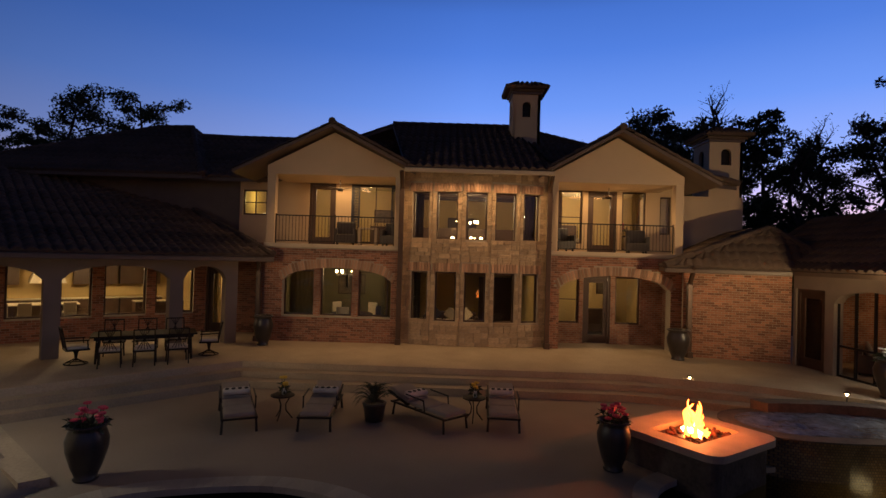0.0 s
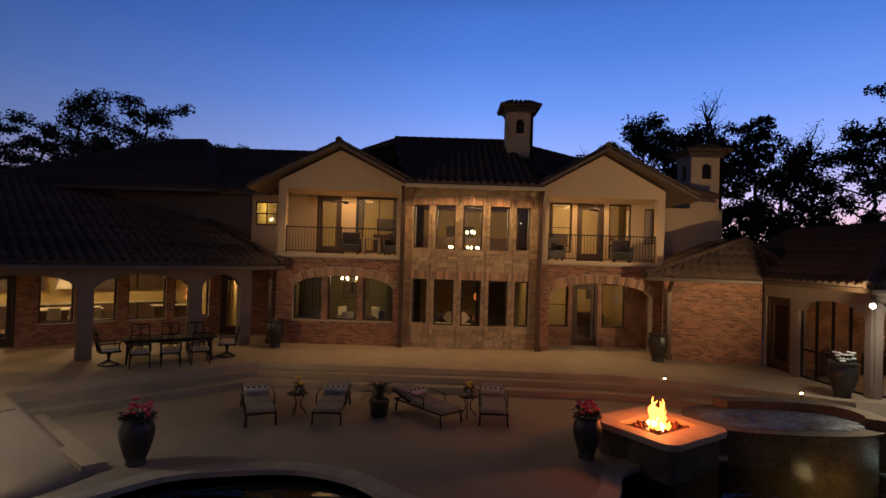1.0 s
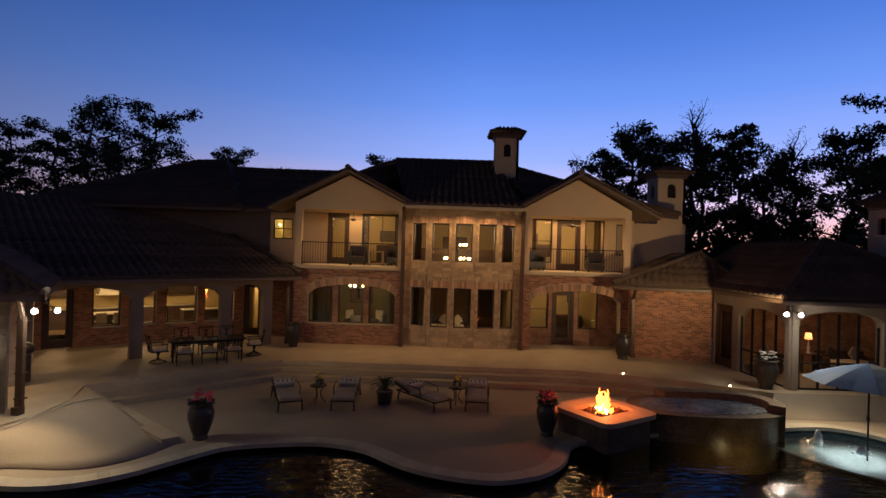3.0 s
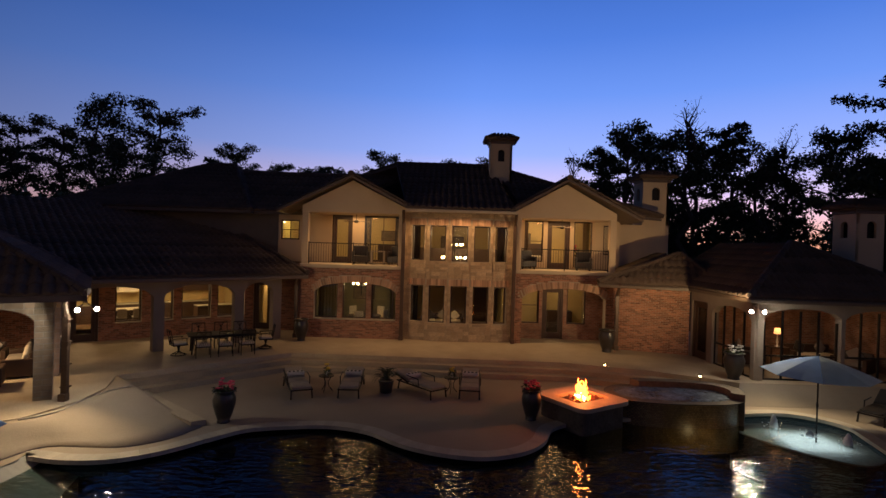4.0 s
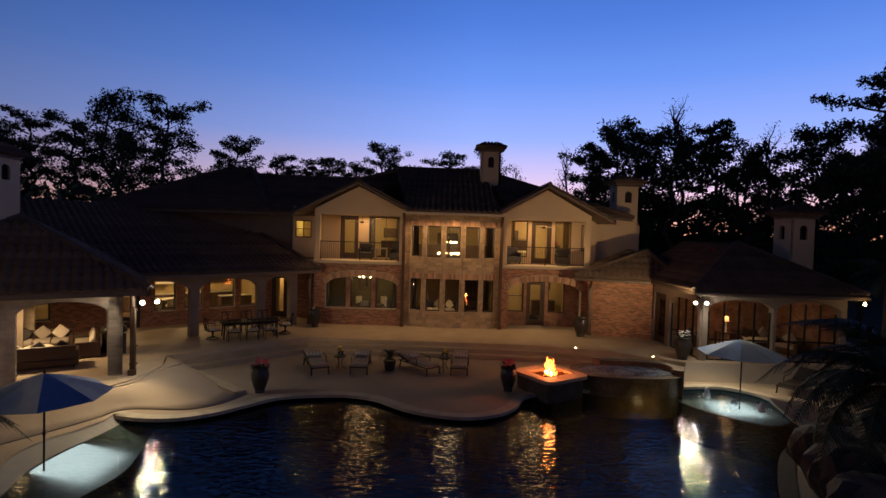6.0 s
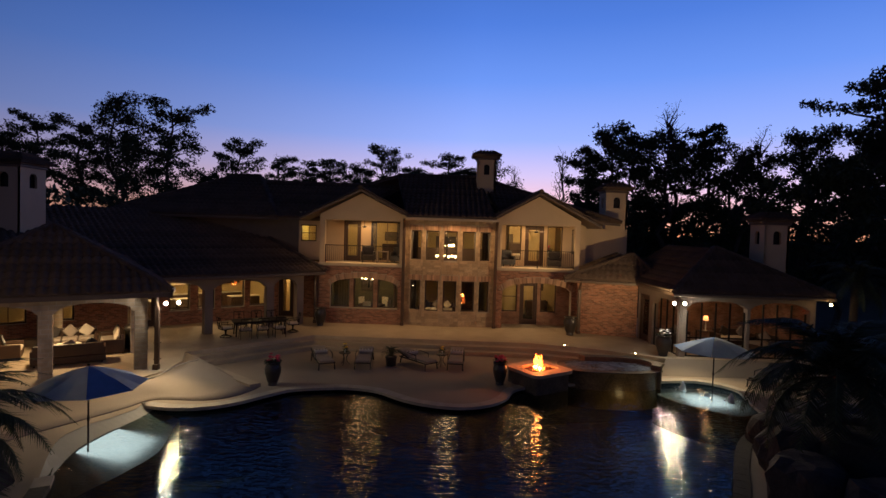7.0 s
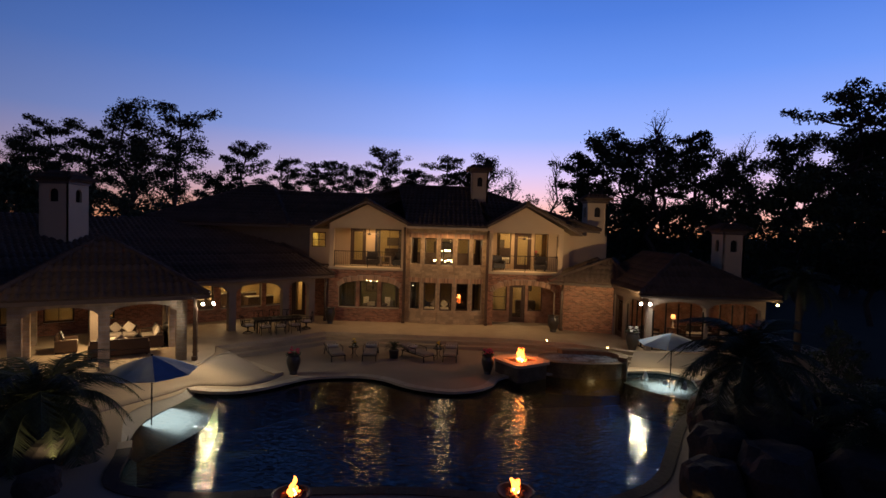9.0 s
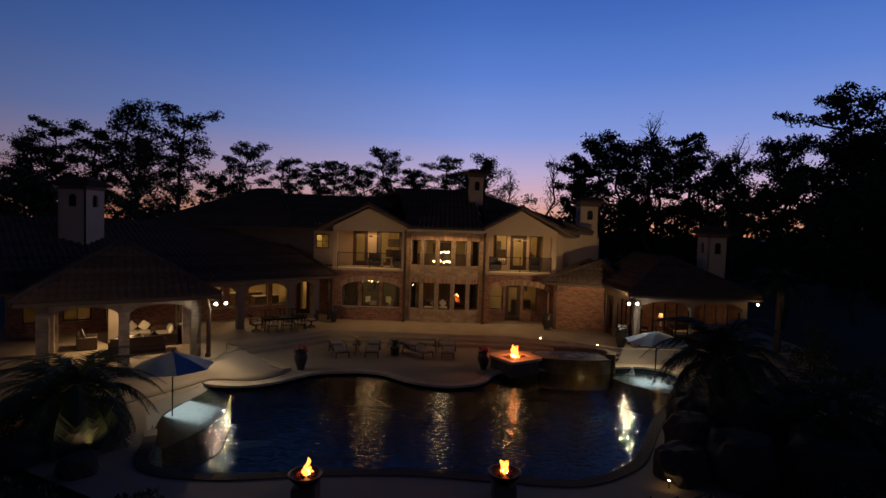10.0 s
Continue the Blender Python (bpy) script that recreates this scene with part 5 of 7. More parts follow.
def urn(x, y, z, h, r, label, flowers=None, seed=1, category="planter"):
    t = thing("urn_planter", pose(x, y, z), label, category, "urns")
    prof = [(r * 0.55, 0), (r * 0.6, 0.03), (r * 0.5, h * 0.06), (r * 0.72, h * 0.25), (r * 0.96, h * 0.55), (r, h * 0.72), (r * 0.86, h * 0.88), (r * 0.8, h * 0.93), (r * 0.98, h * 0.97), (r * 0.98, h), (r * 0.82, h), (r * 0.78, h * 0.9)]
    part("urn", lathe(prof, 24), M_URN, t, "dark glazed clay body")
    part("soil", lathe([(r * 0.3, h * 0.88), (r * 0.76, h * 0.9)], 16), M_BARK, t)
    if flowers:
        blooms(t, h * 0.93, r * 0.75, 16, seed, flowers)
    return t


M_WHITEFLOWER = mat("white_petals", (0.75, 0.72, 0.66), 0.7, 0.1, 20)
M_YELLOWFLOWER = mat("yellow_petals", (0.75, 0.50, 0.05), 0.7, 0.1, 20)
urn(-5.54, 8.4, 0, 0.88, 0.31, "tall dark urn of pink flowers beside the pool", M_PINK, 2)
urn(3.12, 9.4, 0, 0.88, 0.29, "tall dark urn of red flowers beside the fire pit", M_PINK, 3)
urn(-5.95, 17.75, TERR, 0.98, 0.32, "tall plain dark urn standing against the brick wall")
urn(7.75, 17.25, TERR, 0.98, 0.36, "tall plain dark urn in the brick corner", None)
urn(11.0, 12.9, TERR, 0.95, 0.36, "tall dark planter of white flowers under the porch lamp", M_WHITEFLOWER, 5)

# potted fern among the loungers
fern = thing("potted_fern", pose(-1.42, 11.75, 0), "bushy green fern in a dark pot", "potted plant")
part("pot", lathe([(0.16, 0), (0.2, 0.02), (0.25, 0.36), (0.27, 0.38), (0.27, 0.42), (0.22, 0.42), (0.2, 0.36)], 20), M_URN, fern)


def frond_bm(length, droop, rise, pairs, leaf, width, seed):
    """One feathered frond along +x that rises and droops."""
    rr = random.Random(seed)
    b = bmesh.new()
    pts = []
    for i in range(9):
        u = i / 8
        pts.append(Vector((length * (u - 0.12 * u * u), 0, rise * math.sin(u * 1.6) - droop * u ** 2.2)))
    for i, (p, q) in enumerate(zip(pts, pts[1:])):
        tube(p, q, width * (1.1 - i / 9), width * (1.1 - (i + 1) / 9), 4, b)
    for i in range(pairs):
        u = 0.12 + 0.86 * i / pairs
        k_ = min(7, int(u * 8))
        p = pts[k_].lerp(pts[k_ + 1], u * 8 - k_)
        d = (pts[k_ + 1] - pts[k_]).normalized()
        L = leaf * math.sin(math.pi * (0.12 + 0.85 * u)) * rr.uniform(0.85, 1.1)
        for s in (-1, 1):
            e = p + d * L * 0.55 + Vector((0, s * L * 0.8, -L * rr.uniform(0.1, 0.5)))
            w = d * width * 1.5
            b.faces.new([b.verts.new(v) for v in (p - w, p + w, e)])
    return b


fern_mes = [mesh_of("frond", frond_bm(0.62, 0.35, 0.42, 16, 0.10, 0.007, s), M_LEAF) for s in range(3)]
for i in range(34):
    rr = random.Random(i)
    shared("frond", fern_mes[i % 3], fern, pose(0, 0, 0.4, 0, rr.uniform(-45, 10), i * 360 / 34 + rr.uniform(-8, 8)))

# ---- sun loungers and side tables ----
M_DOTS = mat("patterned_pillow_cloth", (0.62, 0.56, 0.46), 0.9, 0.1, 6)
M_DOT = mat("dark_pillow_dots", (0.03, 0.025, 0.02), 0.9, 0.1, 6)


def lounger(m, label, dark=False, pillow=True, back=27):
    t = thing("sun_lounger", m, label, "sun lounger", "sun loungers")
    cloth = M_URN if dark else M_CUSHION
    b = bmesh.new()
    for x in (-0.33, 0.33):
        box(x - 0.025, x + 0.025, -0.62, 1.25, 0.27, 0.31, 0.008, b)
    for y in (-0.6, 0.3, 1.22):
        box(-0.33, 0.33, y - 0.02, y + 0.02, 0.27, 0.305, 0, b)
    part("side_frame", b, M_IRON, t)
    for x in (-0.32, 0.32):
        for y, k_ in ((-0.55, 0.04), (1.12, -0.05)):
            part("leg", tube((x, y, 0.29), (x * 1.05, y - k_, 0.0), 0.022, 0.028, 8), M_IRON, t)
        b = tube((x * 1.1, 0.02, 0.30), (x * 1.12, 0.06, 0.55), 0.016)
        tube((x * 1.12, 0.05, 0.55), (x * 1.12, 0.66, 0.57), 0.02, 0.016, 8, b)
        part("armrest", b, M_IRON, t)
    for i in range(2):
        part("seat_cushion", box(-0.3, 0.3, -0.6 + 0.62 * i, 0.01 + 0.62 * i, 0.312, 0.41, 0.035), cloth, t, "taupe cushion")
    bm2 = Matrix.Translation((0, 0.66, 0.33)) @ Matrix.Rotation(radians(back), 4, "X")
    part("backrest_frame", box(-0.33, 0.33, 0, 0.78, -0.03, 0.005, 0.008), M_IRON, t, "", bm2)
    part("back_cushion", box(-0.3, 0.3, 0.02, 0.76, 0.008, 0.11, 0.035), cloth, t, "taupe cushion", bm2)
    if pillow:
        pl = part("pillow", box(-0.29, 0.29, 0.02, 0.24, 0.115, 0.23, 0.05), M_DOTS, t, "pale pillow with dark round dots", bm2)
        b = bmesh.new()
        for i in range(4):
            tube((-0.2 + 0.135 * i, 0.13, 0.228), (-0.2 + 0.135 * i, 0.13, 0.236), 0.045, None, 12, b)
        part("dots", b, M_DOT, pl, "dark round dots")


lounger(pose(-4.25, 11.25, 0, 0, 0, 24), "dark iron sun lounger with taupe cushions and a dotted pillow", back=13)
lounger(pose(-2.58, 11.5, 0, 0, 0, 3), "dark iron sun lounger with taupe cushions and a dotted pillow", back=13)
lounger(pose(-0.02, 11.65, 0, 0, 0, 42), "dark iron sun lounger with taupe cushions and a dotted pillow", back=13)
lounger(pose(1.43, 11.8, 0, 0, 0, -4), "dark iron sun lounger with taupe cushions and a dotted pillow", back=13)
lounger(pose(14.0, 10.2, 0, 0, 0, -55), "dark sun lounger with dark cushions on the pool deck", True, False, 30)
lounger(pose(15.3, 9.5, 0, 0, 0, -60), "dark sun lounger with pale cushions on the pool deck", False, False, 30)


def side_table(x, y):
    t = thing("side_table", pose(x, y, 0), "small round dark iron side table with yellow flowers", "side table", "side tables")
    part("tabletop", lathe([(0.24, 0.5), (0.26, 0.51), (0.26, 0.525), (0.25, 0.53)], 24), M_IRON, t)
    for i in range(3):
        a = radians(120 * i + 20)
        b = bmesh.new()
        pts = [(0.18, 0.5), (0.07, 0.32), (0.08, 0.18), (0.22, 0.0)]
        for (r0, z0), (r1, z1) in zip(pts, pts[1:]):
            tube((r0 * math.cos(a), r0 * math.sin(a), z0), (r1 * math.cos(a), r1 * math.sin(a), z1), 0.014, None, 6, b)
        part("leg", b, M_IRON, t)
    v = thing("flower_vase", pose(x + 0.02, y, 0.53), "small vase of yellow flowers on a side table", "vase", "vases")
    part("vase", lathe([(0.035, 0), (0.05, 0.06), (0.03, 0.12), (0.04, 0.14)], 12), M_WHITECLOTH, v)
    blooms(v, 0.08, 0.06, 7, int(x * 10), M_YELLOWFLOWER)


side_table(-3.45, 11.72)
side_table(0.8, 11.95)
# ---- dining set on the terrace ----
DT = pose(-8.35, 15.0, TERR, 0, 0, 29)


def patio_table(m):
    t = thing("dining_table", m, "long dark iron patio dining table", "dining table")
    part("tabletop", box(-1.3, 1.3, -0.52, 0.52, 0.7, 0.735, 0.012), M_IRON, t)
    part("apron", box(-1.2, 1.2, -0.44, 0.44, 0.62, 0.7), M_IRON, t)
    for x in (-1.12, 1.12):
        for y in (-0.4, 0.4):
            part("leg", tube((x, y, 0.65), (x * 1.03, y * 1.05, 0), 0.04, 0.03), M_IRON, t)


def patio_chair(m, swivel=False):
    t = thing("patio_chair", m, "dark iron swivel patio armchair with a pale cushion" if swivel else "dark iron patio armchair with a pale seat cushion", "chair", "patio chairs")
    b = bmesh.new()
    for x in (-0.25, 0.25):
        tube((x, 0.25, 0.42), (x * 0.96, 0.36, 0.98), 0.018, 0.015, 8, b)
    tube((-0.25, 0.36, 0.98), (0.25, 0.36, 0.98), 0.018, None, 8, b)
    for i in range(5):
        x = -0.16 + 0.08 * i
        tube((x, 0.27, 0.46), (-x * 0.7, 0.35, 0.97), 0.009, None, 6, b)
    part("backrest", b, M_IRON, t)
    part("seat_frame", box(-0.27, 0.27, -0.27, 0.27, 0.38, 0.42, 0.01), M_IRON, t)
    part("seat_cushion", box(-0.25, 0.25, -0.26, 0.24, 0.422, 0.50, 0.03), M_CREAMCLOTH, t, "pale seat cushion")
    for x in (-0.28, 0.28):
        b = tube((x, -0.22, 0.40), (x, -0.2, 0.64), 0.013)
        tube((x, -0.24, 0.645), (x, 0.28, 0.66), 0.016, None, 8, b)
        part("armrest", b, M_IRON, t)
    if swivel:
        part("swivel_post", lathe([(0.1, 0.38), (0.05, 0.3), (0.03, 0.16), (0.05, 0.1)][::-1], 12), M_IRON, t)
        b = bmesh.new()
        for i in range(24):
            a, c = radians(15 * i), radians(15 * (i + 1))
            tube((0.27 * math.cos(a), 0.27 * math.sin(a), 0.018), (0.27 * math.cos(c), 0.27 * math.sin(c), 0.018), 0.016, None, 6, b)
        for i in range(4):
            a = radians(90 * i + 45)
            tube((0.27 * math.cos(a), 0.27 * math.sin(a), 0.02), (0, 0, 0.16), 0.014, None, 6, b)
        part("swivel_base", b, M_IRON, t)
    else:
        for x in (-0.24, 0.24):
            for y in (-0.24, 0.24):
                part("leg", tube((x, y, 0.4), (x * 1.06, y * 1.1, 0), 0.017), M_IRON, t)
    return t


patio_table(DT)
side_chair = patio_chair(DT @ pose(-0.8, -0.85, 0, 0, 0, 180))
for x, y, a in ((0.0, -0.88, 176), (0.78, -0.86, 183), (-0.8, 0.88, 3), (0.02, 0.9, -4), (0.8, 0.87, 2)):
    copy_thing(side_chair, DT @ pose(x, y, 0, 0, 0, a))
end_chair = patio_chair(DT @ pose(-1.6, -0.2, 0, 0, 0, 105), True)
copy_thing(end_chair, DT @ pose(1.66, 0.05, 0, 0, 0, -95))

# ---- flood lamps at the eaves ----


def flood(m, label):
    t = thing("flood_lamp", m, label, "flood lamp", "flood lamps")
    part("junction_box", lathe([(0.06, 0), (0.06, 0.05), (0.05, 0.07)], 12), M_FASCIA, t)
    for s in (-1, 1):
        a, c = Vector((0.05 * s, -0.02, -0.02)), Vector((0.17 * s, -0.16, -0.1))
        part("arm", tube(a, c, 0.015), M_FASCIA, t)
        head = part("lamp_head", tube(c, c + Vector((0.05 * s, -0.10, -0.05)), 0.04, 0.075, 14), M_FASCIA, t)
        part("lens", ball(c + Vector((0.056 * s, -0.115, -0.056)), 0.055, 1, 0.8, 1, None, 12, 8), M_FLOOD, head, "glowing lens")


flood(pose(-9.42, 8.35, 3.18, 0, 0, 45), "twin-headed flood lamp glowing under the pavilion eave")
flood(pose(11.25, 12.25, 3.25, 0, 0, 0), "twin-headed flood lamp glowing at the porch corner")
wall_lamp = thing("eave_lamp", pose(17.85, 11.98, 3.3), "small bright lamp under the corner of the porch eave", "lamp")
part("bracket", tube((0, 0, 0.1), (0, -0.1, 0.0), 0.018), M_FASCIA, wall_lamp)
part("bulb", ball((0, -0.13, -0.05), 0.06), M_BULB, wall_lamp, "glowing bulb")

# ---- pavilion furniture ----


def sofa(m, w, label, n=3, cloth=None):
    t = thing("outdoor_sofa", m, label, "sofa", "pavilion seating")
    c = cloth or M_CUSHION
    part("base", box(-w / 2, w / 2, -0.42, 0.42, 0.06, 0.3, 0.03), M_WOOD, t, "dark woven base")
    part("back", box(-w / 2, w / 2, 0.3, 0.42, 0.3, 0.78, 0.04), M_WOOD, t)
    for s in (-1, 1):
        part("armrest", box(s * w / 2 - 0.07, s * w / 2 + 0.07, -0.42, 0.42, 0.06, 0.6, 0.03), M_WOOD, t)
    k = (w - 0.16) / n
    for i in range(n):
        x = -w / 2 + 0.08 + k * i
        part("seat_cushion", box(x + 0.01, x + k - 0.01, -0.42, 0.28, 0.3, 0.46, 0.05), c, t)
        rr = random.Random(int(w * 100) + i)
        part("throw_pillow", box(-0.22, 0.22, -0.06, 0.06, -0.22, 0.22, 0.05), (M_CREAMCLOTH, M_URN, M_CUSHION)[(i + int(w * 10)) % 3], t, "square throw pillow", pose(x + k / 2, 0.16, 0.68, -18, rr.uniform(30, 55), rr.uniform(-8, 8)))
    for x in (-w / 2 + 0.06, w / 2 - 0.06):
        for y in (-0.36, 0.36):
            part("foot", box(x - 0.03, x + 0.03, y - 0.03, y + 0.03, 0, 0.07), M_IRON, t)


sofa(pm @ pose(0.6, -0.9, TERR, 0, 0, 180), 2.2, "long outdoor sofa with pale cushions and throw pillows", 3, M_CREAMCLOTH)
sofa(pm @ pose(2.0, 0.9, TERR, 0, 0, -90), 1.9, "dark outdoor sofa with brown cushions", 3)
sofa(pm @ pose(-1.4, 0.8, TERR, 0, 0, 90), 1.0, "outdoor armchair with a pale cushion", 1, M_CREAMCLOTH)
sofa(pm @ pose(0.5, 2.0, TERR, 0, 0, 0), 1.9, "outdoor sofa with dark pillows against the house", 3)
ott = thing("ottoman", pm @ pose(0.5, 0.6, TERR), "round padded ottoman with a pale top", "ottoman")
part("base", lathe([(0.42, 0), (0.45, 0.05), (0.45, 0.26), (0.42, 0.3)], 24), M_WOOD, ott)
part("cushion", lathe([(0.44, 0.3), (0.47, 0.35), (0.46, 0.42), (0.4, 0.45)], 24), M_CREAMCLOTH, ott, "pale round cushion")
bar = thing("outdoor_grill", pose(-12.2, 11.0, TERR, 0, 0, -45), "dark covered grill standing by a pavilion pier", "grill")
part("cart", box(-0.55, 0.55, -0.3, 0.3, 0.05, 0.85, 0.03), M_URN, bar)
part("lid", lathe([(0.46, 0.0), (0.44, 0.16), (0.32, 0.27), (0.1, 0.32)], 20), M_URN, bar, "rounded lid").location.z = 0.85
for x in (-0.45, 0.45):
    part("wheel", tube((x, -0.32, 0.09), (x, -0.27, 0.09), 0.09, None, 12), M_IRON, bar)

# screened porch furniture
tb = thing("console_table", pose(14.34, 15.75, TERR), "small dark table carrying a lamp in the porch", "table")
part("tabletop", box(-0.4, 0.4, -0.25, 0.25, 0.68, 0.72, 0.01), M_WOOD, tb)
for x in (-0.36, 0.36):
    for y in (-0.21, 0.21):
        part("leg", box(x - 0.025, x + 0.025, y - 0.025, y + 0.025, 0, 0.68), M_WOOD, tb)
lp = thing("table_lamp", pose(14.34, 15.75, TERR + 0.72), "table lamp with a glowing orange shade", "lamp")
part("lamp_base", lathe([(0.09, 0), (0.1, 0.02), (0.03, 0.06), (0.05, 0.2), (0.02, 0.38), (0.015, 0.55)], 14), M_CREAMCLOTH, lp)
part("shade", lathe([(0.13, 0.54), (0.10, 0.76)], 20), M_SHADE, lp, "glowing orange shade")
sofa(pose(15.9, 15.9, TERR), 1.9, "porch sofa with large pale cushions", 2, M_CREAMCLOTH)
sofa(pose(16.6, 14.6, TERR, 0, 0, -60), 1.1, "dark porch armchair with a cushion", 1)
sofa(pose(13.0, 15.8, TERR, 0, 0, 50), 1.1, "dark porch armchair with a cushion", 1)
# screens of the porch arches: dark uprights and rails
for m, n_, L in ((pose(12.04, 12.86, TERR), 4, 2.61), (pose(14.87, 12.86, TERR), 4, 2.59), (em @ pose(1.6, 0.12, TERR), 4, 2.45)):
    t = thing(numbered("porch_screen"), m, "dark framed insect screen in a wide arch", "screen", "", "structure")
    for i in range(n_ + 1):
        x = L * i / n_
        part("upright", box(x - 0.03, x + 0.03, 0, 0.06, 0, 2.1 if i in (0, n_) else 2.5), M_IRON, t)
    part("rail", box(0.03, L - 0.03, 0.005, 0.055, 0.85, 0.91), M_IRON, t)
    part("bottom_rail", box(0.03, L - 0.03, 0.005, 0.055, 0.0, 0.06), M_IRON, t)

# ---- balconies ----


def ceiling_fan(x, y, z):
    t = thing("ceiling_fan", pose(x, y, z, 0, 0, 20), "dark ceiling fan hanging at rest under a balcony ceiling", "ceiling fan", "ceiling fans")
    part("rod", tube((0, 0, -0.3), (0, 0, 0), 0.015), M_IRON, t)
    part("motor_housing", lathe([(0.06, -0.42), (0.12, -0.38), (0.13, -0.32), (0.05, -0.28)], 16), M_IRON, t)
    for i in range(5):
        part("blade", box(0.12, 0.66, -0.065, 0.065, -0.355, -0.345, 0.003), M_WOOD, t, "", pose(0, 0, 0, 0, 0, 72 * i) @ pose(0, 0, 0, 8, 0, 0))


ceiling_fan(-3.95, 19.9, 6.45)
ceiling_fan(6.2, 19.9, 6.45)


def balcony_chair(m, label="dark wicker armchair on a balcony"):
    t = thing("balcony_armchair", m, label, "armchair", "balcony chairs")
    part("seat", box(-0.36, 0.36, -0.36, 0.36, 0.1, 0.42, 0.04), M_URN, t)
    part("backrest", box(-0.36, 0.36, 0.24, 0.38, 0.42, 0.92, 0.05), M_URN, t)
    for s in (-1, 1):
        part("armrest", box(s * 0.36 - 0.06, s * 0.36 + 0.06, -0.36, 0.3, 0.1, 0.64, 0.04), M_URN, t)
    for x in (-0.3, 0.3):
        for y in (-0.3, 0.3):
            part("foot", box(x - 0.03, x + 0.03, y - 0.03, y + 0.03, 0, 0.1), M_IRON, t)
    return t


bc = balcony_chair(pose(-3.75, 20.2, FL2, 0, 0, 8))
for x, y, a in ((-1.95, 20.25, -8), (4.55, 20.2, 10), (7.35, 20.1, -12)):
    copy_thing(bc, pose(x, y, FL2, 0, 0, a))
bt = thing("balcony_table", pose(-2.85, 20.0, FL2), "small pale side table between two armchairs", "table")
part("tabletop", box(-0.36, 0.36, -0.25, 0.25, 0.62, 0.68, 0.01), M_CUSHION, bt)
for x in (-0.31, 0.31):
    part("leg", box(x - 0.05, x + 0.05, -0.2, 0.2, 0, 0.62), M_CUSHION, bt)

# dark shutters either side of the west balcony window, louvres and all
for x in (-3.68, -2.1):
    t = thing("shutter", pose(x, BY - 0.03, FL2 + 0.12), "dark navy louvred shutter beside a window", "shutter", "shutters", "structure")
    b = bmesh.new()
    for p in ((0, 0.05, 0, 2.3), (0.29, 0.34, 0, 2.3), (0.05, 0.29, 0, 0.08), (0.05, 0.29, 2.22, 2.3)):
        box(p[0], p[1], 0, 0.03, p[2], p[3], 0, b)
    M_NAVY = bpy.data.materials.get("navy_paint") or mat("navy_paint", (0.02, 0.025, 0.045), 0.5, 0.15, 3)
    part("shutter_frame", b, M_NAVY, t)
    me = mesh_of("louvre", box(0.05, 0.29, 0.004, 0.026, -0.02, 0.02), M_NAVY)
    for i in range(34):
        shared("louvre", me, t, pose(0, 0, 0.12 + 0.063 * i))
# ---- trees and planting ----


def leaf_mesh(name, clumps, size, seed, material):
    """Many small leaf blades gathered in clumps: (centre, radii, count)."""
    rg = np.random.default_rng(seed)
    vs, fs, base = [], [], 0
    for c, r, n in clumps:
        d = rg.normal(size=(n, 3))
        d /= np.linalg.norm(d, axis=1)[:, None]
        p = np.array(c) + d * np.array(r) * (rg.random((n, 1)) ** 0.45)
        u = rg.normal(size=(n, 3))
        u /= np.linalg.norm(u, axis=1)[:, None]
        w = np.cross(u, rg.normal(size=(n, 3)))
        w /= np.linalg.norm(w, axis=1)[:, None] + 1e-9
        s = size * rg.uniform(0.6, 1.3, (n, 1))
        q = np.stack([p - u * s, p + w * s * 0.45, p + u * s, p - w * s * 0.45], 1)
        vs.append(q.reshape(-1, 3))
        fs.append(base + np.arange(4 * n).reshape(-1, 4))
        base += 4 * n
    me = bpy.data.meshes.new(name)
    me.from_pydata(np.concatenate(vs).tolist(), [], np.concatenate(fs).tolist())
    me.materials.append(material)
    return me


def limb(b, a, c, r0, r1, rr, n=4):
    a, c = Vector(a), Vector(c)
    prev = a
    for i in range(1, n + 1):
        u = i / n
        p = a.lerp(c, u) + Vector((rr.uniform(-1, 1), rr.uniform(-1, 1), rr.uniform(-0.5, 0.5))) * (c - a).length * 0.05 * (u < 1)
        tube(prev, p, r0 + (r1 - r0) * (i - 1) / n, r0 + (r1 - r0) * u, 6, b)
        prev = p


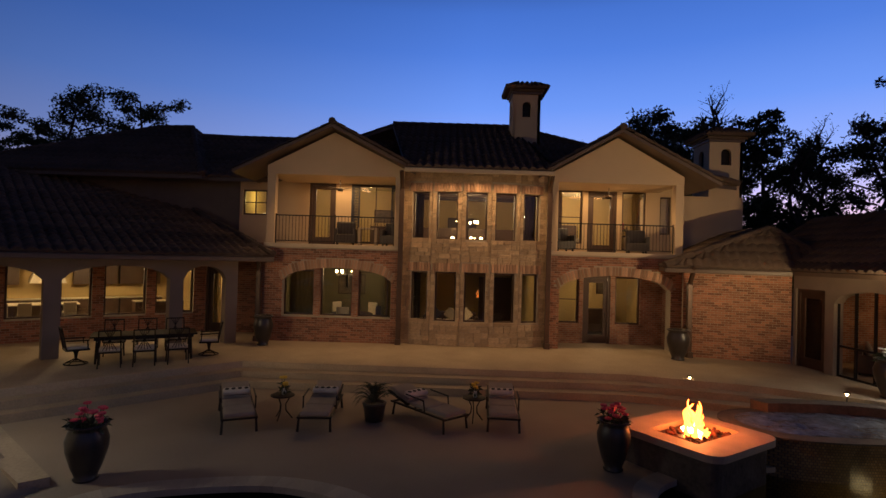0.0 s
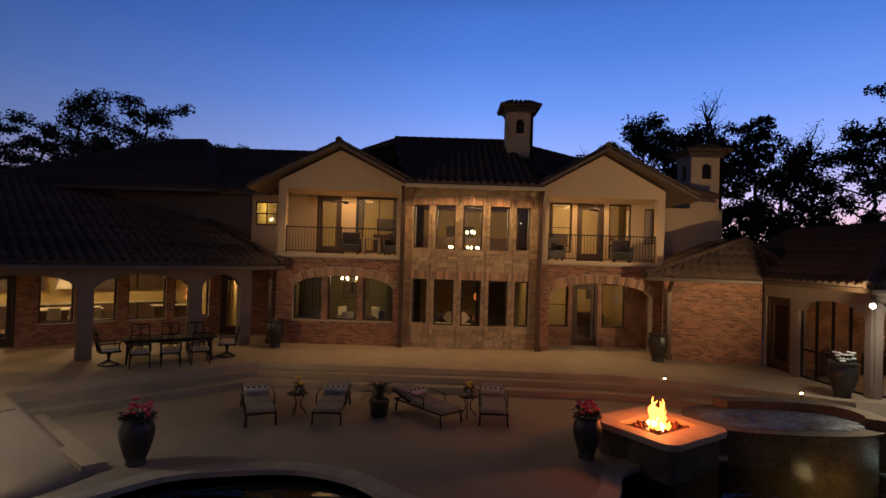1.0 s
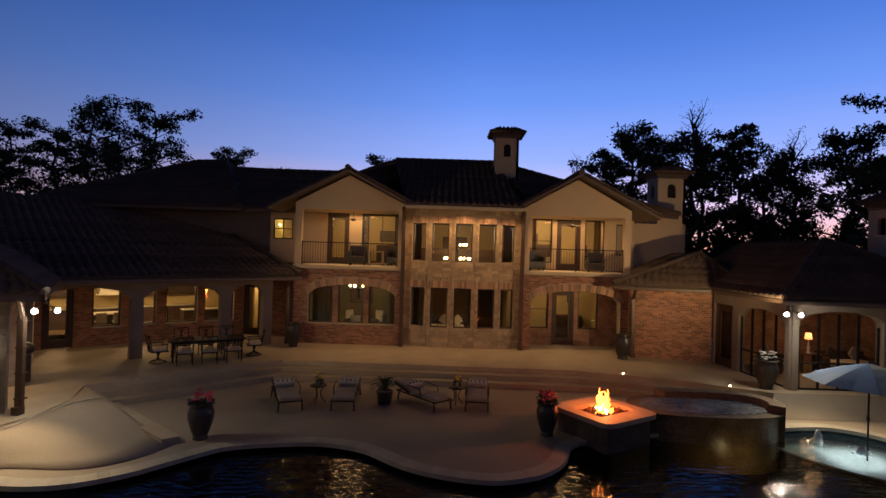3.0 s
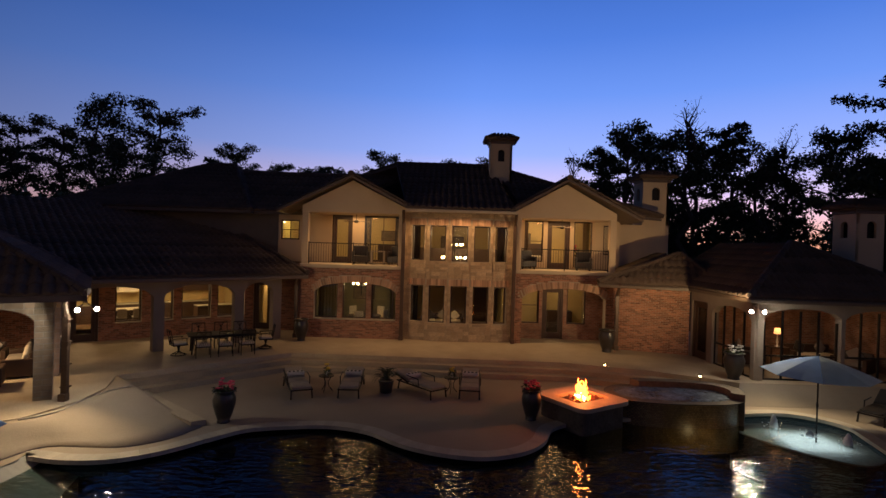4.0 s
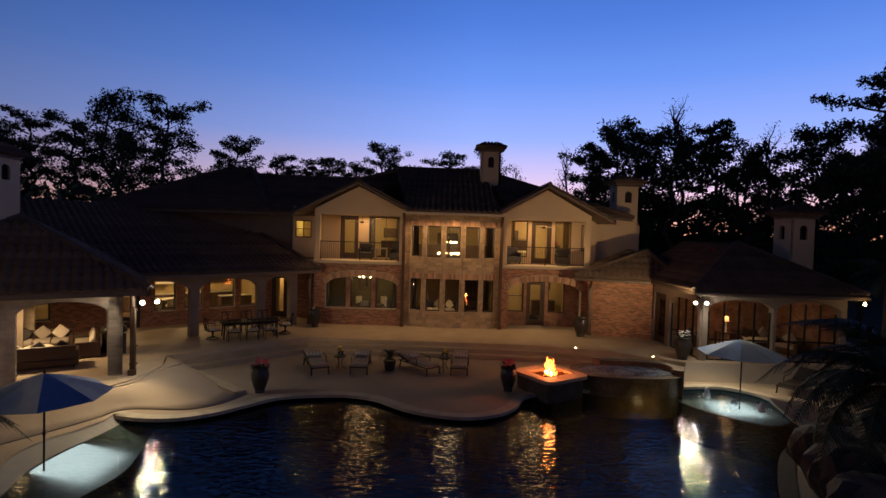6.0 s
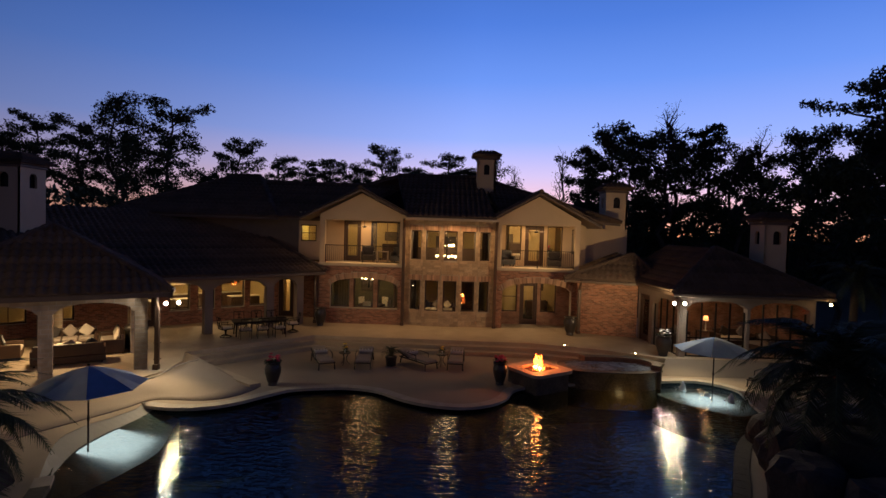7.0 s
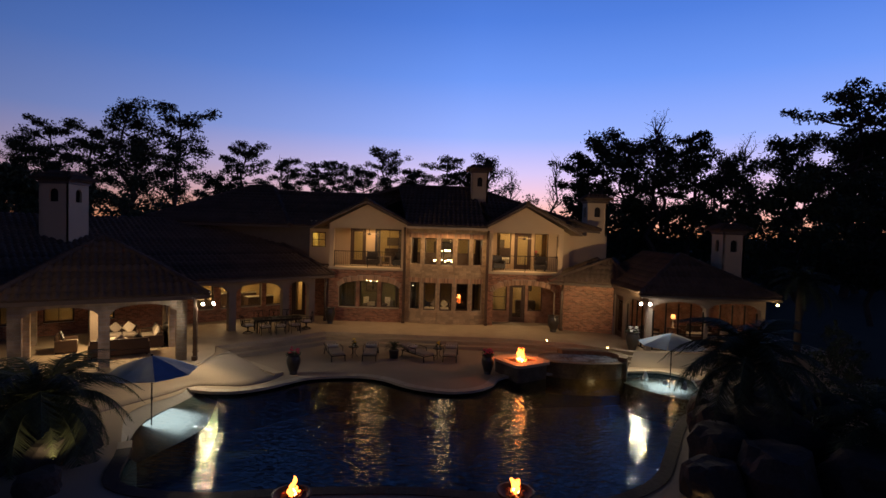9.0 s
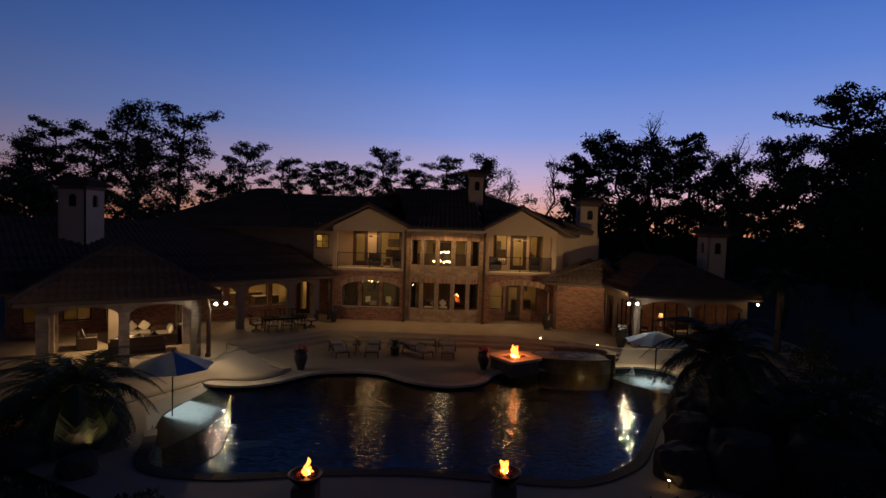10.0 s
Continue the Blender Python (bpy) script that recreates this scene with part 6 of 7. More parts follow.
def tree(x, y, h, seed, style="pine", spread=1.0, z=-0.12, leaves=1.0):
    rr = random.Random(seed)
    labels = {"pine": "tall dark pine with layered clumps of needles against the dusk", "oak": "broad dark leafy tree against the dusk sky", "bare": "thin nearly leafless tree against the dusk sky"}
    t = thing("tree", pose(x, y, z, 0, 0, rr.uniform(0, 360)), labels[style], "tree", "trees behind the house")
    b = bmesh.new()
    lean = Vector((rr.uniform(-0.04, 0.04) * h, rr.uniform(-0.04, 0.04) * h, 0))
    limb(b, (0, 0, 0), lean + Vector((0, 0, h * 0.95)), 0.02 * h, 0.004 * h, rr, 7)
    clumps = []
    if style == "pine":
        n, lo = rr.randint(17, 22), 0.40
    elif style == "oak":
        n, lo = rr.randint(20, 26), 0.22
    else:
        n, lo = rr.randint(20, 26), 0.3
    for i in range(n):
        u = lo + (1 - lo) * (i + rr.random()) / n
        a = i * 2.4 + rr.uniform(-0.5, 0.5)
        if style == "pine":
            reach = h * spread * (0.06 + 0.17 * math.sin(math.pi * min(1.0, (1.06 - u) / (1 - lo) * 0.9))) * rr.uniform(0.55, 1.2)
            rise = reach * rr.uniform(0.1, 0.4)
        elif style == "oak":
            reach = h * spread * 0.36 * math.sin(math.pi * (0.2 + 0.75 * (u - lo) / (1 - lo))) * rr.uniform(0.5, 1.15)
            rise = reach * rr.uniform(0.15, 0.5)
        else:
            reach, rise = h * spread * 0.22 * rr.uniform(0.4, 1.0) * (1.25 - u), h * 0.14 * rr.uniform(0.5, 1.0)
        s = lean * u + Vector((0, 0, h * 0.95 * u))
        e = s + Vector((reach * math.cos(a), reach * math.sin(a), rise))
        limb(b, s, e, 0.006 * h, 0.0015 * h, rr, 3)
        if style == "bare":
            for q in range(5):
                m_ = s.lerp(e, rr.uniform(0.3, 1))
                limb(b, m_, m_ + Vector((rr.uniform(-1, 1), rr.uniform(-1, 1), rr.uniform(0.3, 1.2))) * h * 0.06, 0.0016 * h, 0.0007 * h, rr, 2)
            clumps.append((tuple(e), (0.05 * h,) * 3, int(12 * leaves)))
            continue
        flat = 0.62 if style == "pine" else 0.85
        for q in range(7):
            k = rr.uniform(0.25, 1.1)
            c = s.lerp(e, k) + Vector((rr.uniform(-1, 1), rr.uniform(-1, 1), rr.uniform(-0.4, 0.6))) * 0.035 * h
            r = h * rr.uniform(0.032, 0.066) * (1.0 if style == "pine" else 1.2)
            clumps.append((tuple(c), (r, r, r * flat), int((52 if style == "pine" else 60) * leaves)))
    part("trunk", b, M_BARK, t, "dark trunk and limbs")
    ob = new("crown", leaf_mesh("crown", clumps, (0.15 + 0.0045 * h) if style != "bare" else 0.14, seed, M_LEAF))
    ob.parent = t
    ob["label"] = "dark foliage crown"
    return t


FAR = [(-75.8, 82.4, 20.6, "oak"), (-70.0, 79.5, 22.7, "pine"), (-63.5, 80.9, 22.8, "pine"), (-54.8, 78.0, 26.6, "oak"), (-47.5, 79.5, 26.3, "pine"), (-58.4, 86.7, 21.4, "oak"),
       (-43.9, 91.1, 14.8, "oak"), (-43.2, 99.8, 18.5, "bare"), (-40.4, 94.0, 22.2, "pine"), (-38.9, 114.9, 18.8, "bare"), (-37.2, 113.3, 21.1, "pine"), (-30.1, 111.7, 20.3, "pine"),
       (-25.5, 113.3, 20.6, "pine"), (-19.1, 110.1, 19.0, "oak"), (-12.2, 105.3, 22.8, "pine"), (-5.7, 111.7, 19.3, "pine"), (0.9, 105.3, 21.9, "pine"), (6.2, 108.5, 18.8, "oak"),
       (11.1, 106.9, 22.2, "oak"), (17.4, 114.9, 19.0, "bare"), (17.3, 66.7, 16.6, "bare"), (20.6, 62.1, 17.5, "pine"), (23.8, 59.8, 20.6, "oak"), (27.7, 63.3, 19.8, "oak"),
       (30.2, 59.8, 21.7, "bare"), (32.3, 62.1, 20.3, "oak"), (35.5, 59.8, 20.8, "pine"), (38.0, 56.4, 16.7, "bare"), (41.3, 59.8, 17.5, "oak"), (44.7, 62.1, 19.6, "bare"),
       (48.7, 59.8, 20.3, "oak"), (48.9, 48.3, 24.9, "pine"), (53.9, 52.9, 20.8, "oak"), (52.8, 43.7, 20.2, "pine"), (58.5, 56.4, 20.8, "oak"), (-83.1, 76.6, 22.1, "oak"),
       (-87.4, 65.0, 21.4, "pine")]
for i, (x, y, h, style) in enumerate(FAR):
    tree(x, y, h + 0.0175 * (y - 18), 100 + i, style, 1.35 if h > 24.5 and x > 40 else rr.uniform(0.9, 1.15))
# nearer dark trees that close the sides of the garden
for i, (x, y, h, style) in enumerate(((27, 24, 11.5, "oak"), (31, 17, 11.0, "oak"), (27, 9, 8.0, "oak"), (22.5, 3.5, 6.4, "oak"), (19.5, -1.5, 5.2, "oak"), (24, -4, 7.0, "oak"), (35, 27, 12, "oak"), (-29, 22, 10, "oak"), (-33, 14, 9.5, "oak"), (-26, 4, 6.5, "oak"), (-22, -3, 4.6, "oak"))):
    tree(x, y, h, 300 + i, style, 1.25, -0.12, 1.25)

# low wood that closes the horizon
rr = random.Random(77)
clumps = []
for i in range(330):
    a = rr.uniform(-1.75, 1.75)
    d = rr.uniform(66, 84)
    x, y = d * math.sin(a) * 1.25, d * math.cos(a)
    top = rr.uniform(6.0, 11.0) if abs(a) > 0.25 else rr.uniform(5.0, 9.0)
    for k in range(3):
        r = rr.uniform(1.4, 2.6)
        clumps.append(((x + rr.uniform(-1, 1), y, top * (0.25 + 0.36 * k)), (r, r, r * 1.1), 46))
ob = new("far_woods", leaf_mesh("far_woods", clumps, 0.55, 5, M_LEAF))
tagged(ob, "dark low woods along the horizon", "woods", "", "stuff")
b = bmesh.new()
prev = None
for i in range(61):
    a = radians(-110 + 220 * i / 60)
    p = (110 * math.sin(a), 95 * math.cos(a))
    h_ = 6.2 + 1.6 * noise.noise((i * 0.7, 0, 0))
    cur = [b.verts.new((p[0], p[1], zz)) for zz in (-0.3, h_)] + [b.verts.new((p[0] * 1.05, p[1] * 1.05, zz)) for zz in (-0.3, h_)]
    if prev:
        for q in ((0, 1), (1, 3), (3, 2)):
            b.faces.new((prev[q[0]], prev[q[1]], cur[q[1]], cur[q[0]]))
    prev = cur
tagged(part("distant_wood_line", b, M_LEAF), "dark solid line of distant woods", "woods", "", "structure")

# ---- palms ----
palm_mes = [mesh_of("frond", frond_bm(2.3, 1.5, 0.9, 46, 0.55, 0.016, s), M_LEAF) for s in range(4)]


def palm(x, y, z, h, scale, n, seed, label):
    rr = random.Random(seed)
    t = thing("palm_tree", pose(x, y, z), label, "palm", "palms")
    prof = []
    for i in range(int(h / 0.14) + 1):
        prof += [(0.17 - 0.03 * i * 0.14 / h, i * 0.14), (0.2 - 0.03 * i * 0.14 / h, i * 0.14 + 0.1)]
    part("trunk", lathe(prof, 12), M_BARK, t, "ringed rough trunk")
    for i in range(n):
        u = i / n
        m = pose(0, 0, h, 0, 0, i * 137.5 + rr.uniform(-9, 9)) @ pose(0, 0, 0, 0, 38 - 88 * u + rr.uniform(-7, 7), 0) @ Matrix.Scale(scale * rr.uniform(0.85, 1.1), 4)
        shared("frond", palm_mes[i % 4], t, m)


palm(-10.4, 0.1, -0.1, 1.3, 1.25, 46, 1, "low bushy palm lit from below beside the pool")
palm(10.7, 1.9, -0.1, 2.7, 1.2, 44, 2, "dark palm with long arching fronds over the rocks")
palm(-11.6, 0.6, -0.1, 1.1, 0.8, 26, 3, "low bushy palm among boulders")
palm(19.6, 12.8, -0.1, 4.3, 0.9, 30, 4, "tall palm lit by a lamp beside the porch")
palm(12.9, -0.4, -0.1, 1.5, 1.0, 28, 6, "dark bushy palm in the planting bed")


# ---- boulders and shrubs ----


def boulder(x, y, z, sx, sy, sz, seed, label="dark weathered boulder beside the pool"):
    b = bmesh.new()
    bmesh.ops.create_icosphere(b, subdivisions=3, radius=1.0)
    o = Vector((seed * 3.1, seed * 1.7, seed * 0.9))
    for v in b.verts:
        n = v.co.normalized()
        k = 1 + 0.28 * noise.noise(n * 1.3 + o) + 0.12 * noise.noise(n * 3.2 + o) + 0.05 * noise.noise(n * 8 + o)
        q = n * k
        q.z = max(-0.55, min(q.z, 0.72 + 0.08 * noise.noise(n * 2 + o)))
        v.co = Vector((q.x * sx, q.y * sy, (q.z + 0.55) * sz))
    t = tagged(part("boulder", b, M_ROCK, None, "", pose(x, y, z, 0, 0, seed * 47)), label, "boulder", "boulders")
    return t


rr = random.Random(15)
for i, (x, y, s) in enumerate(((11.9, 4.7, 0.95), (10.9, 3.5, 1.2), (10.0, 2.0, 1.15), (12.2, 3.0, 1.6), (9.0, 0.2, 1.05), (11.1, 1.1, 1.6), (8.0, -1.4, 0.85), (9.6, -1.4, 1.2), (13.6, 4.9, 0.8), (14.2, 4.1, 1.1), (12.0, -1.8, 1.4))):
    boulder(x, y, -0.16, s * 0.95, s * 0.8, s * rr.uniform(0.75, 1.0), i + 2)
for i, (x, y, s) in enumerate(((-10.3, 0.8, 0.7), (-9.4, 0.15, 0.62), (-9.7, -0.75, 0.7), (-8.6, -2.3, 0.5), (-11.5, 1.6, 0.6), (-10.6, -1.7, 0.6))):
    boulder(x, y, -0.1, s, s * 0.9, s, i + 40, "rounded pale boulder under the palms")


def shrub(x, y, w, h, seed, label="dark rounded shrub in a planting bed"):
    rr = random.Random(seed)
    cl = []
    for i in range(int(22 * w)):
        a, q = rr.uniform(0, 6.28), w * math.sqrt(rr.random())
        r = rr.uniform(0.18, 0.36)
        cl.append(((q * math.cos(a), q * math.sin(a), max(r * 0.7, h * rr.uniform(0.2, 0.9) * (1 - 0.5 * (q / w) ** 2))), (r, r, r), 42))
    t = thing("shrub", pose(x, y, -0.12), label, "shrub", "shrubs")
    ob = new("foliage", leaf_mesh("foliage", cl, 0.075, seed, M_LEAF))
    ob.parent = t
    b = bmesh.new()
    for i in range(5):
        limb(b, (0, 0, 0), (rr.uniform(-w, w) * 0.5, rr.uniform(-w, w) * 0.5, h * 0.6), 0.03, 0.01, rr, 2)
    part("stems", b, M_BARK, t)


for i, (x, y, w, h) in enumerate(((14.6, 2.0, 1.4, 1.7), (16.4, 4.6, 1.5, 2.0), (15.4, -0.6, 1.5, 2.2), (18.2, 7.4, 1.3, 1.8), (19.6, 10.0, 1.0, 2.6), (21.0, 12.0, 1.3, 3.0), (13.4, -3.6, 1.6, 1.8), (17.8, 1.4, 1.5, 2.6), (10.9, -3.9, 1.3, 1.2), (7.0, -4.6, 1.2, 0.9),
                                  (-11.6, -2.4, 1.2, 1.0), (-13.2, -0.6, 1.2, 1.2), (-13.6, 1.8, 0.9, 0.9), (-9.6, -4.0, 1.2, 0.9), (-6.0, -4.9, 1.2, 0.8), (-15.5, -2.2, 1.5, 1.6), (20.6, 6.2, 1.6, 2.4))):
    shrub(x, y, w, h, 500 + i)
# ---- what shows inside the rooms ----


def chandelier(m, tiers, label, drop=1.2):
    t = thing("chandelier", m, label, "chandelier", "chandeliers")
    part("rod", tube((0, 0, 0), (0, 0, drop), 0.012), M_IRON, t)
    part("body", lathe([(0.02, -0.5), (0.05, -0.42), (0.03, -0.2), (0.06, -0.05), (0.02, 0.1)], 12), M_IRON, t)
    for r, z, n in tiers:
        b = bmesh.new()
        for i in range(24):
            a, c = radians(15 * i), radians(15 * (i + 1))
            tube((r * math.cos(a), r * math.sin(a), z), (r * math.cos(c), r * math.sin(c), z), 0.012, None, 6, b)
        for i in range(n):
            a = radians(360 * i / n + 12)
            tube((0, 0, z - 0.05), (r * math.cos(a), r * math.sin(a), z), 0.01, None, 6, b)
        part("ring", b, M_IRON, t, "dark iron ring")
        for i in range(n):
            a = radians(360 * i / n + 12)
            p = Vector((r * math.cos(a), r * math.sin(a), z))
            cup = part("candle", tube(p, p + Vector((0, 0, 0.09)), 0.018, None, 8), M_CREAMCLOTH, t)
            part("bulb", ball(p + Vector((0, 0, 0.13)), 0.045, 1, 1, 1.25), M_BULB, cup, "glowing bulb")


chandelier(pose(0.95, 21.2, 4.85), [(0.62, -0.55, 8), (0.42, 0.12, 6)], "large two-tiered iron chandelier with glowing bulbs", 1.7)
chandelier(pose(-3.75, 20.9, 2.85), [(0.42, 0.0, 6)], "iron dining chandelier with glowing bulbs", 0.7)


def flush_light(x, y, z, r=0.2):
    t = thing("ceiling_light", pose(x, y, z), "round glowing ceiling light", "ceiling light", "ceiling lights")
    part("plate", lathe([(r * 0.9, -0.03), (r, 0.0)], 18), M_IRON, t)
    part("diffuser", lathe([(r * 0.2, -0.12), (r * 0.75, -0.08), (r * 0.9, -0.03)], 18), M_BULB, t, "glowing diffuser")


flush_light(-3.2, 22.8, 6.7)
flush_light(5.0, 22.6, 6.7)
kp = km @ Vector((4.6, 2.2, 3.5))
flush_light(kp.x, kp.y, kp.z, 0.28)
kp = km @ Vector((7.4, 2.4, 3.5))
flush_light(kp.x, kp.y, kp.z, 0.24)


def lantern(m, label="small glowing wall lantern"):
    t = thing("wall_lamp", m, label, "wall lamp", "wall lamps")
    part("bracket", box(-0.03, 0.03, -0.02, 0.1, -0.15, 0.15, 0.005), M_IRON, t)
    part("shade", lathe([(0.06, -0.12), (0.085, 0.0), (0.07, 0.14), (0.03, 0.17)], 12), M_SHADE, t, "glowing shade")


lantern(pose(-1.25, 20.1, 2.1, 0, 0, 90))
lantern(pose(8.95, 22.9, 5.75))
lantern(pose(2.0, 25.8, 2.3))


def curtain(m, w, h, label, material):
    t = tagged(new("curtain"), label, "curtain", "curtains")
    t.matrix_basis = m
    b = bmesh.new()
    n = int(w / 0.03)
    rows = [[b.verts.new((w * i / n, 0.035 * math.sin(i * 1.25), z)) for i in range(n + 1)] for z in (0, h)]
    for i in range(n):
        b.faces.new((rows[0][i], rows[0][i + 1], rows[1][i + 1], rows[1][i])).smooth = True
    bmesh.ops.solidify(b, geom=b.faces[:], thickness=0.008)
    part("drape", b, material, t)
    part("rod", tube((-0.05, 0, h + 0.02), (w + 0.05, 0, h + 0.02), 0.012), M_IRON, t)


M_DRAPE = mat("gold_drape", (0.34, 0.25, 0.12), 0.9, 0.15, 3)
M_DARKDRAPE = mat("brown_drape", (0.09, 0.06, 0.035), 0.9, 0.15, 3)
for x, w in ((-5.6, 0.85), (-2.1, 0.25)):
    curtain(pose(x, 19.45, TERR + 0.02), w, 2.6, "long pale green drape beside the dining window", M_DRAPE)
for x, z, h in ((-1.15, FL2 + 0.25, 2.2), (3.0, FL2 + 0.25, 2.2), (2.55, TERR + 0.02, 2.7), (-1.2, TERR + 0.02, 2.7)):
    curtain(pose(x, 19.6, z), 0.4, h, "long brown drape beside the bay window", M_DARKDRAPE)
curtain(pose(7.65, 21.5, FL2), 0.35, 2.5, "pale drape beside the balcony window", M_DRAPE)
curtain(pose(4.5, 21.5, FL2), 0.3, 2.5, "pale drape beside the balcony window", M_DRAPE)


def cabinet(m, w, h, d, label, n=3, material=None, top=None):
    t = thing("cabinet", m, label, "cabinet", "cabinets")
    mt = material or M_WOOD
    part("body", box(-w / 2, w / 2, 0.02, d, 0, h), mt, t)
    k = w / n
    for i in range(n):
        dr = part("cabinet_door", box(-w / 2 + k * i + 0.01, -w / 2 + k * (i + 1) - 0.01, 0, 0.018, 0.06, h - 0.04, 0.004), mt, t)
        part("handle", tube((-w / 2 + k * (i + 0.85), -0.015, h * 0.45), (-w / 2 + k * (i + 0.85), -0.015, h * 0.6), 0.006, None, 6), M_IRON, dr)
    if top:
        part("worktop", box(-w / 2 - 0.02, w / 2 + 0.02, -0.03, d, h + 0.002, h + 0.04, 0.006), top, t, "pale stone worktop")


M_WORKTOP = mat("pale_granite", (0.5, 0.44, 0.34), 0.3, 0.3, 12)
M_PICTURE = mat("dark_painting", (0.12, 0.09, 0.06), 0.6, 0.6, 5)
for i in range(5):
    cabinet(km @ pose(1.0 + 1.7 * i, 5.3, TERR), 1.66, 0.9, 0.6, "dark wooden kitchen base cabinet with a granite top", 3, None, M_WORKTOP)
    if i != 2:
        cabinet(km @ pose(1.0 + 1.7 * i, 5.6, TERR + 1.5), 1.6, 1.0, 0.36, "dark wooden kitchen wall cabinet", 3)
cabinet(km @ pose(3.9, 2.6, TERR), 2.6, 0.92, 1.0, "kitchen island with a pale granite top", 4, None, M_WORKTOP)
cabinet(km @ pose(8.0, 2.8, TERR), 1.8, 0.92, 0.7, "kitchen counter with a pale granite top", 3, None, M_WORKTOP)
hood = tagged(new("range_hood"), "plastered range hood over the stove", "range hood")
hood.matrix_basis = km @ pose(4.4, 5.3, TERR)
b = bmesh.new()
bmesh.ops.create_cone(b, cap_ends=True, segments=4, radius1=0.85, radius2=0.4, depth=1.0, matrix=pose(0, 0.2, 2.1, 0, 0, 45))
box(-0.25, 0.25, 0.1, 0.6, 2.6, 2.95, 0, b)
part("hood_body", b, M_CREAMCLOTH, hood)
for i in range(4):
    t = thing("bar_stool", km @ pose(2.9 + 0.65 * i, 2.2, TERR), "wooden bar stool with a tan seat at the island", "stool", "bar stools")
    part("seat", box(-0.2, 0.2, -0.2, 0.2, 0.62, 0.7, 0.02), M_CUSHION, t)
    part("backrest", box(-0.2, 0.2, -0.22, -0.17, 0.7, 1.08, 0.02), M_CUSHION, t)
    for x in (-0.17, 0.17):
        for y in (-0.17, 0.17):
            part("leg", tube((x, y, 0.62), (x * 1.1, y * 1.1, 0), 0.02), M_WOOD, t)


def picture(m, w, h, label="framed dark painting on the wall"):
    t = thing("picture", m, label, "picture", "pictures")
    b = bmesh.new()
    for p in ((0, 0.05, 0, h), (w - 0.05, w, 0, h), (0.05, w - 0.05, 0, 0.05), (0.05, w - 0.05, h - 0.05, h)):
        box(p[0], p[1], -0.03, 0, p[2], p[3], 0, b)
    part("picture_frame", b, M_WOOD, t)
    part("canvas", box(0.04, w - 0.04, -0.012, 0, 0.04, h - 0.04), M_PICTURE, t)


picture(pose(-3.3, 25.0, 5.2), 0.9, 0.6)
picture(pose(5.0, 25.0, 4.9), 0.5, 1.0)
picture(pose(7.0, 24.0, 2.2), 0.5, 0.6)
picture(pose(-4.6, 23.5, 1.9), 1.2, 0.9)
picture(pose(0.2, 26.0, 4.6), 1.4, 1.0)

# dining table and chairs indoors
t = thing("dining_table", pose(-3.6, 21.2, TERR), "round wooden dining table indoors", "dining table")
part("tabletop", lathe([(0.8, 0.7), (0.85, 0.72), (0.85, 0.76)], 28), M_WOOD, t)
part("pedestal", lathe([(0.35, 0), (0.3, 0.08), (0.1, 0.15), (0.1, 0.6), (0.25, 0.7)], 16), M_WOOD, t)


def room_chair(m):
    t = thing("dining_chair", m, "upholstered dining chair with a high tan back", "chair", "dining chairs")
    part("seat", box(-0.24, 0.24, -0.24, 0.24, 0.4, 0.5, 0.03), M_CREAMCLOTH, t)
    part("backrest", box(-0.24, 0.24, 0.2, 0.27, 0.5, 1.12, 0.03), M_CREAMCLOTH, t)
    for x in (-0.2, 0.2):
        for y in (-0.2, 0.2):
            part("leg", box(x - 0.02, x + 0.02, y - 0.02, y + 0.02, 0, 0.4), M_WOOD, t)
    return t


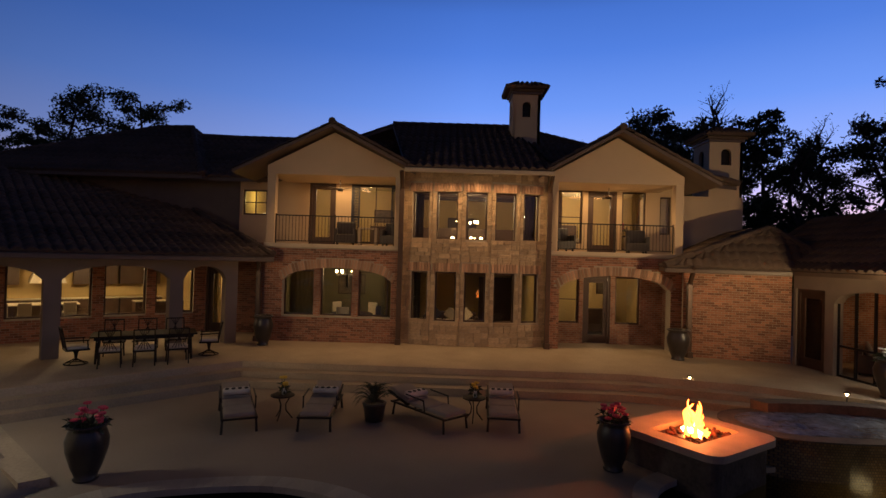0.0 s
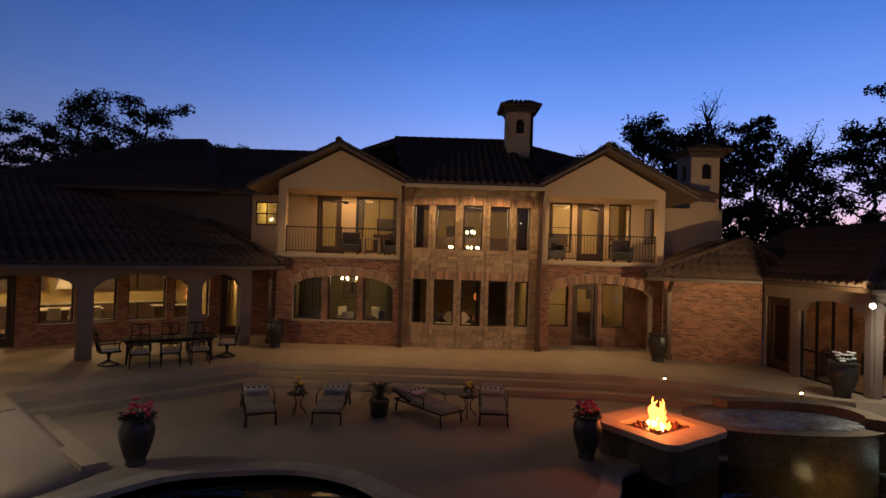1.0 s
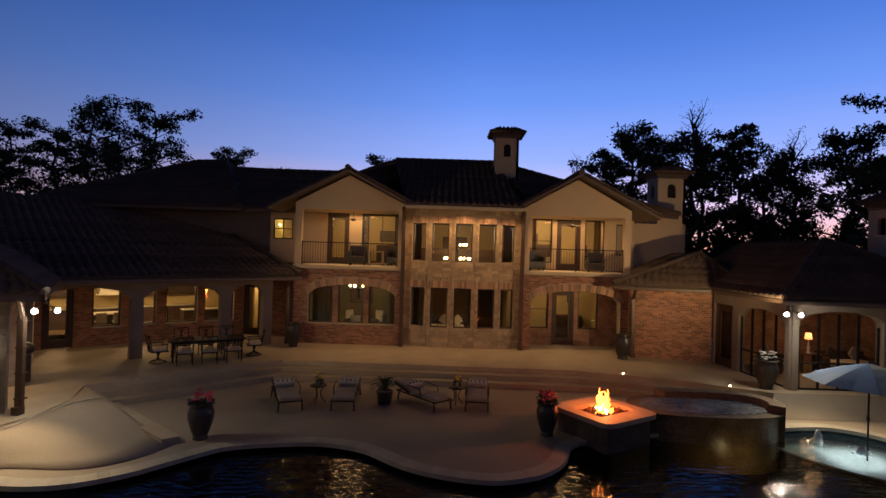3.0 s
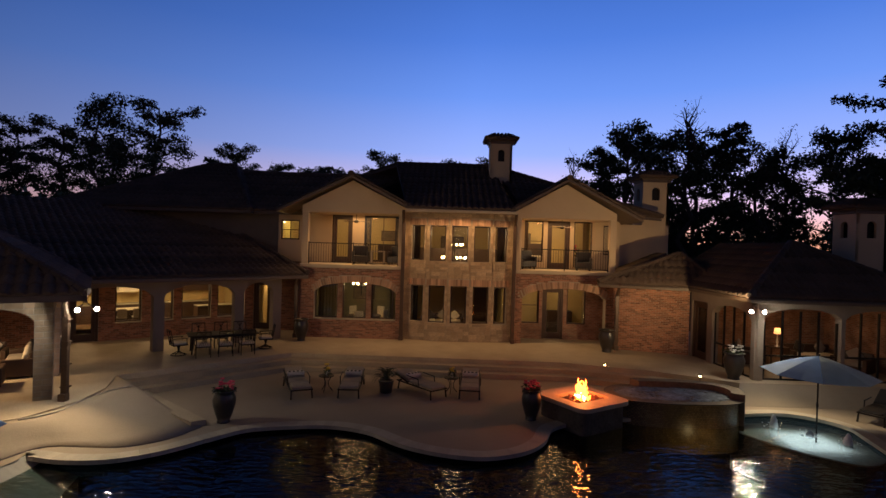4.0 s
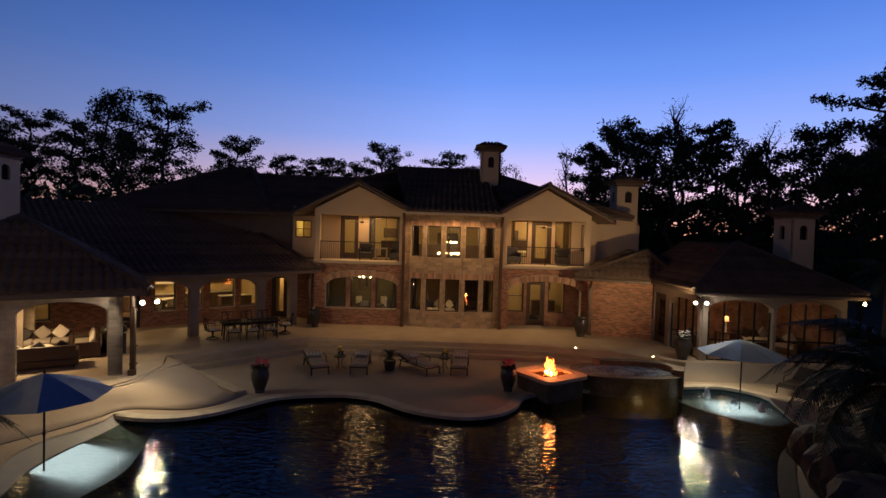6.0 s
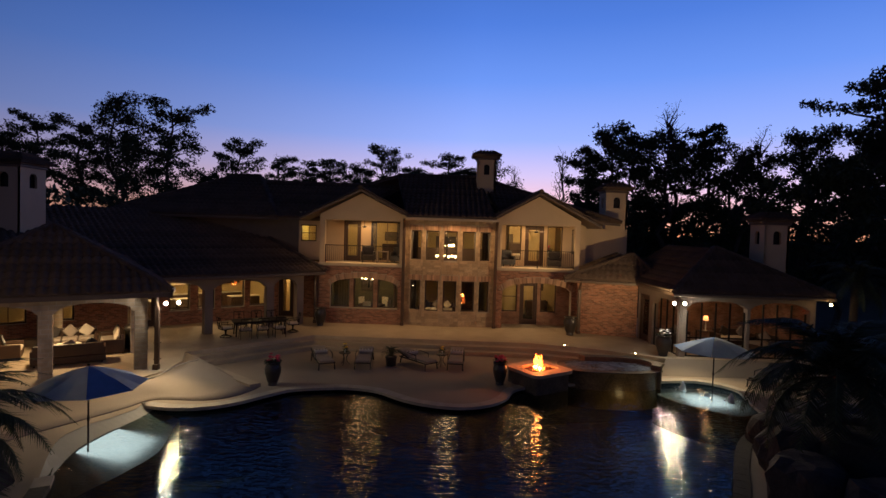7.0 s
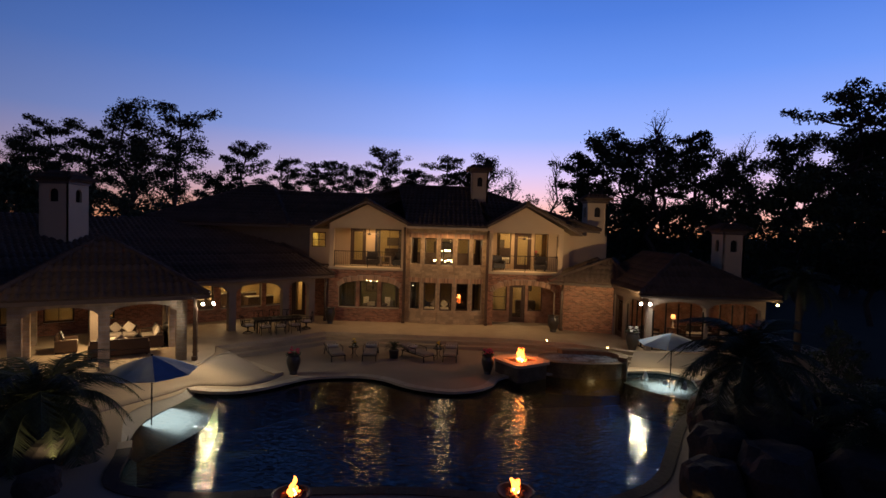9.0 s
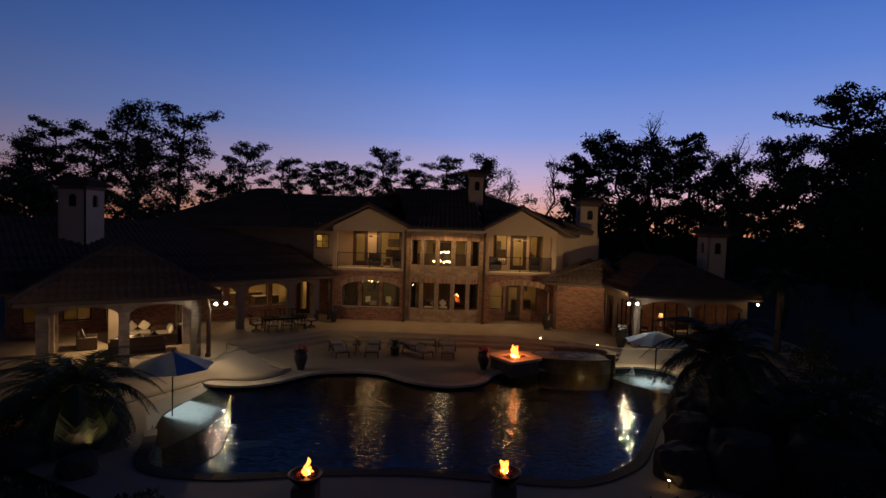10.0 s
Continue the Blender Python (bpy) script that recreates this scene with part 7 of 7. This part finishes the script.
rc = room_chair(pose(-4.55, 20.9, TERR, 0, 0, 115))
for x, y, a in ((-4.2, 22.0, 50), (-3.0, 22.1, -30), (-2.7, 20.8, -110), (-3.7, 20.2, 175)):
    copy_thing(rc, pose(x, y, TERR, 0, 0, a))
# hall and study furniture
sofa(pose(0.4, 22.6, TERR), 2.2, "hall sofa with pale pillows", 3, M_CREAMCLOTH)
cabinet(pose(2.6, 25.4, TERR), 1.6, 2.2, 0.5, "tall dark wooden cabinet in the hall", 2)
cabinet(pose(7.0, 23.4, TERR), 1.4, 1.0, 0.5, "low dark cabinet in a lit room", 2)
cabinet(pose(-2.6, 24.4, FL2), 1.6, 1.0, 0.5, "dark chest of drawers in a bedroom", 2)
bed = thing("bed", pose(5.2, 23.4, FL2), "made bed with pale covers in a lit bedroom", "bed")
part("mattress", box(-0.9, 0.9, -1.0, 1.0, 0.3, 0.62, 0.06), M_CREAMCLOTH, bed)
part("headboard", box(-0.95, 0.95, 1.0, 1.08, 0, 1.3, 0.02), M_WOOD, bed)
part("bed_base", box(-0.9, 0.9, -1.0, 1.0, 0, 0.3), M_WOOD, bed)
red = thing("flower_arrangement", pose(7.2, 21.7, FL2 + 0.75), "red flowers glowing beside the balcony window", "blossom")
part("vase", lathe([(0.06, 0), (0.1, 0.1), (0.06, 0.22), (0.08, 0.25)], 12), M_WHITECLOTH, red)
blooms(red, 0.18, 0.25, 26, 6, M_PINK)
st = thing("side_table", pose(7.2, 21.7, FL2), "small dark table under a flower vase", "side table")
part("tabletop", box(-0.25, 0.25, -0.2, 0.2, 0.7, 0.75, 0.01), M_WOOD, st)
for x in (-0.2, 0.2):
    for y in (-0.15, 0.15):
        part("leg", box(x - 0.02, x + 0.02, y - 0.02, y + 0.02, 0, 0.7), M_WOOD, st)
# beams under the hall ceiling
for i in range(4):
    structure(numbered("beam"), box(-1.4, 3.7, 19.9 + 1.5 * i, 20.1 + 1.5 * i, 6.3, 6.6), M_WOOD, "dark wooden ceiling beam in the hall", "beam")
structure("gallery_rail", box(-1.4, 3.7, 22.45, 22.5, 3.95, 4.9), M_WOOD, "dark wooden gallery railing in the hall", "railing")
